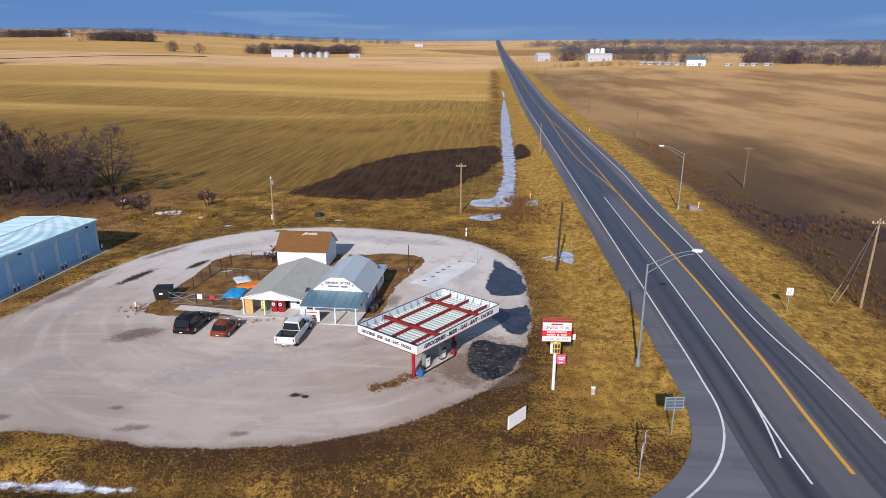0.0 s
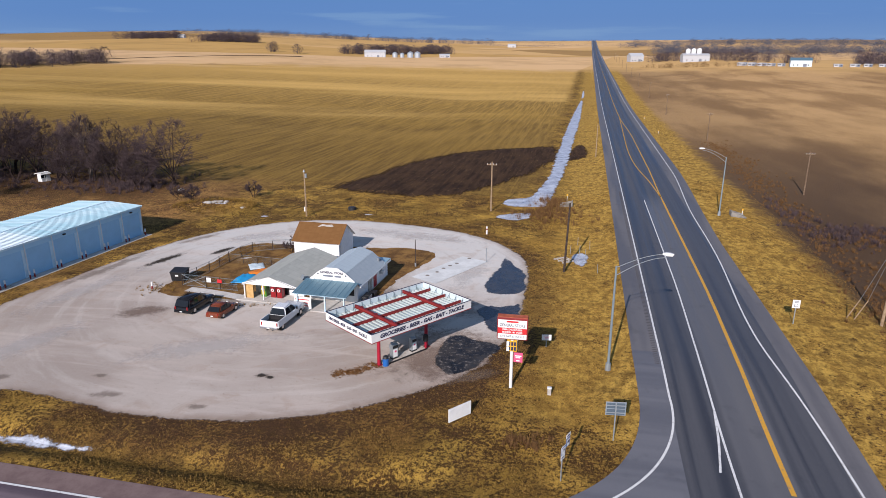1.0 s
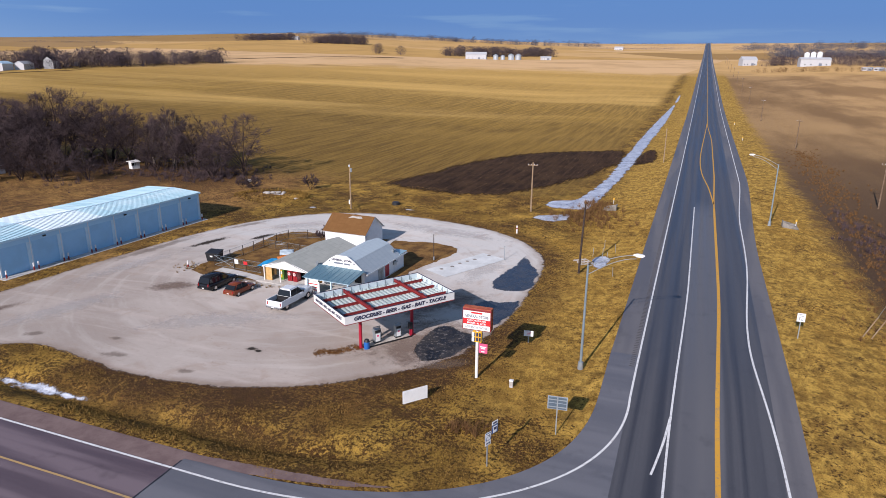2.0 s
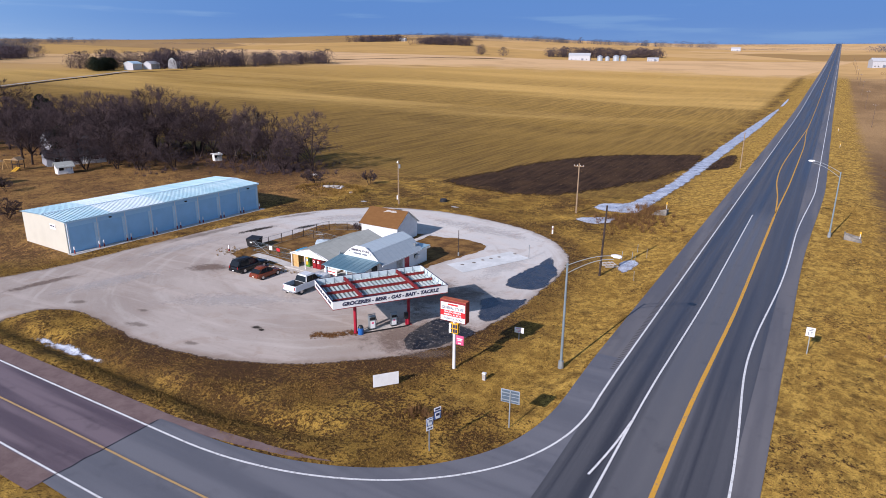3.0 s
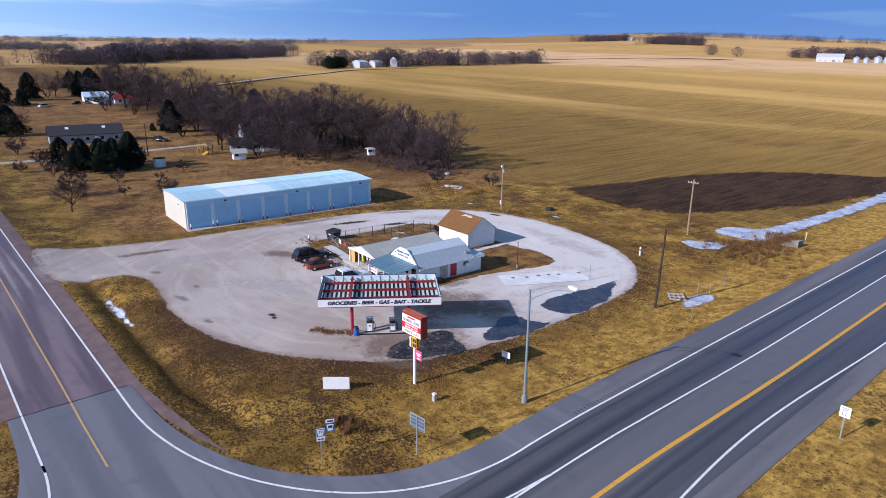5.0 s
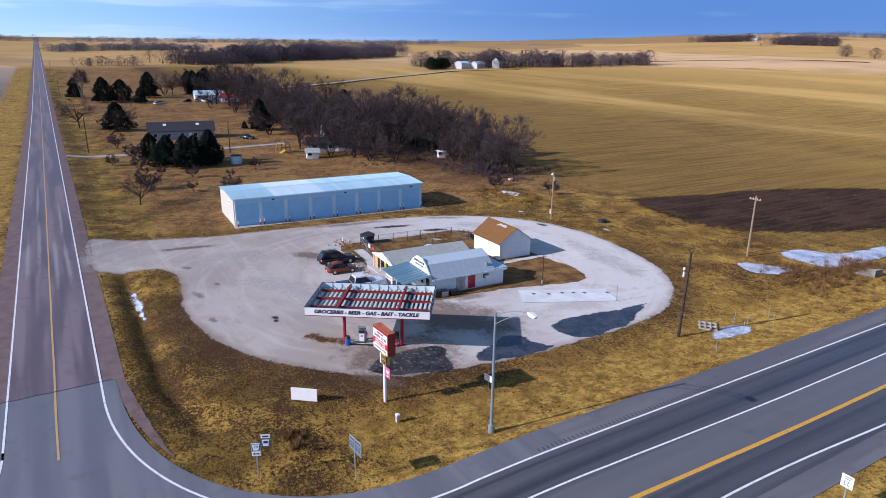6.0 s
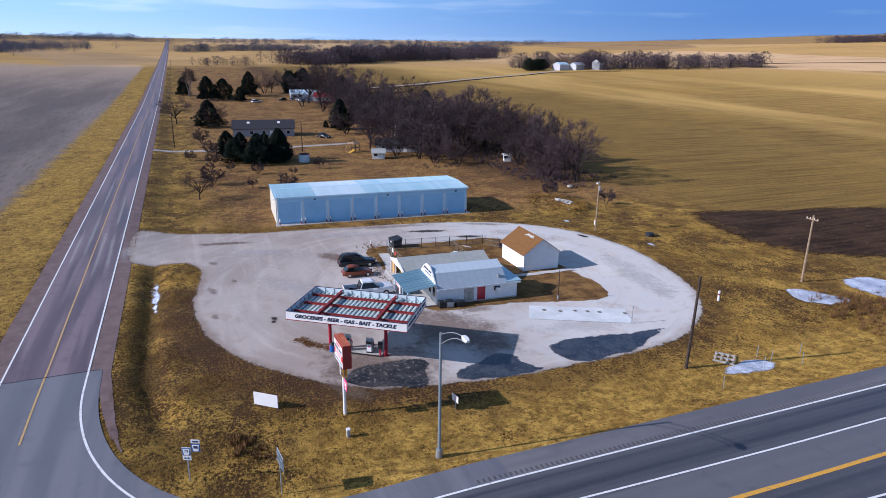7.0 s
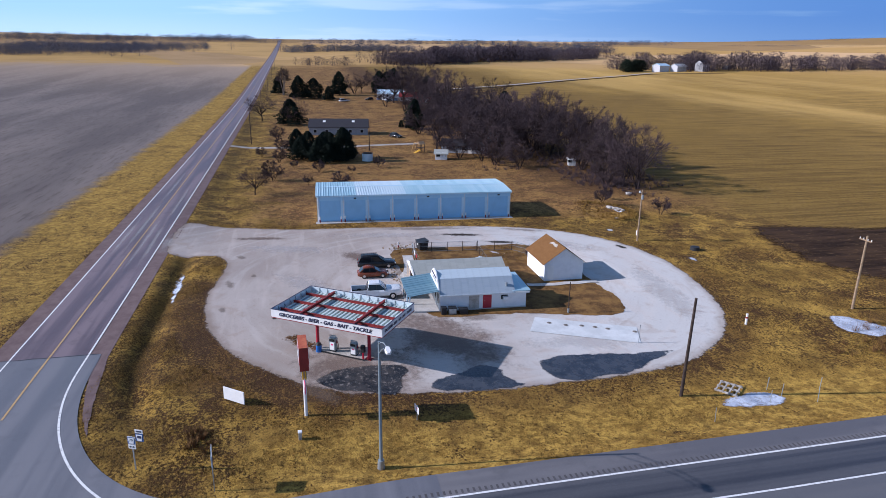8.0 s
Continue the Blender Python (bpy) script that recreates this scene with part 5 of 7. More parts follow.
part("post", box(B(), -0.07, 0.07, -0.07, 0.07, 0, 0.9), "red", phone)
part("box", box(B(), -0.2, 0.2, -0.18, 0.18, 0.9, 1.6, 0.04), "black", phone)


# ---- roadside price sign ----
def store_sign():
    ob = thing("store_sign", on_land(6.15, 51.75, 2), "tall white pole sign with red trimmed store panel and price boards", "sign")
    part("pole", cyl(B(), (0, 0, 0), (0, 0, 4.8), 0.14, n=12), "white", ob)
    part("cap", box(B(), -1.28, 1.28, -0.34, 0.34, 6.752, 6.79), "sign_top", ob, "red-brown top of the sign")
    cab = part("sign_cabinet", box(B(), -1.3, 1.3, -0.36, 0.36, 4.75, 6.75, 0.03), "cabinet", ob, "rusty red sign cabinet")
    for s, rz in ((-1, 0), (1, 180)):
        m = pose(0, s * 0.365, 0, 0, 0, rz)
        part("face", box(B(), -1.22, 1.22, -0.02, 0.0, 5.82, 6.55, 0, m), "white", cab)
        part("face", box(B(), -1.22, 1.22, -0.02, 0.0, 5.3, 5.8, 0, m), "sign_red", cab)
        part("face", box(B(), -1.22, 1.22, -0.02, 0.0, 4.82, 5.28, 0, m), "white", cab)
        part("name_bar", box(B(), -0.5, 0.5, -0.035, -0.022, 6.32, 6.47, 0, m), "sign_red", cab)
        text_part("GENERAL STORE", 0.36, "grey_ink", cab, m @ pose(0, -0.03, 6.06, 90, 0, 0), 0.006, 2.15, bold=0.016)
        text_part("GROCERIES", 0.2, "white", cab, m @ pose(0, -0.03, 5.67, 90, 0, 0), 0.006, 1.7, bold=0.03)
        text_part("BEER & ICE", 0.2, "white", cab, m @ pose(0, -0.03, 5.43, 90, 0, 0), 0.006, 1.7, bold=0.03)
        text_part("LIVE BAIT & TACKLE", 0.26, "grey_ink", cab, m @ pose(0, -0.03, 5.05, 90, 0, 0), 0.006, 2.0)
        board = part("price_board", box(B(), -0.42, 0.42, 0.0, 0.1, 3.55, 4.55, 0.02, m @ pose(0, 0.2, 0)), "yellow", ob, "yellow price board with dark numerals")
        bm = B()
        for z0 in (4.1, 3.65):
            for x0, x1 in ((-0.34, -0.14), (-0.06, 0.12), (0.18, 0.36)):
                box(bm, x0, x1, 0.18, 0.198, z0, z0 + 0.34, 0, m)
        part("numeral_bar", bm, "ink", board)
        part("numeral_plate", box(B(), -0.46, -0.24, 0.165, 0.178, 4.05, 4.5, 0, m), "white", board)
        part("numeral_plate", box(B(), -0.46, -0.24, 0.165, 0.178, 3.58, 4.0, 0, m), "white", board)
    ban = part("hanging_sign", box(B(), 0.18, 0.95, -0.03, 0.03, 2.5, 3.4, 0.01), "pink", ob, "faded pink hanging sign")
    bm = B()
    for z, a, b in ((3.05, 0.28, 0.85), (2.9, 0.35, 0.75), (2.6, 0.4, 0.7)):
        for s in (-1, 1):
            box(bm, a, b, s * 0.038 - 0.006, s * 0.038 + 0.006, z, z + 0.1)
    part("lettering", bm, "white", ban)
    return ob


store_sign()


# ---- poles and lamps ----
def street_lamp(m, h, reach, label):
    ob = thing("street_lamp", m, label, "street lamp", "street lamps by the highway")
    part("base", cyl(B(), (0, 0, 0), (0, 0, 0.75), 0.28, 0.24, 10), "galv", ob)
    part("pole", cyl(B(), (0, 0, 0.75), (0, 0, h), 0.13, 0.09, 10), "steel", ob)
    for z, dz in ((h - 0.15, 1.5), (h - 0.9, 1.95)):
        bm, last = B(), None
        for i in range(9):
            u = i / 8
            p = (reach * 0.86 * u, 0, z + dz * math.sin(u * 1.45) / 0.993)
            if last:
                cyl(bm, last, p, 0.032, n=6)
            last = p
        part("arm", bm, "galv", ob)
    bm = B()
    loft(bm, [[(reach * u, -w, h + z0), (reach * u, w, h + z0), (reach * u, w * 0.8, h + z1), (reach * u, -w * 0.8, h + z1)] for u, w, z0, z1 in ((0.8, 0.06, 1.3, 1.42), (0.86, 0.17, 1.29, 1.5), (0.95, 0.2, 1.3, 1.48), (1.0, 0.1, 1.33, 1.42))])
    head = part("lamp_head", bm, "white", ob)
    part("lens", box(B(), reach * 0.85, reach * 0.98, -0.15, 0.15, h + 1.22, h + 1.3, 0.02), "clear", head)
    return ob


def utility_pole(m, h, material, label, arm=True, tilt=0.0):
    ob = thing("utility_pole", m, label, "utility pole", "utility poles")
    part("pole", cyl(B(), (0, 0, -0.2), (math.sin(tilt) * h, 0, h), 0.16, 0.11, 8), material, ob)
    if arm:
        x = math.sin(tilt) * (h - 0.5)
        part("crossarm", box(B(), x - 0.9, x + 0.9, -0.2, -0.1, h - 0.6, h - 0.47), material, ob)
        for u in (-0.8, -0.3, 0.3, 0.8):
            part("insulator", cyl(B(), (x + u, -0.15, h - 0.47), (x + u, -0.15, h - 0.3), 0.05, n=6), "white", ob)
    return ob


street_lamp(on_land(14.6, 56.9, 0), 10.2, 4.7, "tall blue-grey steel street lamp with a curved arm over the road")
street_lamp(on_land(35.4, 120.3, 180), 10.4, 4.6, "tall steel street lamp on the far highway verge")
pa = utility_pole(on_land(-36.6, 105.8, 0), 8.5, "tanwood", "pale wooden utility pole with a yard light", False)
part("yard_light", cyl(B(), (0.2, -0.5, 8.1), (0.2, -0.5, 8.4), 0.22, 0.1, 10), "galv", pa)
part("transformer", cyl(B(), (0.28, 0, 7.0), (0.28, 0, 7.7), 0.2, n=10), "galv", pa)
part("meter_box", box(B(), -0.35, -0.15, -0.15, 0.15, 0.9, 1.7, 0.02), "white", pa)
utility_pole(on_land(-4.9, 117.0, 0), 9.2, "tanwood", "pale wooden utility pole with a crossarm near the ice")
utility_pole(on_land(14.7, 187.7, 0), 9.2, "tanwood", "bare wooden pole beside the frozen ditch", False)
utility_pole(on_land(9.6, 84.6, 0), 9.5, "darkwood", "dark leaning wooden pole on the grass verge", False, 0.03)
utility_pole(on_land(56.6, 146.0, 0), 9.0, "wood", "wooden utility pole with a crossarm in the east field")
utility_pole(on_land(43.9, 74.0, 0), 10.8, "tanwood", "pale wooden utility pole in tall weeds", True, 0.02)
for dx in (0.0, 0.8):
    gw = thing("guy_guard", on_land(40.6 + dx, 74.6, 0), "leaning pale yellow guy wire guard in the weeds", "guy wire", "guy wires of the pole")
    part("guard", cyl(B(), (0, 0, 0), (0.9, -0.2, 2.3), 0.06, n=6), "tanwood", gw)
    part("wire", cyl(B(), (0.9, -0.2, 2.3), (3.3 - dx, -0.6, 9.6), 0.015, n=4), "galv", gw)
far_pole = utility_pole(on_land(52.6, 239, 0), 9.6, "wood", "wooden utility pole along the highway")
for i in range(9):
    x, y = 48.5 + 0.4 * i, 329 + 100 * i
    copy_thing(far_pole, on_land(x, y, 0))
utility_pole(on_land(-165, 38.8, 0), 10.6, "darkwood", "dark wooden utility pole by the side road")
utility_pole(on_land(-146.3, 75, 0), 9.0, "darkwood", "dark wooden pole with a yard light", False)
for x in (-290, -410, -540, -680):
    copy_thing(far_pole, on_land(x, 37.5, 90))
ip = thing("flag_post", on_land(-10.4, 82.4, 0, 0.06), "thin dark post with a short base by the yard", "post")
part("post", cyl(B(), (0, 0, 0), (0, 0, 3.8), 0.07, 0.05, 8), "darkwood", ip)
part("collar", cyl(B(), (0, 0, 0), (0, 0, 0.5), 0.12, n=8), "galv", ip)
vp = thing("vent_pipe", on_land(-1.2, 86.4, 0, 0.07), "thin grey vent pipe at the slab end", "pipe")
part("pipe", cyl(B(), (0, 0, 0), (0, 0, 1.9), 0.04, n=6), "galv", vp)
part("cap", cyl(B(), (0, 0, 1.9), (0, 0, 2.0), 0.07, n=8), "galv", vp)


# ---- road signs ----
def panel_sign(name, m, h, w, ph, front, label, back="signback", posts=1):
    ob = thing(name, m, label, "road sign")
    for i in range(posts):
        x = 0 if posts == 1 else (-w * 0.3 + w * 0.6 * i)
        part("post", box(B(), x - 0.045, x + 0.045, -0.03, 0.03, 0, h), "wood" if posts > 1 else "galv", ob)
    p = part("panel", box(B(), -w / 2, w / 2, -0.06, -0.035, h - ph, h, 0), front, ob)
    part("back", box(B(), -w / 2, w / 2, -0.033, -0.03, h - ph, h, 0), back, p)
    return ob, p


s1, p1 = panel_sign("guide_sign", on_land(14.7, 45.3, 187), 3.25, 1.5, 1.1, "white", "grey backed route sign on a wooden post")
bm = B()
for x in (-0.35, 0.3):
    for z in (2.3, 2.8):
        box(bm, x - 0.22, x + 0.22, -0.075, -0.062, z, z + 0.34)
part("shield", bm, "ink", p1)
bm = B()
box(bm, -0.75, 0.75, 0.0, 0.03, 2.35, 2.42)
box(bm, -0.75, 0.75, 0.0, 0.03, 2.95, 3.02)
part("stiffener", bm, "galv", s1)
for x in (-0.36, 0.36):
    for z in (2.2, 2.72):
        part("back_plate", box(B(), x - 0.31, x + 0.31, -0.028, -0.012, z, z + 0.46), "darksteel", s1)
s2, p2 = panel_sign("route_marker", on_land(11.0, 39.5, 66), 2.75, 0.62, 0.62, "white", "black and white route marker assembly, its plates coloured shade-blue")
part("plate", box(B(), -0.29, 0.29, -0.075, -0.062, 2.16, 2.72), "signshade", p2)
part("shield", prism(B(), [(-0.17, 2.2), (0.17, 2.2), (0.25, 2.66), (-0.25, 2.66)], -0.09, -0.077), "white", p2)
text_part("79", 0.3, "ink", p2, pose(0, -0.094, 2.47, 90, 0, 0), 0.004)
part("arrow_plate", box(B(), -0.3, 0.3, -0.06, -0.035, 1.75, 2.08), "white", s2)
bm = B()
prism(bm, [(-0.24, 1.915), (-0.1, 1.83), (-0.1, 1.885), (0.1, 1.885), (0.1, 1.83), (0.24, 1.915), (0.1, 2.0), (0.1, 1.945), (-0.1, 1.945), (-0.1, 2.0)], -0.074, -0.062)
part("arrow", bm, "ink", s2)
side = part("side_plate", box(B(), 0.38, 1.0, -0.06, -0.035, 2.45, 3.07), "signshade", s2, "dark route plate with a white shield")
part("side_shield", prism(B(), [(0.52, 2.5), (0.86, 2.5), (0.94, 3.0), (0.44, 3.0)], -0.075, -0.062), "white", side)
part("numeral_bar", box(B(), 0.54, 0.84, -0.09, -0.077, 2.72, 2.92), "ink", side)
top_plate = part("direction_plate", box(B(), 0.38, 1.0, -0.06, -0.035, 3.12, 3.4), "white", s2)
part("lettering", box(B(), 0.48, 0.9, -0.075, -0.062, 3.2, 3.32), "ink", top_plate)
part("crossbar", box(B(), -0.3, 1.0, -0.03, 0.0, 2.5, 2.56), "galv", s2)
s3, p3 = panel_sign("speed_sign", on_land(34.1, 70.8, 0), 2.75, 0.75, 0.9, "white", "white regulatory road sign on the far verge")
bm = B()
box(bm, -0.22, 0.22, -0.075, -0.062, 2.58, 2.64)
box(bm, -0.2, 0.2, -0.075, -0.062, 2.44, 2.5)
for u in (-0.18, 0.04):
    box(bm, u, u + 0.05, -0.075, -0.062, 2.0, 2.32)
    box(bm, u + 0.05, u + 0.15, -0.075, -0.062, 2.0, 2.05)
    box(bm, u + 0.05, u + 0.15, -0.075, -0.062, 2.27, 2.32)
part("lettering", bm, "grey_ink", p3)
s4, p4 = panel_sign("yard_sign", on_land(8.7, 60.7, 10), 1.35, 0.95, 0.6, "white", "small white yard sign in the grass", "white")
bm = B()
for z, u in ((1.05, 0.2), (1.2, 0.3), (0.9, 0.14)):
    box(bm, -u, u, -0.075, -0.062, z, z + 0.03)
part("lettering", bm, "pink", p4)
bb = thing("blank_board", on_land(2.75, 45.75, 51), "blank white board standing in the grass", "board")
part("board", box(B(), -1.15, 1.15, -0.05, 0.05, 0.1, 1.25, 0.01), "white", bb)
for x in (-0.9, 0.9):
    part("leg", box(B(), x - 0.05, x + 0.05, 0.05, 0.13, 0, 1.1), "darkwood", bb)
mk = thing("utility_pedestal", on_land(9.55, 51.2), "small pale green utility pedestal in the grass", "pedestal")
part("body", box(B(), -0.16, 0.16, -0.13, 0.13, 0, 0.6, 0.03), "stone", mk)
part("cap", box(B(), -0.19, 0.19, -0.16, 0.16, 0.6, 0.72, 0.04), "white", mk)
mk2 = thing("pipeline_marker", on_land(-3.3, 101.0), "white marker post with a red band", "marker post")
part("post", cyl(B(), (0, 0, 0), (0, 0, 1.3), 0.13, n=8), "white", mk2)
part("band", cyl(B(), (0, 0, 0.75), (0, 0, 0.95), 0.136, n=8), "rust_red", mk2)
mk3 = thing("marker_post", on_land(-40.2, 67.0, 0, 0.05), "short white post by the gate", "post")
part("post", cyl(B(), (0, 0, 0), (0, 0, 0.9), 0.1, n=8), "white", mk3)
part("base", cyl(B(), (0, 0, 0), (0, 0, 0.35), 0.12, n=8), "rust_red", mk3)


# ---- vehicles ----
def wheel(parent, x, y, r, w):
    t = part("wheel", cyl(B(), (x - w / 2, y, r), (x + w / 2, y, r), r, n=18), "tyre", parent)
    s = 1 if x > 0 else -1
    part("rim", cyl(B(), (x + s * (w / 2 - 0.02), y, r), (x + s * (w / 2 + 0.015), y, r), r * 0.62, r * 0.55, 12), "chrome", t)


def shell(rings):
    """Skin through cross-sections along y; each is (y, half width low, half width high, z low, z high)."""
    bm = B()
    loft(bm, [[(-a, y, z0 + 0.08), (-a + 0.1, y, z0), (a - 0.1, y, z0), (a, y, z0 + 0.08), (a, y, (z0 + z1) / 2 + 0.1), (b, y, z1 - 0.05), (b - 0.12, y, z1), (-b + 0.12, y, z1), (-b, y, z1 - 0.05), (-a, y, (z0 + z1) / 2 + 0.1)] for y, a, b, z0, z1 in rings])
    for f in bm.faces:
        f.smooth = True
    return bm


def glass_band(parent, y0, y1, s0, s1, z0, z1, wb, wt):
    """Side windows and the two screens of a cabin: y0..y1 at the belt, sloped in by s0 and s1 towards the roof."""
    for s in (-1, 1):
        bm = B()
        prism_pts = [(y0 + 0.12, z0), (y1 - 0.12, z0), (y1 - s1 - 0.1, z1), (y0 + s0 + 0.1, z1)]
        loft(bm, [[(s * (wb + o) if zz == z0 else s * (wt + o), yy, zz) for yy, zz in prism_pts] for o in (-0.02, 0.012)])
        part("side_window", bm, "glass", parent)
        mid = (y0 + y1) / 2
        bm = B()
        loft(bm, [[(s * (wb + 0.02), mid + d, z0), (s * (wt + 0.02), mid + d, z1), (s * (wt - 0.02), mid + d, z1), (s * (wb - 0.02), mid + d, z0)] for d in (-0.05, 0.05)])
        part("pillar", bm, "black", parent)
    for yy, sl, nm, d in ((y0, s0, "rear_window", -0.015), (y1, -s1, "windscreen", 0.015)):
        bm = B()
        loft(bm, [[(-wb + 0.1, yy + o, z0 + 0.02), (wb - 0.1, yy + o, z0 + 0.02), (wt - 0.1, yy + sl + o, z1 - 0.03), (-wt + 0.1, yy + sl + o, z1 - 0.03)] for o in (-d, d * 2)])
        part(nm, bm, "glass", parent)


def lights(parent, yf, yr, w, zf, zr, tall=False):
    for s in (-1, 1):
        part("headlight", box(B(), s * w - 0.17, s * w + 0.12, yf - 0.1, yf + 0.02, zf, zf + 0.17, 0.03), "clear", parent)
        part("tail_light", box(B(), s * w - 0.02, s * w + 0.1, yr - 0.02, yr + 0.1, zr, zr + (0.34 if tall else 0.2), 0.02), "redlight", parent)


def pickup():
    ob = thing("pickup_truck", on_land(-19.7, 60.95, -3, 0.035) @ Matrix.Scale(1.06, 4), "white crew cab pickup with an open black bed", "pickup truck")
    body = part("body", shell([(0.1, 0.9, 0.88, 0.5, 1.16), (0.3, 0.98, 0.95, 0.42, 1.18), (2.6, 0.98, 0.95, 0.42, 1.2), (2.9, 0.86, 0.84, 0.5, 1.12)]), "carwhite", ob, "white front body and hood")
    cab = B()
    loft(cab, [[(-0.93, -1.15, 1.1), (0.93, -1.15, 1.1), (0.93, 1.2, 1.12), (-0.93, 1.2, 1.12)], [(-0.74, -0.95, 1.88), (0.74, -0.95, 1.88), (0.74, 0.45, 1.9), (-0.74, 0.45, 1.9)]])
    bmesh.ops.bevel(cab, geom=cab.edges[:], offset=0.12, segments=3, affect="EDGES")
    part("cab", cab, "carwhite", ob)
    part("cab_lower", box(B(), -0.97, 0.97, -1.15, 0.3, 0.45, 1.14, 0.04), "carwhite", ob)
    glass_band(ob, -1.16, 1.14, 0.2, 0.68, 1.16, 1.8, 0.91, 0.76)
    for s in (-1, 1):
        part("bed_side", box(B(), s * 0.97 - 0.05, s * 0.97 + 0.05, -2.85, -1.17, 0.5, 1.2, 0.03), "carwhite", ob)
        part("mirror", box(B(), s * 1.08 - 0.1, s * 1.08 + 0.1, 0.85, 0.95, 1.15, 1.4, 0.03), "black", ob)
        for y in (-1.95, 1.85):
            wheel(ob, s * 0.86, y, 0.4, 0.28)
    part("tailgate", box(B(), -0.95, 0.95, -2.92, -2.84, 0.55, 1.2, 0.02), "carwhite", ob)
    part("bed_floor", box(B(), -0.92, 0.92, -2.84, -1.16, 0.6, 0.66), "black", ob, "black bed liner")
    part("bed_wall", box(B(), -0.92, 0.92, -1.2, -1.16, 0.66, 1.12), "black", ob)
    part("rear_bumper", box(B(), -0.95, 0.95, -3.1, -2.92, 0.42, 0.6, 0.04), "chrome", ob)
    part("front_bumper", box(B(), -0.93, 0.93, 2.85, 3.02, 0.4, 0.65, 0.04), "chrome", ob)
    part("grille", box(B(), -0.6, 0.6, 2.86, 2.95, 0.68, 1.02, 0.02), "black", ob)
    part("hitch", box(B(), -0.06, 0.06, -3.35, -3.05, 0.4, 0.48), "black", ob)
    part("plate", box(B(), -0.15, 0.15, -3.115, -3.1, 0.46, 0.58), "white", ob)
    lights(ob, 2.9, -2.92, 0.84, 0.8, 0.72, True)
    return ob


def wagon(name, m, paint, l, w, h, label, cat, hatch):
    """A sport utility or a hatchback, by its length, width and height."""
    ob = thing(name, m, label, cat)
    a, belt, hw = l / 2, h * 0.56, w / 2
    part("body", shell([(-a, hw - 0.12, hw - 0.14, 0.4, belt * 0.9), (-a + 0.25, hw, hw - 0.04, 0.26, belt), (a * 0.35, hw, hw - 0.04, 0.26, belt), (a - 0.5, hw - 0.03, hw - 0.08, 0.28, belt * 0.88), (a, hw - 0.2, hw - 0.22, 0.36, belt * 0.7)]), paint, ob)
    r0, r1 = -a + (0.12 if not hatch else 0.25), a * 0.4
    bm = B()
    s0, s1 = (0.4, 1.05) if not hatch else (0.6, 0.95)
    loft(bm, [[(-hw + 0.06, r0, belt - 0.04), (hw - 0.06, r0, belt - 0.04), (hw - 0.06, r1, belt - 0.04), (-hw + 0.06, r1, belt - 0.04)], [(-hw + 0.2, r0 + s0, h), (hw - 0.2, r0 + s0, h), (hw - 0.2, r1 - s1, h), (-hw + 0.2, r1 - s1, h)]])
    bmesh.ops.bevel(bm, geom=bm.edges[:], offset=0.15, segments=3, affect="EDGES")
    for f in bm.faces:
        f.smooth = True
    part("cabin", bm, paint, ob)
    glass_band(ob, r0, r1, s0 * 0.9, s1 * 0.92, belt + 0.03, h - 0.1, hw - 0.07, hw - 0.18)
    if not hatch:
        for s in (-1, 1):
            part("roof_rail", box(B(), s * (hw - 0.28) - 0.02, s * (hw - 0.28) + 0.02, r0 + 0.4, r1 - 0.95, h + 0.02, h + 0.06), "black", ob)
    for s in (-1, 1):
        part("mirror", box(B(), s * (hw + 0.06) - 0.08, s * (hw + 0.06) + 0.08, r1 - 0.4, r1 - 0.28, belt + 0.0, belt + 0.16, 0.03), paint, ob)
        for y in (-a * 0.6, a * 0.6):
            wheel(ob, s * (hw - 0.12), y, 0.33 if hatch else 0.37, 0.23)
    part("rear_bumper", box(B(), -hw + 0.1, hw - 0.1, -a - 0.06, -a + 0.1, 0.35, 0.58, 0.04), paint, ob)
    part("front_bumper", box(B(), -hw + 0.2, hw - 0.2, a - 0.1, a + 0.05, 0.32, 0.5, 0.04), "black", ob)
    part("plate", box(B(), -0.15, 0.15, -a - 0.075, -a - 0.06, 0.45, 0.56), "white", ob)
    lights(ob, a - 0.08, -a, hw - 0.24, belt * 0.62, belt * 0.72, not hatch)
    return ob


pickup()
wagon("suv", on_land(-31.3, 62.5, -3, 0.035), "carblack", 5.3, 2.0, 1.8, "black sport utility vehicle parked on the gravel", "car", False)
wagon("hatchback", on_land(-27.3, 61.5, -3, 0.035), "carred", 4.1, 1.75, 1.52, "copper red hatchback parked on the gravel", "car", True)


# ---- yard fence, gate and clutter ----
def fence(name, pts, h, label, rails=(0.08, 0.55, 0.98)):
    ob = thing(name, Matrix(), label, "fence")
    for a, b in zip(pts, pts[1:]):
        a, b = Vector(a), Vector(b)
        n = max(1, round((b - a).length / 2.4))
        za = lambda p: land(p.x, p.y) + 0.06
        for i in range(n):
            p = a.lerp(b, i / n)
            part("post", cyl(B(), (p.x, p.y, za(p) - 0.1), (p.x, p.y, za(p) + h), 0.05, n=6), "darkwood", ob)
        for f in rails:
            part("rail", cyl(B(), (a.x, a.y, za(a) + h * f), (b.x, b.y, za(b) + h * f), 0.02, n=5), "steel", ob)
        # wire mesh as fine strands
        bm = B()
        k = int((b - a).length / 0.3)
        for i in range(k):
            p, q = a.lerp(b, i / k), a.lerp(b, min((i + 4) / k, 1))
            for p0, q0 in ((p, q), (q, p)):
                u, v = Vector((p0.x, p0.y, za(p0))), Vector((q0.x, q0.y, za(q0) + h))
                d = (b - a).normalized().to_3d() * 0.0045
                bm.faces.new([bm.verts.new(w) for w in (u - d, u + d, v + d, v - d)])
        part("wire_mesh", bm, "steel", ob)
    return ob


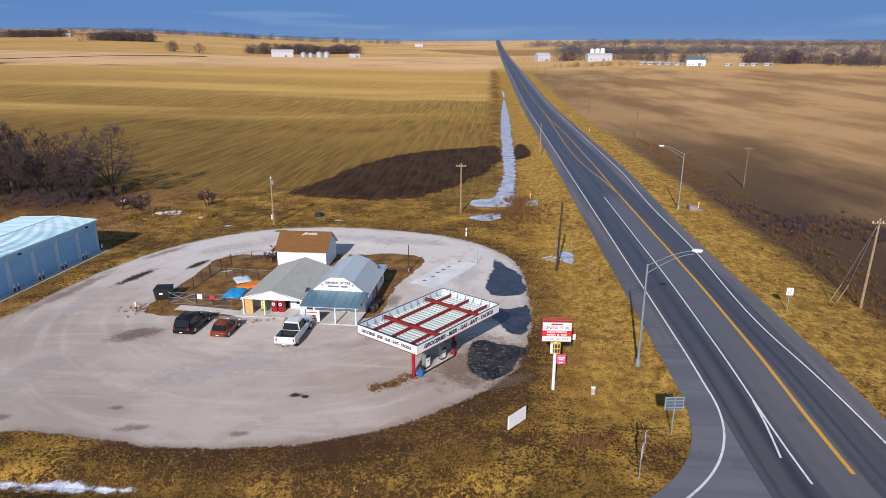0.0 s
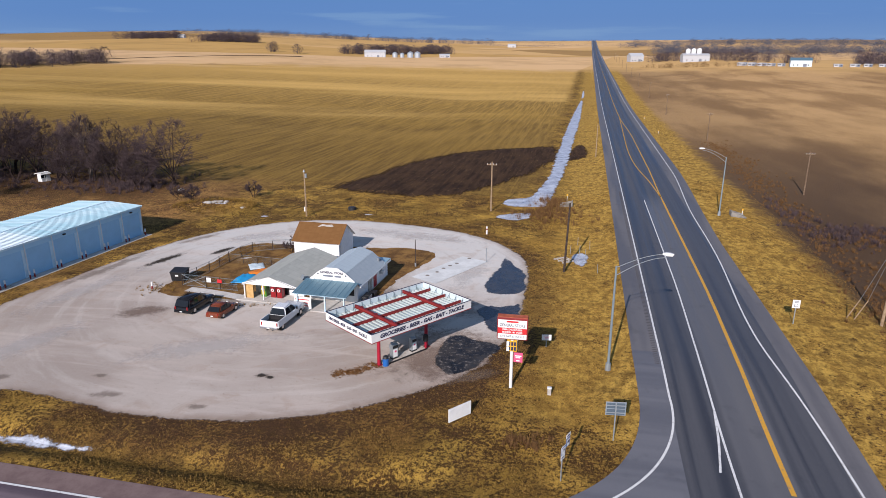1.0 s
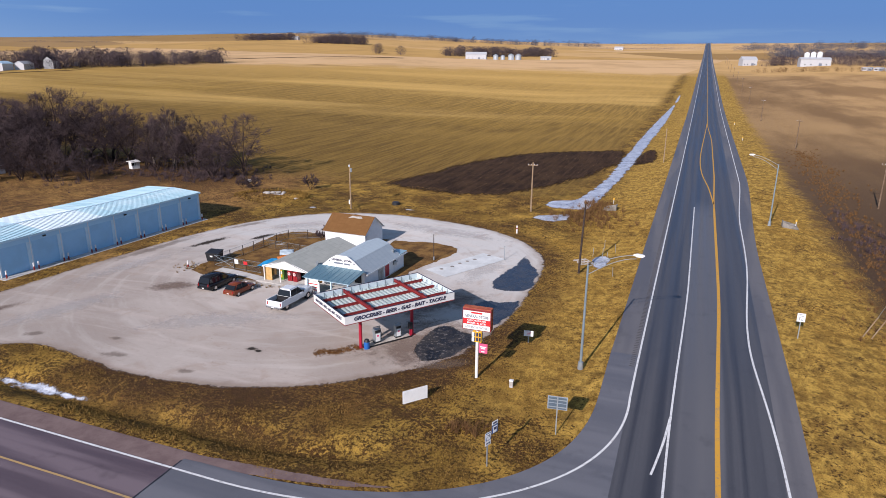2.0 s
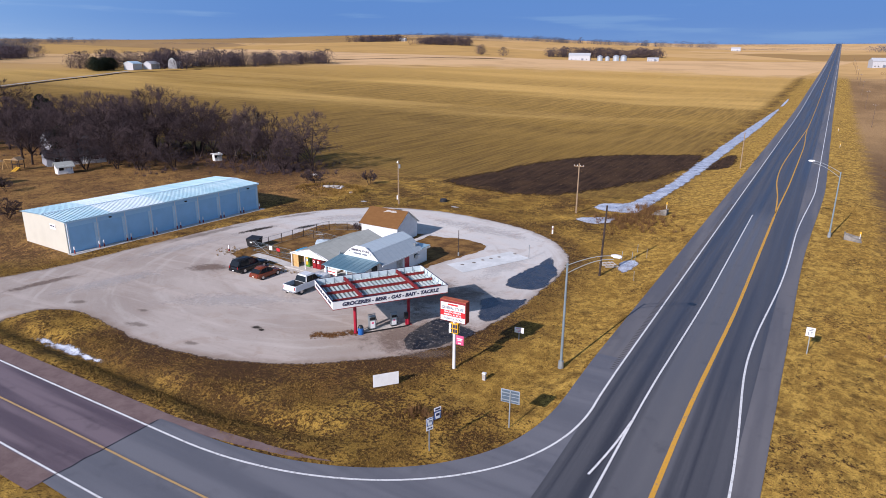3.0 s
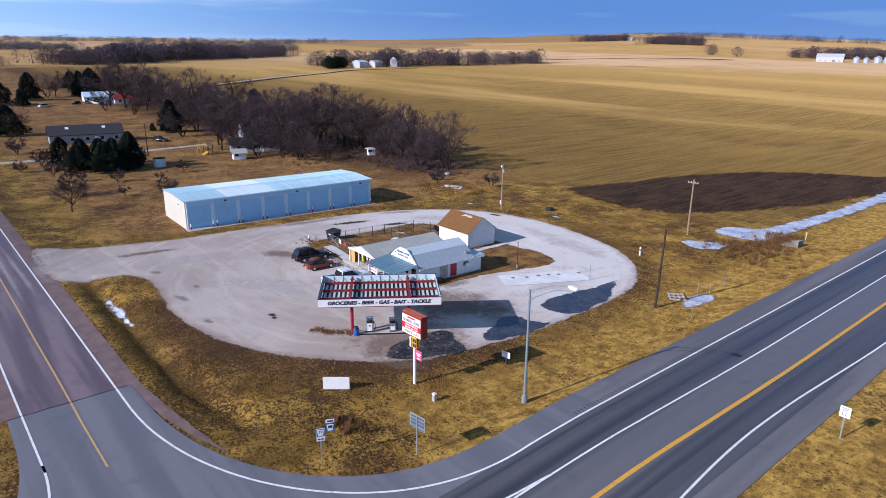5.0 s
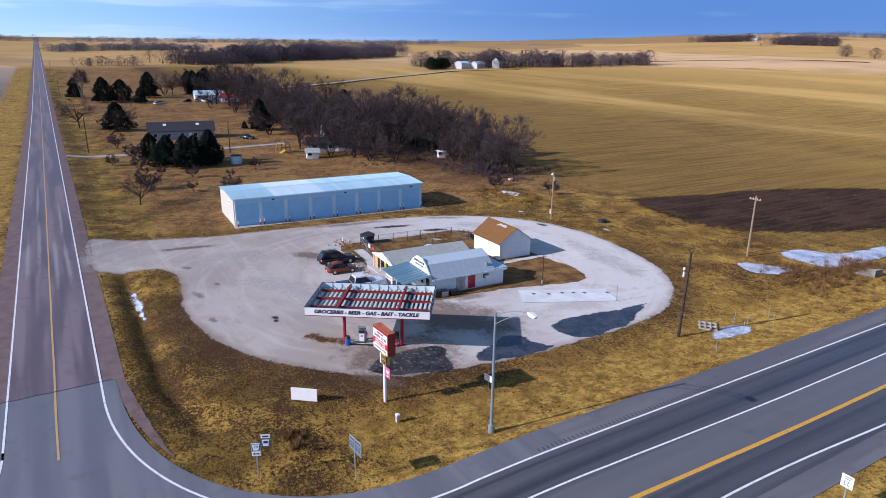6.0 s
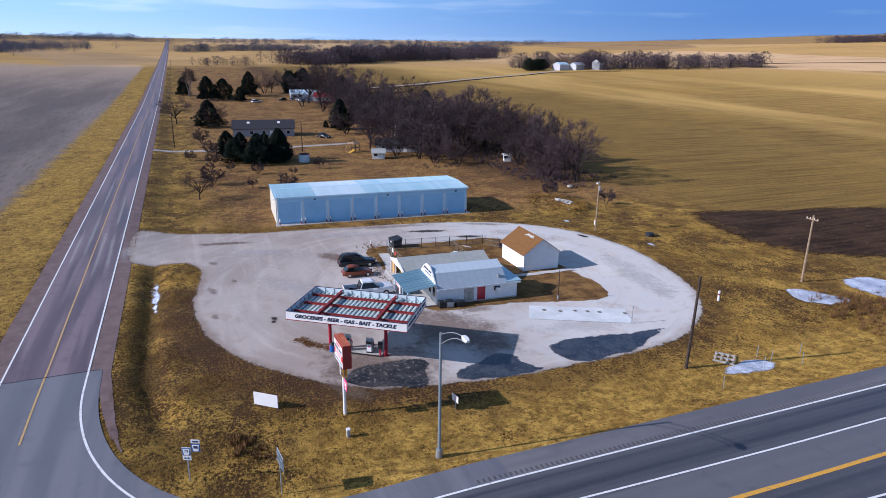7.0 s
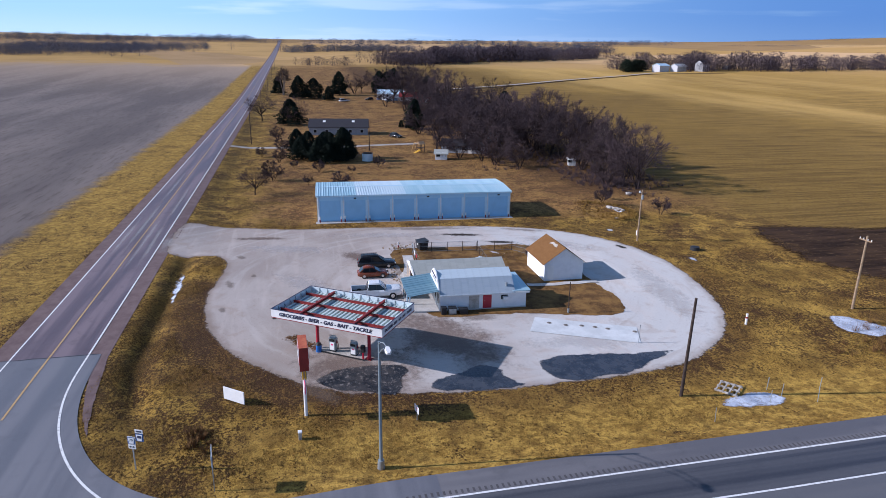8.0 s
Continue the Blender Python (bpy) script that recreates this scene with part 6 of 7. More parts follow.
fence("yard_fence", [(-37.0, 69.0), (-36.5, 74), (-36.3, 78.6), (-35.5, 83.9), (-31.0, 87.6)], 1.5, "chain-link yard fence on thin steel posts")
fence("inner_fence", [(-36.2, 78.5), (-31.8, 78.2), (-27.4, 77.8)], 1.25, "low wire fence across the yard", (0.98,))
g = fence("yard_gate", [(-37.0, 68.6), (-33.6, 68.4), (-31.6, 68.3), (-29.2, 68.2)], 1.55, "chain-link gate with diagonal braces and notices")
bm = B()
cyl(bm, (-37, 68.6, 0.2), (-33.6, 68.4, 1.55), 0.03, n=5)
cyl(bm, (-33.6, 68.4, 0.2), (-37, 68.6, 1.55), 0.03, n=5)
part("brace", bm, "galv", g)
part("notice", box(B(), -33.4, -32.8, 68.26, 68.29, 0.9, 1.5), "white", g, "white notice")
part("notice", box(B(), -31.9, -31.3, 68.2, 68.23, 0.95, 1.4), "sign_red", g, "red notice")


def dumpster(m):
    ob = thing("dumpster", m, "black lidded waste container by the fence", "dumpster")
    bm = B()
    loft(bm, [[(-0.85, -0.6, 0.12), (0.85, -0.6, 0.12), (0.85, 0.6, 0.12), (-0.85, 0.6, 0.12)], [(-0.95, -0.75, 1.25), (0.95, -0.75, 1.25), (0.95, 0.75, 1.45), (-0.95, 0.75, 1.45)]])
    part("bin", bm, "black", ob)
    part("lid", box(B(), -1.0, 1.0, -0.8, 0.82, 0.0, 0.06, 0.02, pose(0, 0, 1.36, 7.6, 0, 0)), "black", ob)
    for x in (-0.7, 0.7):
        for y in (-0.45, 0.45):
            part("caster", cyl(B(), (x - 0.04, y, 0.07), (x + 0.04, y, 0.07), 0.07, n=8), "tyre", ob)
    part("placard", box(B(), -0.3, 0.1, -0.72, -0.7, 0.75, 0.95), "white", ob)
    return ob


dumpster(on_land(-38.5, 70.4, 8, 0.06))


def crumpled(name, x, y, w, d, h, material, label, seed):
    """A heap under a loose tarp."""
    bm = B()
    bmesh.ops.create_grid(bm, x_segments=26, y_segments=20, size=0.5)
    for v in bm.verts:
        u, t = v.co.x * 2, v.co.y * 2
        dome = max(0.0, 1 - (abs(u) ** 3 + abs(t) ** 3)) ** 0.6
        v.co = Vector((u * w / 2, t * d / 2, h * dome * (0.7 + 0.5 * noise.noise((u * 2 + seed, t * 2, seed)) + 0.5 * abs(noise.noise((u * 5 + seed, t * 3, seed + 1)))) + 0.03))
        v.co.x += noise.noise((u * 3, t * 3, seed + 3)) * 0.15
    ob = mesh_object(name, bm, material)
    ob.matrix_basis = on_land(x, y, seed * 40, 0.06)
    for p in ob.data.polygons:
        p.use_smooth = True
    ob.modifiers.new("thick", "SOLIDIFY").thickness = 0.03
    return tagged(ob, label, "tarp")


crumpled("tarp", -29.6, 75.6, 3.6, 2.0, 0.34, "tarp_orange", "crumpled orange tarp over a heap in the yard", 1.0)
crumpled("tarp", -30.6, 72.6, 3.4, 2.4, 0.32, "tarp_blue", "bright blue tarp over a heap in the yard", 2.3)
crumpled("tarp", -31.6, 77.6, 2.6, 2.0, 0.2, "panel", "pale plastic sheet in the yard", 3.1)
"""clutter by the east wall"""
for nm, x, y, w, d, h, mt, lb in (("ice_chest", -12.7, 68.9, 0.9, 0.7, 0.8, "galv", "grey metal ice chest by the store wall"), ("trash_can", -12.75, 67.9, 0.6, 0.6, 0.85, "black", "dark bin by the store corner"), ("storage_bin", -12.5, 70.2, 1.0, 0.7, 0.65, "black", "dark green storage bin by the store wall")):
    ob = thing(nm, on_land(x, y, -2.5, 0.06), lb, "bin")
    part("body", box(B(), -d / 2, d / 2, -w / 2, w / 2, 0, h * 0.88, 0.04), mt, ob)
    part("lid", box(B(), -d / 2 - 0.03, d / 2 + 0.03, -w / 2 - 0.03, w / 2 + 0.03, h * 0.88, h, 0.03), "black" if mt == "galv" else mt, ob)


# ---- trees ----
def tube(V, F, a, b, ra, rb, n):
    d = (b - a)
    if d.length < 1e-5:
        return
    d.normalize()
    s = d.orthogonal().normalized()
    t = d.cross(s)
    base = len(V)
    for p, r in ((a, ra), (b, rb)):
        for i in range(n):
            w = 2 * math.pi * i / n
            V.append(p + (s * math.cos(w) + t * math.sin(w)) * r)
    for i in range(n):
        F.append((base + i, base + (i + 1) % n, base + n + (i + 1) % n, base + n + i))


def from_lists(name, V, F, material):
    me = bpy.data.meshes.new(name)
    me.from_pydata([tuple(v) for v in V], [], F)
    me.materials.append(M[material])
    return me


def bare_tree(seed, h, bark="bark", stems=1, crown=1.0, limbs=8, low=-0.15, fork=0.2):
    """A leafless broadleaf tree: limbs arch from the fork to a rounded crown, and twigs fan out of them. Trunk and limbs are one part, the fine twigs another."""
    rng = random.Random(seed)
    V, F, TV, TF = [], [], [], []
    mid = Vector((0, 0, h * 0.56))
    rx, rz = h * crown / 2, h * 0.44

    def shell(a, v, f):
        c = math.sqrt(max(0.0, 1 - v * v))
        return mid + Vector((math.cos(a) * c * rx, math.sin(a) * c * rx, v * rz)) * f

    def bough(out, a, b, lift, ra, rb, segs, n):
        """A bent branch; gives back its points."""
        c = a.lerp(b, 0.45) + Vector((rng.uniform(-1, 1), rng.uniform(-1, 1), 0)) * (b - a).length * 0.12 + Vector((0, 0, lift))
        pts = [a * (1 - t) ** 2 + c * 2 * t * (1 - t) + b * t * t for t in (i / segs for i in range(segs + 1))]
        for i in range(segs):
            tube(*out, pts[i], pts[i + 1], ra + (rb - ra) * i / segs, ra + (rb - ra) * (i + 1) / segs, n)
        return pts

    for st in range(stems):
        turn = 2 * math.pi * st / stems + rng.random()
        foot = Vector((math.cos(turn), math.sin(turn), 0)) * (0.02 * h if stems > 1 else 0)
        top = Vector((math.cos(turn), math.sin(turn), 0)) * (0.07 * h if stems > 1 else 0.02 * h) + Vector((0, 0, h * fork * rng.uniform(0.8, 1.3)))
        r = h * (0.024 if stems == 1 else 0.017)
        bough((V, F), foot - Vector((0, 0, 0.3)), top, 0, r, r * 0.8, 3, 7)
        n = max(3, limbs // stems)
        for i in range(n):
            a = turn + (2.4 * i if stems == 1 else rng.uniform(-1.2, 1.2)) + rng.uniform(-0.3, 0.3)
            v = low + (0.97 - low) * (i + rng.random()) / n
            limb = bough((V, F), top - Vector((0, 0, rng.uniform(0, 0.06) * h)), shell(a, v, rng.uniform(0.7, 0.95)), 0.07 * h * (1 - v), r * rng.uniform(0.45, 0.65), 0.035, 6, 5)
            for _ in range(10):
                q = limb[rng.randint(2, 6)]
                d = q - mid
                a2 = math.atan2(d.y, d.x) + rng.gauss(0, 0.55)
                v2 = min(0.98, max(low - 0.15, d.z / rz + rng.gauss(0.12, 0.3)))
                arm = bough((V, F), q, shell(a2, v2, rng.uniform(0.72, 1.03)), 0.03 * h, 0.045, 0.02, 3, 3)
                for _ in range(9):
                    p = arm[rng.randint(1, 3)].lerp(arm[rng.randint(1, 3)], rng.random())
                    out = ((p - mid).normalized() + Vector((rng.gauss(0, 0.6), rng.gauss(0, 0.6), 0.45 + rng.gauss(0, 0.4)))).normalized()
                    e = p + out * h * rng.uniform(0.04, 0.1)
                    tube(TV, TF, p, e, 0.02, 0.012, 3)
                    for _ in range(8):
                        o2 = (out + Vector((rng.gauss(0, 0.5), rng.gauss(0, 0.5), rng.gauss(0.15, 0.4)))).normalized()
                        b = p.lerp(e, rng.uniform(0.2, 1))
                        tube(TV, TF, b, b + o2 * h * rng.uniform(0.025, 0.06), 0.013, 0.007, 3)
    return from_lists("trunk", V, F, bark), from_lists("crown", TV, TF, "twig")


def plant(meshes, m, label, group, name="bare_tree", cat="tree"):
    ob = thing(name, m, label, cat, group)
    for me, nm in zip(meshes, ("trunk", "crown")):
        o = new(nm, me)
        o.parent = ob
    return ob


TREES = [bare_tree(1, 15, crown=1.0), bare_tree(2, 15, crown=1.2, limbs=9, low=-0.3), bare_tree(3, 15, "palebark", 3, 0.5, 9, 0.1, 0.35), bare_tree(4, 15, "bark", 2, 1.0, 10, -0.2, 0.14), bare_tree(5, 15, "bark", 3, 1.05, 12, -0.35, 0.1)]
SMALL = [bare_tree(11, 4.5, "bark", 3, 1.1, 9, -0.3, 0.08), bare_tree(12, 3.6, "bark", 2, 1.0, 6, -0.2, 0.15)]
rng = random.Random(77)
GROVE_EDGE = [(-78.9, 129.2, 3, 15), (-98.7, 137.4, 4, 13.5), (-106.5, 136.4, 2, 15), (-111.7, 134.1, 2, 13), (-103, 132, 2, 11), (-117.1, 135.1, 3, 13.5), (-84, 124, 4, 8), (-115, 106, 4, 8), (-109, 111, 4, 7.5), (-95, 132, 3, 12), (-104, 127, 4, 9), (-90, 136, 0, 12), (-86.6, 43.5, 1, 6)]
GROVE_MIDDLE = [(-124.9, 133.3, 1, 15.5), (-138, 127, 0, 19), (-146, 117, 1, 18), (-150.3, 104, 4, 13.5), (-157.4, 100, 0, 12.5), (-158, 134, 1, 15), (-122.5, 104.5, 4, 8.5), (-127, 99, 4, 8), (-132, 96, 3, 8.5), (-121, 109, 3, 10), (-137, 104.5, 3, 10)]
GROVE_BACK = [(-238.8, 122.3, 0, 21), (-184.4, 97.9, 4, 11), (-219, 54, 4, 11), (-235.5, 39.7, 1, 11.5), (-192, 123, 1, 13), (-206, 131, 0, 14), (-228, 133, 4, 14), (-250, 136, 3, 15), (-256, 118, 1, 14), (-162, 128, 1, 15), (-186, 131, 3, 15), (-218, 126, 1, 14), (-236, 112, 1, 13), (-199, 108, 4, 11)]
FAR_YARDS = [(-265, 150, 1, 18), (-310, 114, 0, 22), (-313, 125, 3, 20), (-323, 110, 1, 21), (-369, 133, 1, 24), (-358, 126, 3, 19), (-448, 123, 1, 13), (-389.5, 93.6, 4, 13), (-396, 99, 1, 12), (-379, 48, 2, 17), (-282, 126, 0, 16), (-262, 128, 3, 15), (-290, 118, 1, 16), (-300, 128, 3, 17), (-296, 141, 4, 18), (-342, 140, 0, 18), (-331, 126, 4, 16), (-275, 108, 4, 12), (-300, 102, 3, 13), (-418, 110, 0, 14), (-430, 135, 3, 15)]
GROVE_FILL = [(-88, 131, 4, 9), (-93, 127, 3, 10), (-100, 130, 1, 10), (-114, 128, 0, 12), (-128, 121, 4, 15), (-131, 136, 1, 17), (-147, 133, 0, 17), (-171, 132, 0, 16), (-202, 120, 1, 14), (-226, 120, 4, 14), (-244, 128, 0, 15), (-109, 129, 4, 11), (-120, 128, 3, 14), (-135, 122, 1, 15), (-143, 127, 4, 16), (-155, 128, 3, 16), (-163, 130, 0, 16), (-176, 124, 3, 14), (-184, 119, 1, 14), (-150, 120, 1, 15), (-129, 114, 0, 11), (-171, 113, 4, 12), (-208, 112, 1, 12), (-131, 108, 1, 13), (-146.5, 96.5, 0, 12), (-136, 114, 4, 15), (-153, 112, 0, 15), (-126, 127, 1, 16), (-140, 133, 0, 18), (-180, 108, 1, 13), (-190, 114, 0, 14), (-196, 128, 4, 15), (-212, 120, 3, 14), (-222, 110, 4, 12)]
for i, (x, y, k, h) in enumerate(GROVE_EDGE + GROVE_MIDDLE + GROVE_BACK + FAR_YARDS + GROVE_FILL):
    m = on_land(x, y, rng.uniform(0, 360)) @ Matrix.Scale(h / 15, 4)
    plant(TREES[k], m, ("tall leafless tree with a wide rounded crown", "leafless broadleaf tree with spreading limbs", "thin pale-trunked leafless tree", "twin-stemmed leafless broadleaf tree", "leafless tree with many low stems")[k], "bare trees")
for i, (x, y) in enumerate([(-146, 48.7), (-118, 52), (-112, 58), (-108, 66), (-102, 47), (-95, 55), (-128, 48), (-160, 52), (-172, 47), (-115, 74), (-90, 62), (-70, 117), (-64, 113), (-55, 121), (-138, 43)]):
    plant(SMALL[i % 2], on_land(x, y, i * 70) @ Matrix.Scale(rng.uniform(0.6, 1.1), 4), "small leafless shrub in the brown grass", "small shrubs", "bare_shrub", "shrub")


plant(SMALL[1], on_land(-30.2, 85.6, 30, 0.06) @ Matrix.Scale(0.75, 4), "thin leafless sapling in the fenced yard", "small shrubs", "bare_shrub", "shrub")


def conifer(seed, h, r):
    rng = random.Random(seed)
    V, F, TV, TF = [], [], [], []
    tube(V, F, Vector((0, 0, -0.2)), Vector((0, 0, h * 0.95)), h * 0.022, 0.02, 6)
    for i in range(3000):
        u = rng.random() ** 1.25
        z = h * (0.06 + 0.94 * u)
        rr = r * (1 - u ** 2.0) ** 0.75 * (0.35 + 0.65 * rng.random() ** 0.5)
        a = rng.uniform(0, 2 * math.pi)
        rr *= 1 + 0.75 * noise.noise((math.cos(a) * 1.6, math.sin(a) * 1.6, u * 5 + seed))
        p = Vector((math.cos(a) * rr, math.sin(a) * rr, z))
        out = Vector((math.cos(a), math.sin(a), rng.uniform(-0.35, 0.3))).normalized()
        side = Vector((-math.sin(a), math.cos(a), rng.uniform(-0.4, 0.4))).normalized()
        s = h * 0.04 * rng.uniform(0.6, 1.5)
        b = len(TV)
        TV += [p - side * s * 0.55, p + side * s * 0.55, p + out * s * 1.3, p + Vector((0, 0, s * 0.6))]
        TF += [(b, b + 1, b + 2), (b, b + 2, b + 3), (b + 1, b + 3, b + 2)]
    return from_lists("trunk", V, F, "bark"), from_lists("crown", TV, TF, "needle")


CONIFERS = [conifer(21, 9.5, 3.3), conifer(22, 8.6, 3.8), conifer(23, 10.5, 3.3)]
for i, (x, y, s) in enumerate([(-136.8, 56.1, 0.88), (-126.5, 59.4, 0.98), (-128.2, 65.5, 1.0), (-144.6, 53.1, 0.85), (-131, 54.3, 0.88), (-133, 66.5, 0.9), (-130, 62, 0.92), (-139, 61, 0.9), (-387, 44.7, 1.05), (-355, 57, 1.4), (-354, 66, 1.4), (-377, 83, 1.4), (-343, 74.2, 0.85), (-392, 115.6, 1.6), (-386, 110, 1.4), (-399, 121, 1.4), (-219.4, 51.4, 1.2), (-199.8, 99.2, 1.1), (-207.3, 95.1, 0.3), (-221, 143, 1.35), (-230, 146, 1.2), (-214, 138, 1.1), (-448, 118, 1.3), (-440, 128, 1.3), (-334, 132, 1.5), (-160, 113, 0.95)]):
    plant(CONIFERS[i % 3], on_land(x, y, i * 47) @ Matrix.Scale(s * (0.88 if x > -150 else 1.0), 4), "dark green evergreen tree with branches to the ground", "evergreens", "evergreen_tree")


# ---- houses behind the shed ----
def house(name, m, w, d, h, r, wall, roof, label, skylights=0):
    """A gabled house: ridge along x."""
    ob = thing(name, m, label, "house")
    part("wall", box(B(), -w / 2, w / 2, -d / 2, d / 2, -0.5, h), wall, ob)
    part("gable", prism(B(), [(-d / 2, h), (d / 2, h), (0, r - 0.08)], -w / 2, w / 2, "x"), wall, ob)
    for s in (-1, 1):
        bm = B()
        e = (s * (d / 2 + 0.5), h - (r - h) * 0.5 / (d / 2))
        loft(bm, [[(x, 0, r - 0.08), (x, e[0], e[1] - 0.08), (x, e[0], e[1] + 0.06), (x, 0, r + 0.06)] for x in (-w / 2 - 0.4, w / 2 + 0.4)])
        ro = part("roof", bm, roof, ob)
        if s < 0:
            for i in range(skylights):
                x = -w / 4 + w / 2 * i
                part("skylight", box(B(), x - 0.5, x + 0.5, -0.6, 0.6, 0.06, 0.12, 0, Matrix.Translation((0, s * d / 4 * 0.7, (h + r) / 2 + (r - h) * 0.15)) @ Matrix.Rotation(math.atan2(r - h, d / 2), 4, "X")), "white", ro)
    for i in range(max(2, int(w / 4))):
        x = -w / 2 + w * (i + 0.5) / max(2, int(w / 4))
        window_part(ob, x, -d / 2 - 0.01, 0.9, 1.1, 1.1, "-y")
    part("front_door", box(B(), w * 0.1, w * 0.1 + 1, -d / 2 - 0.05, -d / 2, 0, 2.1), "white", ob)
    window_part(ob, w / 2 + 0.01, 0, 1.0, 1.2, 1.1, "+x")
    return ob


house("house", on_land(-190, 69, 90 - 7), 21, 10, 3.0, 5.4, "greywall", "shingle_dark", "low pale house with a dark shingle roof", 2)
house("house", on_land(-140, 104, 70), 14, 7, 2.5, 3.9, "greywall", "shingle_dark", "white house half hidden by the grove")
house("house", on_land(-166, 117, 80), 11, 8, 3.6, 5.6, "greywall", "shingle_dark", "white two-storey house among the trees")
house("house", on_land(-357, 113, 85), 16, 9, 2.8, 5.0, "siding", "bluetrim", "far house with a pale blue roof")
house("house", on_land(-336, 123, 80), 15, 8, 2.8, 5.0, "siding", "rust_red", "far white house with a brown-red roof")
house("garden_shed", on_land(-326, 128, 80), 9, 4, 2.4, 3.2, "rust_red", "rust_red", "far red-brown outbuilding beside the house")
house("garden_shed", on_land(-127, 93.5, 75), 3.4, 2.6, 2.0, 2.8, "white", "shingle_grey", "small white garden shed by the grove")
house("hunting_blind", on_land(-111.5, 127, 75), 1.7, 1.6, 1.9, 2.1, "white", "white", "small white box hut at the edge of the grove")
tank = thing("water_tank", on_land(-127.4, 72.2), "round pale metal tank in the yard", "tank")
part("drum", cyl(B(), (0, 0, 0), (0, 0, 2.1), 1.5, n=20), "panel", tank)
part("rim", cyl(B(), (0, 0, 2.1), (0, 0, 2.2), 1.55, n=20), "darkwood", tank)
play = thing("playset", on_land(-141, 90.2, 20), "wooden playset with a yellow slide", "playset")
for x in (-1, 1):
    for y in (-0.8, 0.8):
        part("post", box(B(), x - 0.07, x + 0.07, y - 0.07, y + 0.07, 0, 2.6), "darkwood", play)
part("platform", box(B(), -1.1, 1.1, -0.9, 0.9, 1.3, 1.42), "darkwood", play)
part("roof", prism(B(), [(-1.2, 2.5), (1.2, 2.5), (0, 3.3)], -1.0, 1.0), "tanwood", play)
for x in (0.2, 0.9):
    part("slide", box(B(), x - 0.25, x + 0.25, -3.2, 0.2, -0.05, 0.05, 0, pose(0, -0.8, 0.75, 24, 0, 0)), "yellow", play)
part("swing_beam", cyl(B(), (-1, 0, 2.5), (-4, 0, 2.5), 0.07, n=6), "ply", play)
part("swing_leg", cyl(B(), (-4, -0.9, 0), (-4, 0, 2.5), 0.06, n=6), "ply", play)
part("swing_leg", cyl(B(), (-4, 0.9, 0), (-4, 0, 2.5), 0.06, n=6), "ply", play)
for i, (x, y, p, l) in enumerate([(-334.5, 82.5, "carwhite", 6.5), (-344, 104, "carblue", 5.0), (-339, 107, "carwhite", 5.2), (-336, 112, "carblue", 5.4), (-342, 98, "carblack", 4.8), (-331, 108, "carblack", 4.8), (-348, 108, "carwhite", 5.2), (-176, 88, "carblack", 4.8)]):
    wagon("parked_car", on_land(x, y, 30 + 40 * i), p, l, 1.9, 1.7, {"carwhite": "white car parked in a yard", "carblue": "blue car parked in a yard", "carblack": "dark car parked beside the house"}[p], "car", False)
for nm, pts, w, lb in (("driveway", [(-157, 33), (-156, 44), (-155, 62), (-158, 82), (-160, 95)], 3.2, "grey gravel driveway to the houses"), ("farm_track", [(-400, 128), (-427, 178), (-453, 225), (-498, 294), (-531, 358), (-560, 415)], 4.5, "pale gravel farm road across the fields")):
    tagged(ribbon(nm, spline(pts, 14, False), w, 0.05, "track", 0.2), lb, "track", kind="structure")
tagged(ribbon("track_ditch", spline([(-389, 126), (-416, 176), (-442, 223), (-487, 292), (-520, 356), (-541, 402), (-527, 472)], 14, False), 6.0, 0.06, "strip", 0.35), "dark weedy ditch beside the farm road", "ditch", kind="structure")


# ---- distance ----
def woods(name, spots, material, label, seed, h=(7, 12), per=46, wide=1.0):
    """A far belt of bare trees: trunks, limbs and many thin slivers of twig, uncounted."""
    rng = random.Random(seed)
    V, F = [], []
    for x, y in spots:
        z = land(x, y)
        hh = rng.uniform(*h) * (1 + 0.45 * noise.noise((x * 0.018, y * 0.018, 2.0)))
        rr = hh * rng.uniform(0.5, 0.8) * wide
        tube(V, F, Vector((x, y, z - 0.5)), Vector((x, y, z + hh * 0.55)), hh * 0.022, hh * 0.012, 3)
        for _ in range(int(per * 4)):
            a, u = rng.uniform(0, 6.28), rng.random() ** 0.8
            q = rr * rng.random() ** 0.4 * max(0.15, math.sin(math.pi * (0.08 + 0.9 * u))) ** 0.6
            p = Vector((x + math.cos(a) * q, y + math.sin(a) * q, z + hh * (0.03 + 0.93 * u) * (1 - 0.12 * (q / rr) ** 2)))
            ln, w = hh * rng.uniform(0.05, 0.11), hh * rng.uniform(0.012, 0.028) * wide
            d = Vector((math.cos(a) * rng.uniform(0, 1), math.sin(a) * rng.uniform(0, 1), rng.uniform(-0.4, 0.8))).normalized() * ln
            s = Vector((-math.sin(a + rng.uniform(-1, 1)), math.cos(a), rng.uniform(-0.4, 0.4))) * w
            b = len(V)
            V += [p - s - d * 0.5, p + s - d * 0.5, p + d]
            F.append((b, b + 1, b + 2))
    return tagged(new(name, from_lists(name, V, F, material)), label, "trees", kind="stuff")


def belt(a, b, n, width, seed):
    rng = random.Random(seed)
    a, b = Vector(a), Vector(b)
    side = Vector((-(b - a).y, (b - a).x)).normalized()
    return [tuple(a.lerp(b, rng.random()) + side * rng.gauss(0, width / 2)) for _ in range(n)]


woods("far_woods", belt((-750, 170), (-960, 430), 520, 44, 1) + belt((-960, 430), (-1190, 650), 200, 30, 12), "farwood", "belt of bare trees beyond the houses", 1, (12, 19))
woods("far_woods", belt((-1330, 380), (-1450, 800), 300, 60, 28), "hazewood", "far dark wood beyond the belt", 28, (12, 20), 34, 1.4)
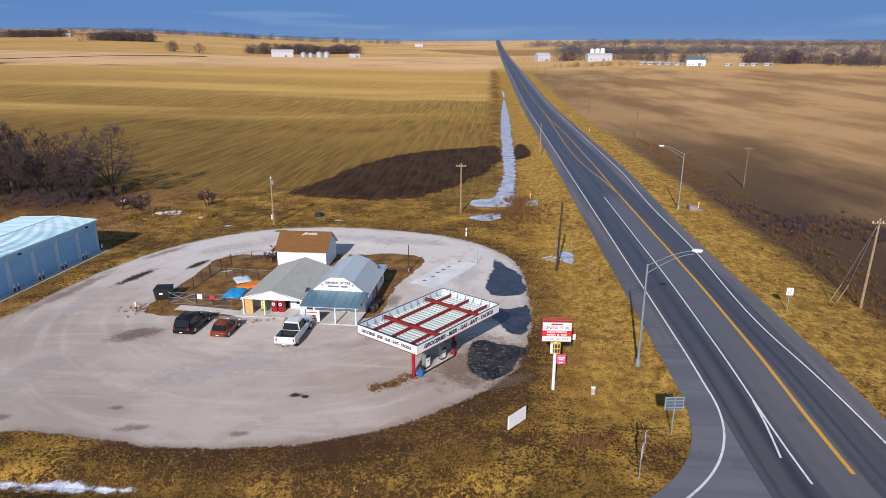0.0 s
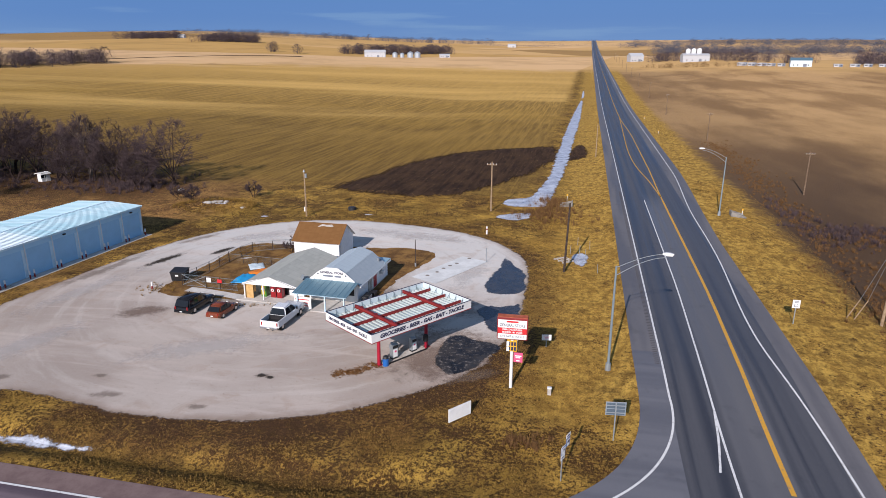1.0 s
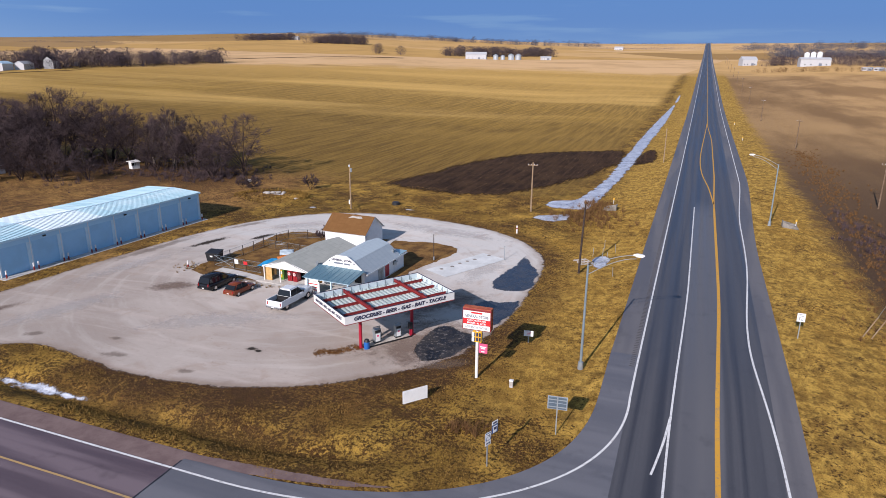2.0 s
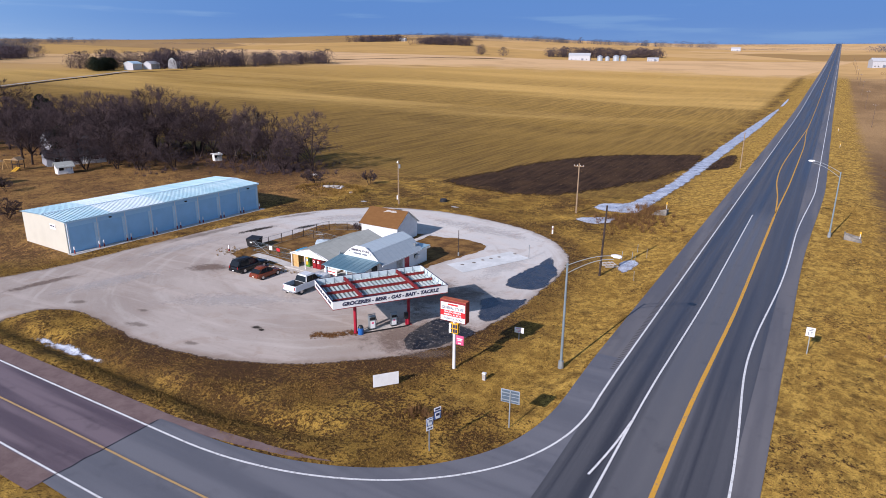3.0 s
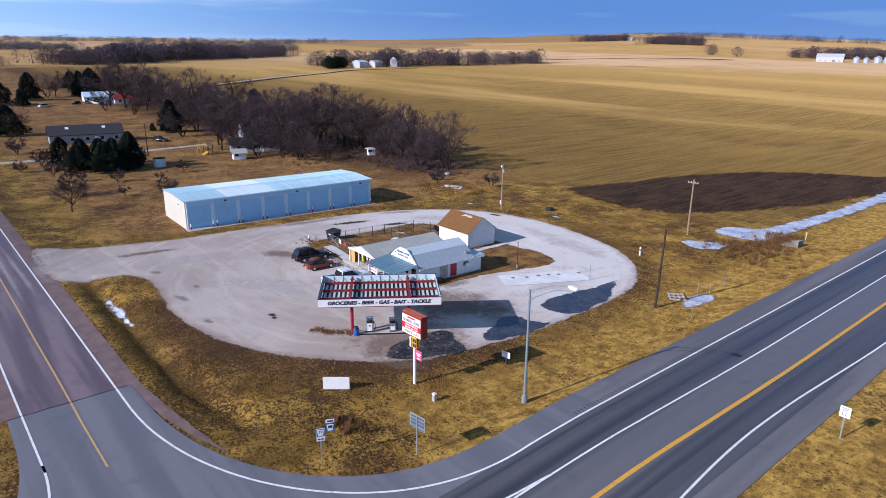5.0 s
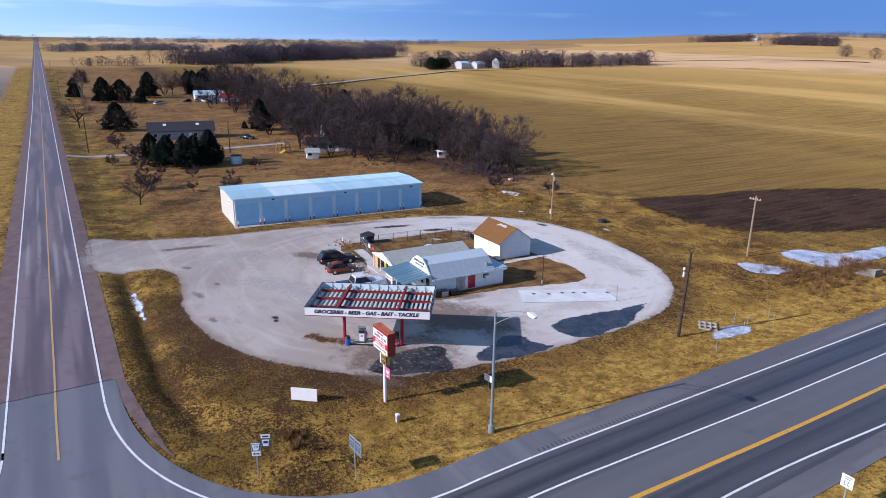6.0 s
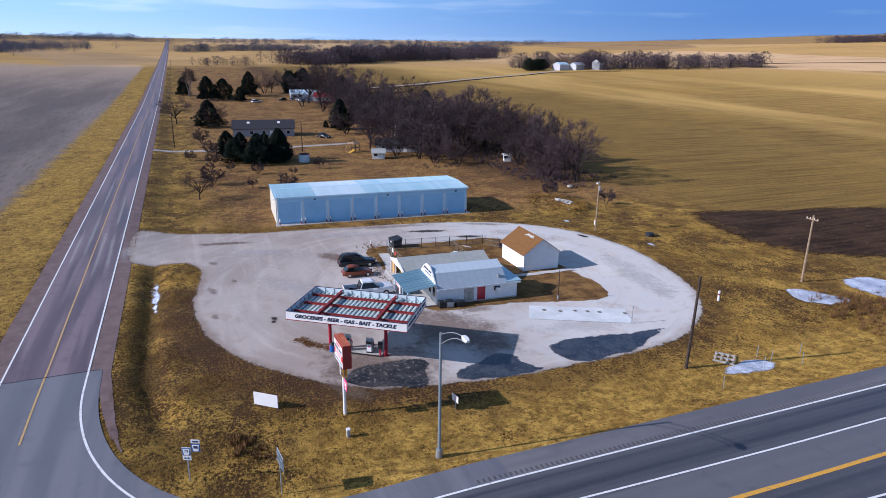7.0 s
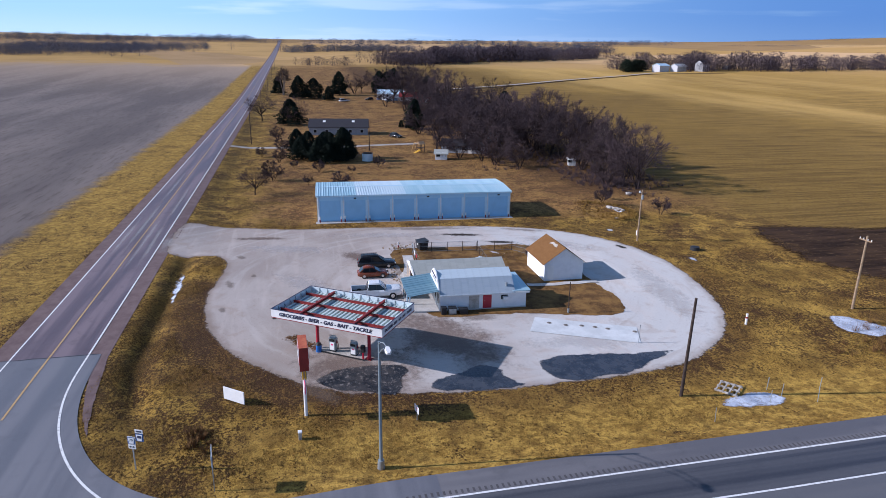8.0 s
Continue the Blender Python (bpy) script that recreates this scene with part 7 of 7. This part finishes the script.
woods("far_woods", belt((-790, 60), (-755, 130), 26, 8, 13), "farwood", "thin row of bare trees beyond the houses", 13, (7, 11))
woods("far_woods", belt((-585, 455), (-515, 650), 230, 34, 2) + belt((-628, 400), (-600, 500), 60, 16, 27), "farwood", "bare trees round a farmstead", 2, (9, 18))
woods("far_evergreens", belt((-576, 386), (-586, 414), 9, 5, 3) + belt((-560, 548), (-558, 552), 2, 3, 4) + belt((-590, 470), (-590, 490), 4, 4, 14), "farneedle", "dark evergreens by a farmstead", 3, (8, 11), 320)
woods("far_woods", belt((-445, 1210), (-262, 1330), 190, 26, 5), "farwood", "windbreak of bare trees by grain bins", 5, (12, 18))
woods("far_woods", belt((-560, 1145), (-552, 1150), 6, 6, 15) + belt((-497, 1122), (-495, 1124), 3, 4, 16), "farwood", "single bare trees in a far field", 15, (12, 18))
woods("far_woods", belt((-1230, 1640), (-1060, 1620), 150, 40, 17) + belt((-920, 1490), (-780, 1530), 150, 34, 18), "farwood", "bare woods on the far hill", 17, (12, 20))
woods("far_woods", belt((-1300, 2050), (-300, 2250), 520, 60, 19), "hazewood", "hedgerows below the far hills", 19, (10, 18), 30)
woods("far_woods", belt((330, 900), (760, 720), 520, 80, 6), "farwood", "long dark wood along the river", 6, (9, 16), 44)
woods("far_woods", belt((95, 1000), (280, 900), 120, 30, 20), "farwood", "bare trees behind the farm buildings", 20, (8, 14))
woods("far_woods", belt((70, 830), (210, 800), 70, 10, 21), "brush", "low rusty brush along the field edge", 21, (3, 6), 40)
woods("far_woods", belt((150, 1500), (1000, 1300), 520, 120, 7) + belt((100, 2000), (1300, 1800), 520, 160, 22), "hazewood", "far dark woods", 7, (10, 17), 34, 1.5)
woods("far_woods", belt((-930, -330), (-1500, -240), 620, 110, 8) + belt((-1500, -500), (-1560, -120), 260, 90, 23), "hazewood", "far dark wood south of the road", 8, (9, 15), 36)
woods("far_woods", belt((-1320, 48), (-1420, 330), 240, 40, 10) + belt((-2050, 100), (-2000, 1250), 420, 140, 24), "hazewood", "far dark woods in the west", 10, (9, 15), 34, 1.5)
woods("far_woods", belt((-1900, -900), (-2300, -60), 420, 200, 25), "hazewood", "far wooded hills", 25, (10, 18), 34, 2.0)

rr = random.Random(91)
ring_spots = []
for _ in range(15000):
    az, d = radians(rr.uniform(-120, 44)), rr.choice((2100, 2350, 2500, 2640)) + rr.uniform(-40, 40)
    if noise.noise((math.degrees(az) * 0.09, d * 0.01, 7.0)) > 0.14:
        ring_spots.append((25 + math.sin(az) * d, 30 + math.cos(az) * d))
woods("skyline_woods", ring_spots, "hazewood", "dark woods along the skyline", 26, (3, 5), 4, 7.0)


def barn(name, x, y, rz, w, d, h, r, wall, roof, label):
    wall, roof = (("farwhite" if q == "white" else q) for q in (wall, roof))
    ob = thing(name, on_land(x, y, rz), label, "farm building")
    part("wall", box(B(), -w / 2, w / 2, -d / 2, d / 2, -2.0, h), wall, ob)
    part("gable", prism(B(), [(-d / 2, h), (d / 2, h), (0, r - 0.1)], -w / 2, w / 2, "x"), wall, ob)
    for s in (-1, 1):
        bm = B()
        loft(bm, [[(u, 0, r - 0.1), (u, s * (d / 2 + 0.4), h - 0.3), (u, s * (d / 2 + 0.4), h - 0.05), (u, 0, r + 0.15)] for u in (-w / 2 - 0.4, w / 2 + 0.4)])
        part("roof", bm, roof, ob)
    part("door", box(B(), w * 0.1, w * 0.1 + 3.5, -d / 2 - 0.1, -d / 2 - 0.02, 0, 3.2), "grey_ink", ob)
    for u in (-0.35, -0.15, 0.35):
        part("window", box(B(), w * u - 0.6, w * u + 0.6, -d / 2 - 0.1, -d / 2 - 0.02, 1.2, 2.4), "glass", ob)
    return ob


barn("barn", -352, 1125, 14, 36, 16, 8, 12, "white", "white", "long white metal barn by a windbreak")
for x, y, r, h in ((-318, 1130, 6, 9), (-306, 1133, 5, 8), (-292, 1136, 7, 10), (-280, 1139, 7, 10)):
    ob = thing("grain_bin", on_land(x, y), "round steel grain bin with a conical roof", "grain bin", "grain bins")
    r, h = r * 0.75, h * 0.78
    part("drum", cyl(B(), (0, 0, -2), (0, 0, h), r, n=20), "bin", ob)
    part("cone_roof", cyl(B(), (0, 0, h), (0, 0, h + r * 0.5), r + 0.2, 0.4, 20), "bin", ob)
barn("machine_shed", -234, 1150, 12, 18, 10, 4, 6, "white", "white", "low white shed behind grain bins")
barn("machine_shed", -574, 428, -70, 15, 10, 6, 8, "white", "bluetrim", "white machine shed at a farmstead")
barn("machine_shed", -570, 446, -70, 15, 9, 5, 7.5, "white", "white", "white lean-to shed at a farmstead")
barn("farmhouse", -562, 468, -65, 12, 9, 7.5, 11, "white", "shingle_dark", "white two-storey farmhouse among trees")
barn("machine_shed", -582, 512, -65, 10, 5, 2.6, 3.8, "white", "white", "low white shed at a farmstead")
barn("grain_shed", 78, 1035, 20, 20, 14, 8, 12, "white", "white", "white gabled shed by the highway")
barn("feed_mill", 146, 930, 10, 34, 12, 8, 10, "white", "white", "white feed mill with tanks")
for x in (138, 145, 152):
    ob = thing("mill_tank", on_land(x, 938), "tall white tank at a feed mill", "tank", "mill tanks")
    part("drum", cyl(B(), (0, 0, 0), (0, 0, 15), 3, n=16), "white", ob)
    part("dome", cyl(B(), (0, 0, 15), (0, 0, 16.5), 3, 0.5, 16), "white", ob)
barn("quonset_shed", 240, 812, -10, 21, 14, 7, 9.5, "panel", "tealmetal", "pale green arched shed")
for i, (x, y) in enumerate([(186, 838), (196, 836), (206, 832), (182, 826), (192, 824), (202, 822), (212, 820), (222, 818), (276, 806), (292, 804), (304, 803), (318, 800)]):
    barn("trailer", x, y, -8, (9, 7, 8)[i % 3], 3, 2.6, 3.1, "white", "white", "white trailer in a far yard")
barn("machine_shed", -215, 2020, 0, 24, 12, 7, 10, "white", "white", "far white farm shed")
barn("machine_shed", -1060, 1640, 0, 20, 10, 6, 9, "white", "white", "far white farm shed on the hill")


# ---- brush, litter and small roadside things ----
def brush(name, spots, material, label, seed, h=(0.5, 1.6), per=24, width=0.035):
    """Thickets of thin stems."""
    rng = random.Random(seed)
    V, F = [], []
    for x, y in spots:
        z, hh = land(x, y), rng.uniform(*h)
        for _ in range(per):
            a, q = rng.uniform(0, 6.28), hh * 0.35 * rng.random()
            p = Vector((x + math.cos(a) * q, y + math.sin(a) * q, z))
            tip = p + Vector((math.cos(a) * hh * rng.uniform(0, 0.6), math.sin(a) * hh * rng.uniform(0, 0.6), hh * rng.uniform(0.4, 1)))
            s = Vector((-math.sin(a), math.cos(a), 0)) * width * hh
            b = len(V)
            V += [p - s, p + s, tip]
            F.append((b, b + 1, b + 2))
    return tagged(new(name, from_lists(name, V, F, material)), label, "brush", kind="stuff")


def scatter(n, x0, x1, y0, y1, seed):
    rng = random.Random(seed)
    return [(rng.uniform(x0, x1), rng.uniform(y0, y1)) for _ in range(n)]


def blob(n, x, y, rx, ry, seed):
    rng = random.Random(seed)
    return [(rng.gauss(x, rx / 2), rng.gauss(y, ry / 2)) for _ in range(n)]


brush("grove_thicket", scatter(1300, -235, -80, 118, 142, 31) + blob(200, -88, 127, 14, 8, 32) + blob(200, -140, 112, 36, 12, 33), "twig", "dense leafless thicket under the grove", 31, (0.5, 1.9), 44, 0.012)
brush("tall_weeds", blob(160, 5.5, 117, 6, 8, 34) + blob(60, 6, 128, 3, 5, 35), "brush", "rusty tall weeds beside the ice", 34, (0.6, 1.5), 34, 0.016)
ditch_run = random.Random(36)
ditch_spots = []
for _ in range(1100):
    y = ditch_run.uniform(74, 235)
    ditch_spots.append((49 + 0.03 * (y - 90) + ditch_run.gauss(0, 1.8 + 5.0 * max(0, noise.noise((y * 0.05, 3.0, 0)))), y))
brush("ditch_weeds", ditch_spots + blob(420, 60, 112, 9, 7, 37) + blob(240, 72, 106, 9, 6, 44) + blob(120, 46, 75, 5, 10, 38), "brush", "rusty weeds along the far ditch", 36, (0.2, 0.75), 44, 0.03)
brush("ditch_brambles", blob(220, 56, 114, 9, 8, 45) + blob(90, 66, 107, 5, 4, 46) + blob(60, 50, 130, 3, 14, 47), "twig", "dark bramble clumps in the far ditch", 45, (0.4, 1.3), 60, 0.022)
brush("yard_weeds", scatter(90, -38.3, -30, 80, 88, 39) + blob(50, -40, 67, 2.4, 2.0, 40) + blob(30, -26, 64.6, 5, 0.8, 41), "straw", "dry weeds along the yard fence", 39, (0.15, 0.45), 26)
brush("mound_weeds", [(-57 + 7.4 * math.sin(radians(a * 1.3)) + 0.7 * math.sin(a * 7.1), 109 + 6.0 * math.cos(radians(a * 1.3)) + 0.6 * math.sin(a * 3.7)) for a in range(-75, 76)] + blob(120, -57, 110, 8, 5, 42), "straw", "dry weeds on a low mound", 42, (0.3, 0.9), 18)
brush("dark_shrub", blob(26, 8.2, 43.6, 1.6, 1.2, 43), "brush", "low brown shrub in the verge", 43, (0.4, 0.9), 30)
for i, (x, y, s) in enumerate([(-60.5, 113, 1.0), (-59.5, 113.6, 0.8), (-58.4, 113.9, 1.0), (-57.2, 114.1, 0.7), (-51.5, 110.2, 0.7), (-51.0, 109.6, 0.6), (-74, 124.5, 1.2)]):
    bm = B()
    bmesh.ops.create_icosphere(bm, subdivisions=2, radius=0.6 * s)
    for v in bm.verts:
        v.co = Vector((v.co.x * 1.3, v.co.y, v.co.z * 0.5 + 0.12)) * (1 + 0.35 * noise.noise(v.co * 2.3 + Vector((i, 0, 0))))
    ob = mesh_object("rubble_block", bm, "stone")
    ob.matrix_basis = on_land(x, y, i * 50)
    tagged(ob, "pale broken concrete block on the mound", "rubble", "rubble blocks")
fire = thing("fire_ring", on_land(-30.3, 112.2), "blackened steel fire ring in the grass", "fire ring")
part("ring", cyl(B(), (0, 0, 0), (0, 0, 0.55), 0.75, 0.7, 16), "black", fire)
part("handle", cyl(B(), (-0.8, 0, 0.4), (0.8, 0, 0.62), 0.05, n=6), "black", fire)
frame_ob = thing("broken_pallet", on_land(9.4, 89.6, 40), "broken pale wooden pallet frame in the weeds", "pallet")
for u in (-1.2, -0.4, 0.4, 1.2):
    part("slat", box(B(), u * 0.7 - 0.06, u * 0.7 + 0.06, -1.1, 1.0, 0.18, 0.23), "stone", frame_ob)
for v in (-1.5, 0.0, 1.5):
    part("bearer", box(B(), -1.0, 1.0, v * 0.65 - 0.05, v * 0.65 + 0.05, 0.0, 0.18), "stone", frame_ob)
stake = thing("fence_stake", on_land(11.5, 93.5), "thin grey stake in the verge", "stake", "stakes in the verge")
part("stake", cyl(B(), (0, 0, 0), (0.05, 0, 1.3), 0.035, n=6), "galv", stake)
for x, y in ((12.4, 91.6), (13.0, 96.0), (11.2, 97.8), (10.2, 93.0), (14.0, 85.0)):
    copy_thing(stake, on_land(x, y, x * 40))
yp = thing("delineator", on_land(8.6, 129.5), "white delineator post with a yellow tip", "marker post", "delineators")
part("post", cyl(B(), (0, 0, 0), (0, 0, 0.9), 0.05, n=6), "white", yp)
part("reflector", box(B(), -0.13, 0.13, -0.02, 0.02, 0.85, 1.25), "yellow", yp)
for x, y in ((39.6, 122), (36.5, 300), (37.0, 245)):
    copy_thing(yp, on_land(x, y))
for x, y, turn in ((8.6, 124.5, 90), (38.6, 121.0, -90)):
    cu = thing("culvert_end", on_land(x, y, turn, 0.02), "weathered concrete culvert end with flared wings in the ditch", "culvert")
    part("apron", prism(B(), [(-0.8, -1.0), (0.8, -1.0), (1.5, 1.2), (-1.5, 1.2)], -0.05, 0.1, "z"), "oldconcrete", cu)
    for sgn in (-1, 1):
        part("wing_wall", loft(B(), [[(sgn * a, v, 0.0), (sgn * (a + 0.16), v, 0.0), (sgn * (a + 0.16), v, h), (sgn * a, v, h)] for a, v, h in ((0.7, -1.0, 0.85), (1.4, 1.2, 0.2))]), "oldconcrete", cu)
    part("head_wall", box(B(), -0.95, 0.95, -1.2, -1.0, 0.0, 0.95, 0.02), "oldconcrete", cu)
    part("pipe_mouth", cyl(B(), (0, -1.02, 0.42), (0, -0.9, 0.42), 0.34, n=16), "black", cu)
tagged(ribbon("garden_path", [(-20.6 + 0.1 * math.sin(i), 81.0 + 0.5 * i) for i in range(21)], 1.0, 0.12, "concrete", 0.1), "narrow concrete path beside the garage", "path", kind="structure")
# the ridge's shaded slope, laid on as a dark ribbon
tagged(ribbon("slope_shade", spline([(-660, 610), (-590, 690), (-545, 790), (-480, 858), (-380, 880)], 12, False), 16, 0.25, "strip", 0.3), "dark strip for the shaded slope along a field ridge", "soil", kind="structure")
def stain(name, x, y, rx, ry, rz, material, label, lift=0.05):
    """A soft patch: rings about a centre, whose depth falls from 1 to 0."""
    V, F, D = [Vector((0, 0, 0))], [], [1.0]
    n, rings = 28, 7
    for r in range(1, rings + 1):
        for i in range(n):
            a = 2 * math.pi * i / n
            V.append(Vector((math.cos(a) * rx * r / rings, math.sin(a) * ry * r / rings, 0)))
            D.append(1 - r / rings)
    for i in range(n):
        F.append((0, 1 + i, 1 + (i + 1) % n))
        for r in range(rings - 1):
            a, b = 1 + r * n, 1 + (r + 1) * n
            F.append((a + i, b + i, b + (i + 1) % n, a + (i + 1) % n))
    m = Matrix.Translation((x, y, 0)) @ Matrix.Rotation(radians(rz), 4, "Z")
    W = [m @ v for v in V]
    me = from_lists(name, [(v.x, v.y, land(v.x, v.y) + lift) for v in W], F, material)
    me.attributes.new("depth", "FLOAT", "POINT").data.foreach_set("value", D)
    return tagged(new(name, me), label, "stain", kind="structure")


FRONT_STAINS = [
    (-46.6, 78.5, 5.2, 1.3, 74, "pit", "dark rough patch in the gravel"),
    (-40.2, 83.6, 3.2, 1.1, 72, "pit", "dark rough patch in the gravel"),
    (-16.2, 49.0, 0.9, 0.5, 20, "pit", "small pothole in the gravel"),
    (-15.3, 48.8, 0.6, 0.4, 0, "pit", "small pothole in the gravel"),
    (-27.5, 43.0, 2.4, 0.8, 10, "stain", "muddy stain at the edge of the gravel"),
    (-18.8, 42.8, 1.4, 0.6, 8, "stain", "muddy stain at the edge of the gravel"),
    (-39.2, 43.6, 1.8, 0.8, 30, "stain", "muddy stain at the edge of the gravel"),
    (-30.5, 45.8, 1.0, 0.5, 0, "stain", "muddy stain at the edge of the gravel"),
    (-1.0, 57, 9, 6.0, 60, "dust", "brown dusty band in the gravel"),
    (-6.5, 66.5, 11, 6.5, 30, "dust", "brown dusty band in the gravel"),
    (-11.2, 71.5, 3.5, 1.6, 80, "stain", "muddy stain by the store wall"),
    (-28, 65.3, 3.2, 1.0, 5, "stain", "muddy stain at the parking edge"),
]
BACK_STAINS = [
    (-36.5, 60, 5, 2.4, 30, "dust", "brown dusty band in the gravel"),
    (-24, 53.5, 11, 3.0, 30, "pale", "pale worn wheel path in the gravel"),
    (-14, 97.5, 14, 3.0, -8, "pale", "pale worn wheel path in the gravel"),
    (-38, 92, 9, 3.0, 42, "pale", "pale worn wheel path in the gravel"),
    (-49, 66, 12, 2.6, 78, "pale", "pale worn wheel path in the gravel"),
    (-2.5, 81, 8, 2.5, 80, "pale", "pale worn wheel path in the gravel"),
    (-43, 50, 9, 3, 70, "pale", "pale worn wheel path in the gravel"),
    (-34, 101.5, 1.8, 0.8, 20, "pit", "dark rough patch in the gravel"),
    (-50.8, 46, 6, 1.5, 80, "dust", "brown dusty band in the gravel"),
    (-52.5, 74, 12, 1.6, 82, "stain", "muddy margin of the gravel by the shed"),
    (-48, 90, 6, 1.4, 60, "stain", "muddy margin of the gravel"),
    (2.6, 53.0, 4, 1.4, 40, "stain", "muddy margin of the gravel"),
]
for x, y, rx, ry, rz, mt, lb in FRONT_STAINS + BACK_STAINS:
    stain("gravel_stain", x, y, rx, ry, rz, mt, lb, 0.045 + 0.0005 * (abs(x * 7 + y) % 10))

# wheel-track sheen painted as pale streaks, with gravel dust near the drive
for x, y, rx, ry, rz in ((-50, 29.8, 16, 0.5, 1), (-52, 28.4, 20, 0.45, 0), (-62, 26.4, 22, 0.5, 0), (-54, 25.0, 18, 0.4, 0), (-78, 29.6, 20, 0.4, 0), (-95, 26.2, 24, 0.4, 0), (-49, 32.0, 9, 1.2, 0)):
    stain("road_sheen", x, y, rx, ry, rz, "pale", "pale sheen and gravel dust along the asphalt wheel tracks", 0.058)

# rumble strip along the paved shoulder
V, F = [], []
for i in range(190):
    y0 = 58 + i * 0.42
    b = len(V)
    z0, z1 = land(19.1, y0) + 0.056, land(19.1, y0 + 0.16) + 0.056
    V += [(18.85 + 0.02 * math.sin(i), y0, z0), (19.25, y0, z0), (19.25, y0 + 0.16, z1), (18.85, y0 + 0.16, z1)]
    F.append((b, b + 1, b + 2, b + 3))
tagged(new("rumble_strip", from_lists("rumble_strip", V, F, "rumble")), "dark milled rumble strip along the shoulder", "rumble strip", kind="stuff")
# ---- dry grass on the verges ----
def inside(px, py, poly):
    hit = np.zeros(len(px), bool)
    n = len(poly)
    for i in range(n):
        a, b = poly[i], poly[(i + 1) % n]
        if a.y != b.y:
            cross = ((a.y > py) != (b.y > py)) & (px < (b.x - a.x) * (py - a.y) / (b.y - a.y) + a.x)
            hit ^= cross
    return hit


lot_poly, mouth_poly, yard_poly = spline(LOT, 4), mouth, spline(YARD, 4)


def grass(name, x0, x1, y0, y1, density, seed, material="straw", h=(0.05, 0.13), keep_out=True, label="dry winter grass blades"):
    r = np.random.RandomState(seed)
    n = int((x1 - x0) * (y1 - y0) * density)
    px, py = r.uniform(x0, x1, n), r.uniform(y0, y1, n)
    ok = np.ones(n, bool)
    if keep_out:
        ok &= ~inside(px, py, lot_poly) & ~inside(px, py, mouth_poly)
        ok &= ~((py < 33.2) & (px < -3)) & (px < 16.8)
        ring = np.sqrt(((px + 17) / 23) ** 2 + ((py - 72) / 30) ** 2)
        ok &= ~((ring < 1.13) & (py < 58) & (r.uniform(0, 1, n) < 0.75))
    px, py = px[ok], py[ok]
    n = len(px)
    dens = np.array([noise.noise((x * 0.22, y * 0.22, 1.0)) + 0.5 * noise.noise((x * 1.1, y * 1.1, 5.0)) for x, y in zip(px.tolist(), py.tolist())])
    ok = dens > r.uniform(-0.55, 0.25, n)
    px, py, dens = px[ok], py[ok], dens[ok]
    n = len(px)
    pz = np.array([land(x, y) for x, y in zip(px.tolist(), py.tolist())])
    a, hh = r.uniform(0, 6.28, n), r.uniform(*h, n) * (1 + 0.4 * dens)
    w = hh * r.uniform(0.12, 0.3, n)
    c, s = np.cos(a) * w, np.sin(a) * w
    lx, ly = r.uniform(-1.2, 1.2, n) * hh, r.uniform(-1.2, 1.2, n) * hh
    V = np.stack([np.stack([px - c, py - s, pz], 1), np.stack([px + c, py + s, pz], 1), np.stack([px + lx, py + ly, pz + hh], 1)], 1).reshape(-1, 3)
    F = np.arange(3 * n).reshape(-1, 3)
    me = bpy.data.meshes.new(name)
    me.from_pydata(V.tolist(), [], F.tolist())
    me.materials.append(M[material])
    return tagged(new(name, me), label, "grass", kind="stuff")


grass("verge_grass", -62, 17, 31.5, 66, 90, 51)
grass("verge_grass", 3, 17, 66, 135, 55, 52)
grass("verge_grass", -36, 4, 98, 130, 22, 53, h=(0.06, 0.16))
grass("verge_grass", 34.4, 46, 42, 150, 45, 54, keep_out=False)
V, F, lr = [], [], random.Random(63)
for _ in range(2200):
    u, d = lr.random(), lr.gauss(0, 0.34)
    x, y = -9.9 + 3.5 * u + d * 0.7, 50.2 + 3.0 * u - d * 0.7 + 0.25 * math.sin(u * 9)
    if noise.noise((x * 2.3, y * 2.3, 3.0)) < -0.25:
        continue
    a, q, b = lr.uniform(0, 6.28), lr.uniform(0.03, 0.08), len(V)
    V += [(x + math.cos(a + k * 2.1) * q, y + math.sin(a + k * 2.1) * q, land(x, y) + lr.uniform(0.045, 0.11)) for k in range(3)]
    F.append((b, b + 1, b + 2))
tagged(new("leaf_litter", from_lists("leaf_litter", V, F, "litter")), "brown drift of leaf litter by the canopy column", "leaf litter", kind="stuff")
tagged(ribbon("front_walk", spline([(-35.6, 67.6), (-32, 67.2), (-28.6, 66.6), (-26, 65.7), (-20.5, 65.6)], 8, False), 1.5, 0.068, "concrete", 0.1), "worn concrete walk in front of the annex", "path", kind="structure")
cover = thing("tank_cover", on_land(-7.9, 79.0, 0, 0.075), "dark round fuel tank cover in the slab", "tank cover", "tank covers in the slab")
part("lid", cyl(B(), (0, 0, 0), (0, 0, 0.03), 0.24, n=16), "wetgravel", cover)
part("rim", cyl(B(), (0, 0, 0), (0, 0, 0.015), 0.3, n=16), "concrete", cover)
for x, y in ((-6.95, 80.6), (-6.45, 82.3), (-5.8, 83.6), (-5.1, 84.8), (-3.8, 87.4)):
    copy_thing(cover, on_land(x, y, 0, 0.075))
grass("yard_tufts", -37.5, -29, 76, 89, 30, 56, "straw", (0.05, 0.14), False, "dry grass in the fenced yard")
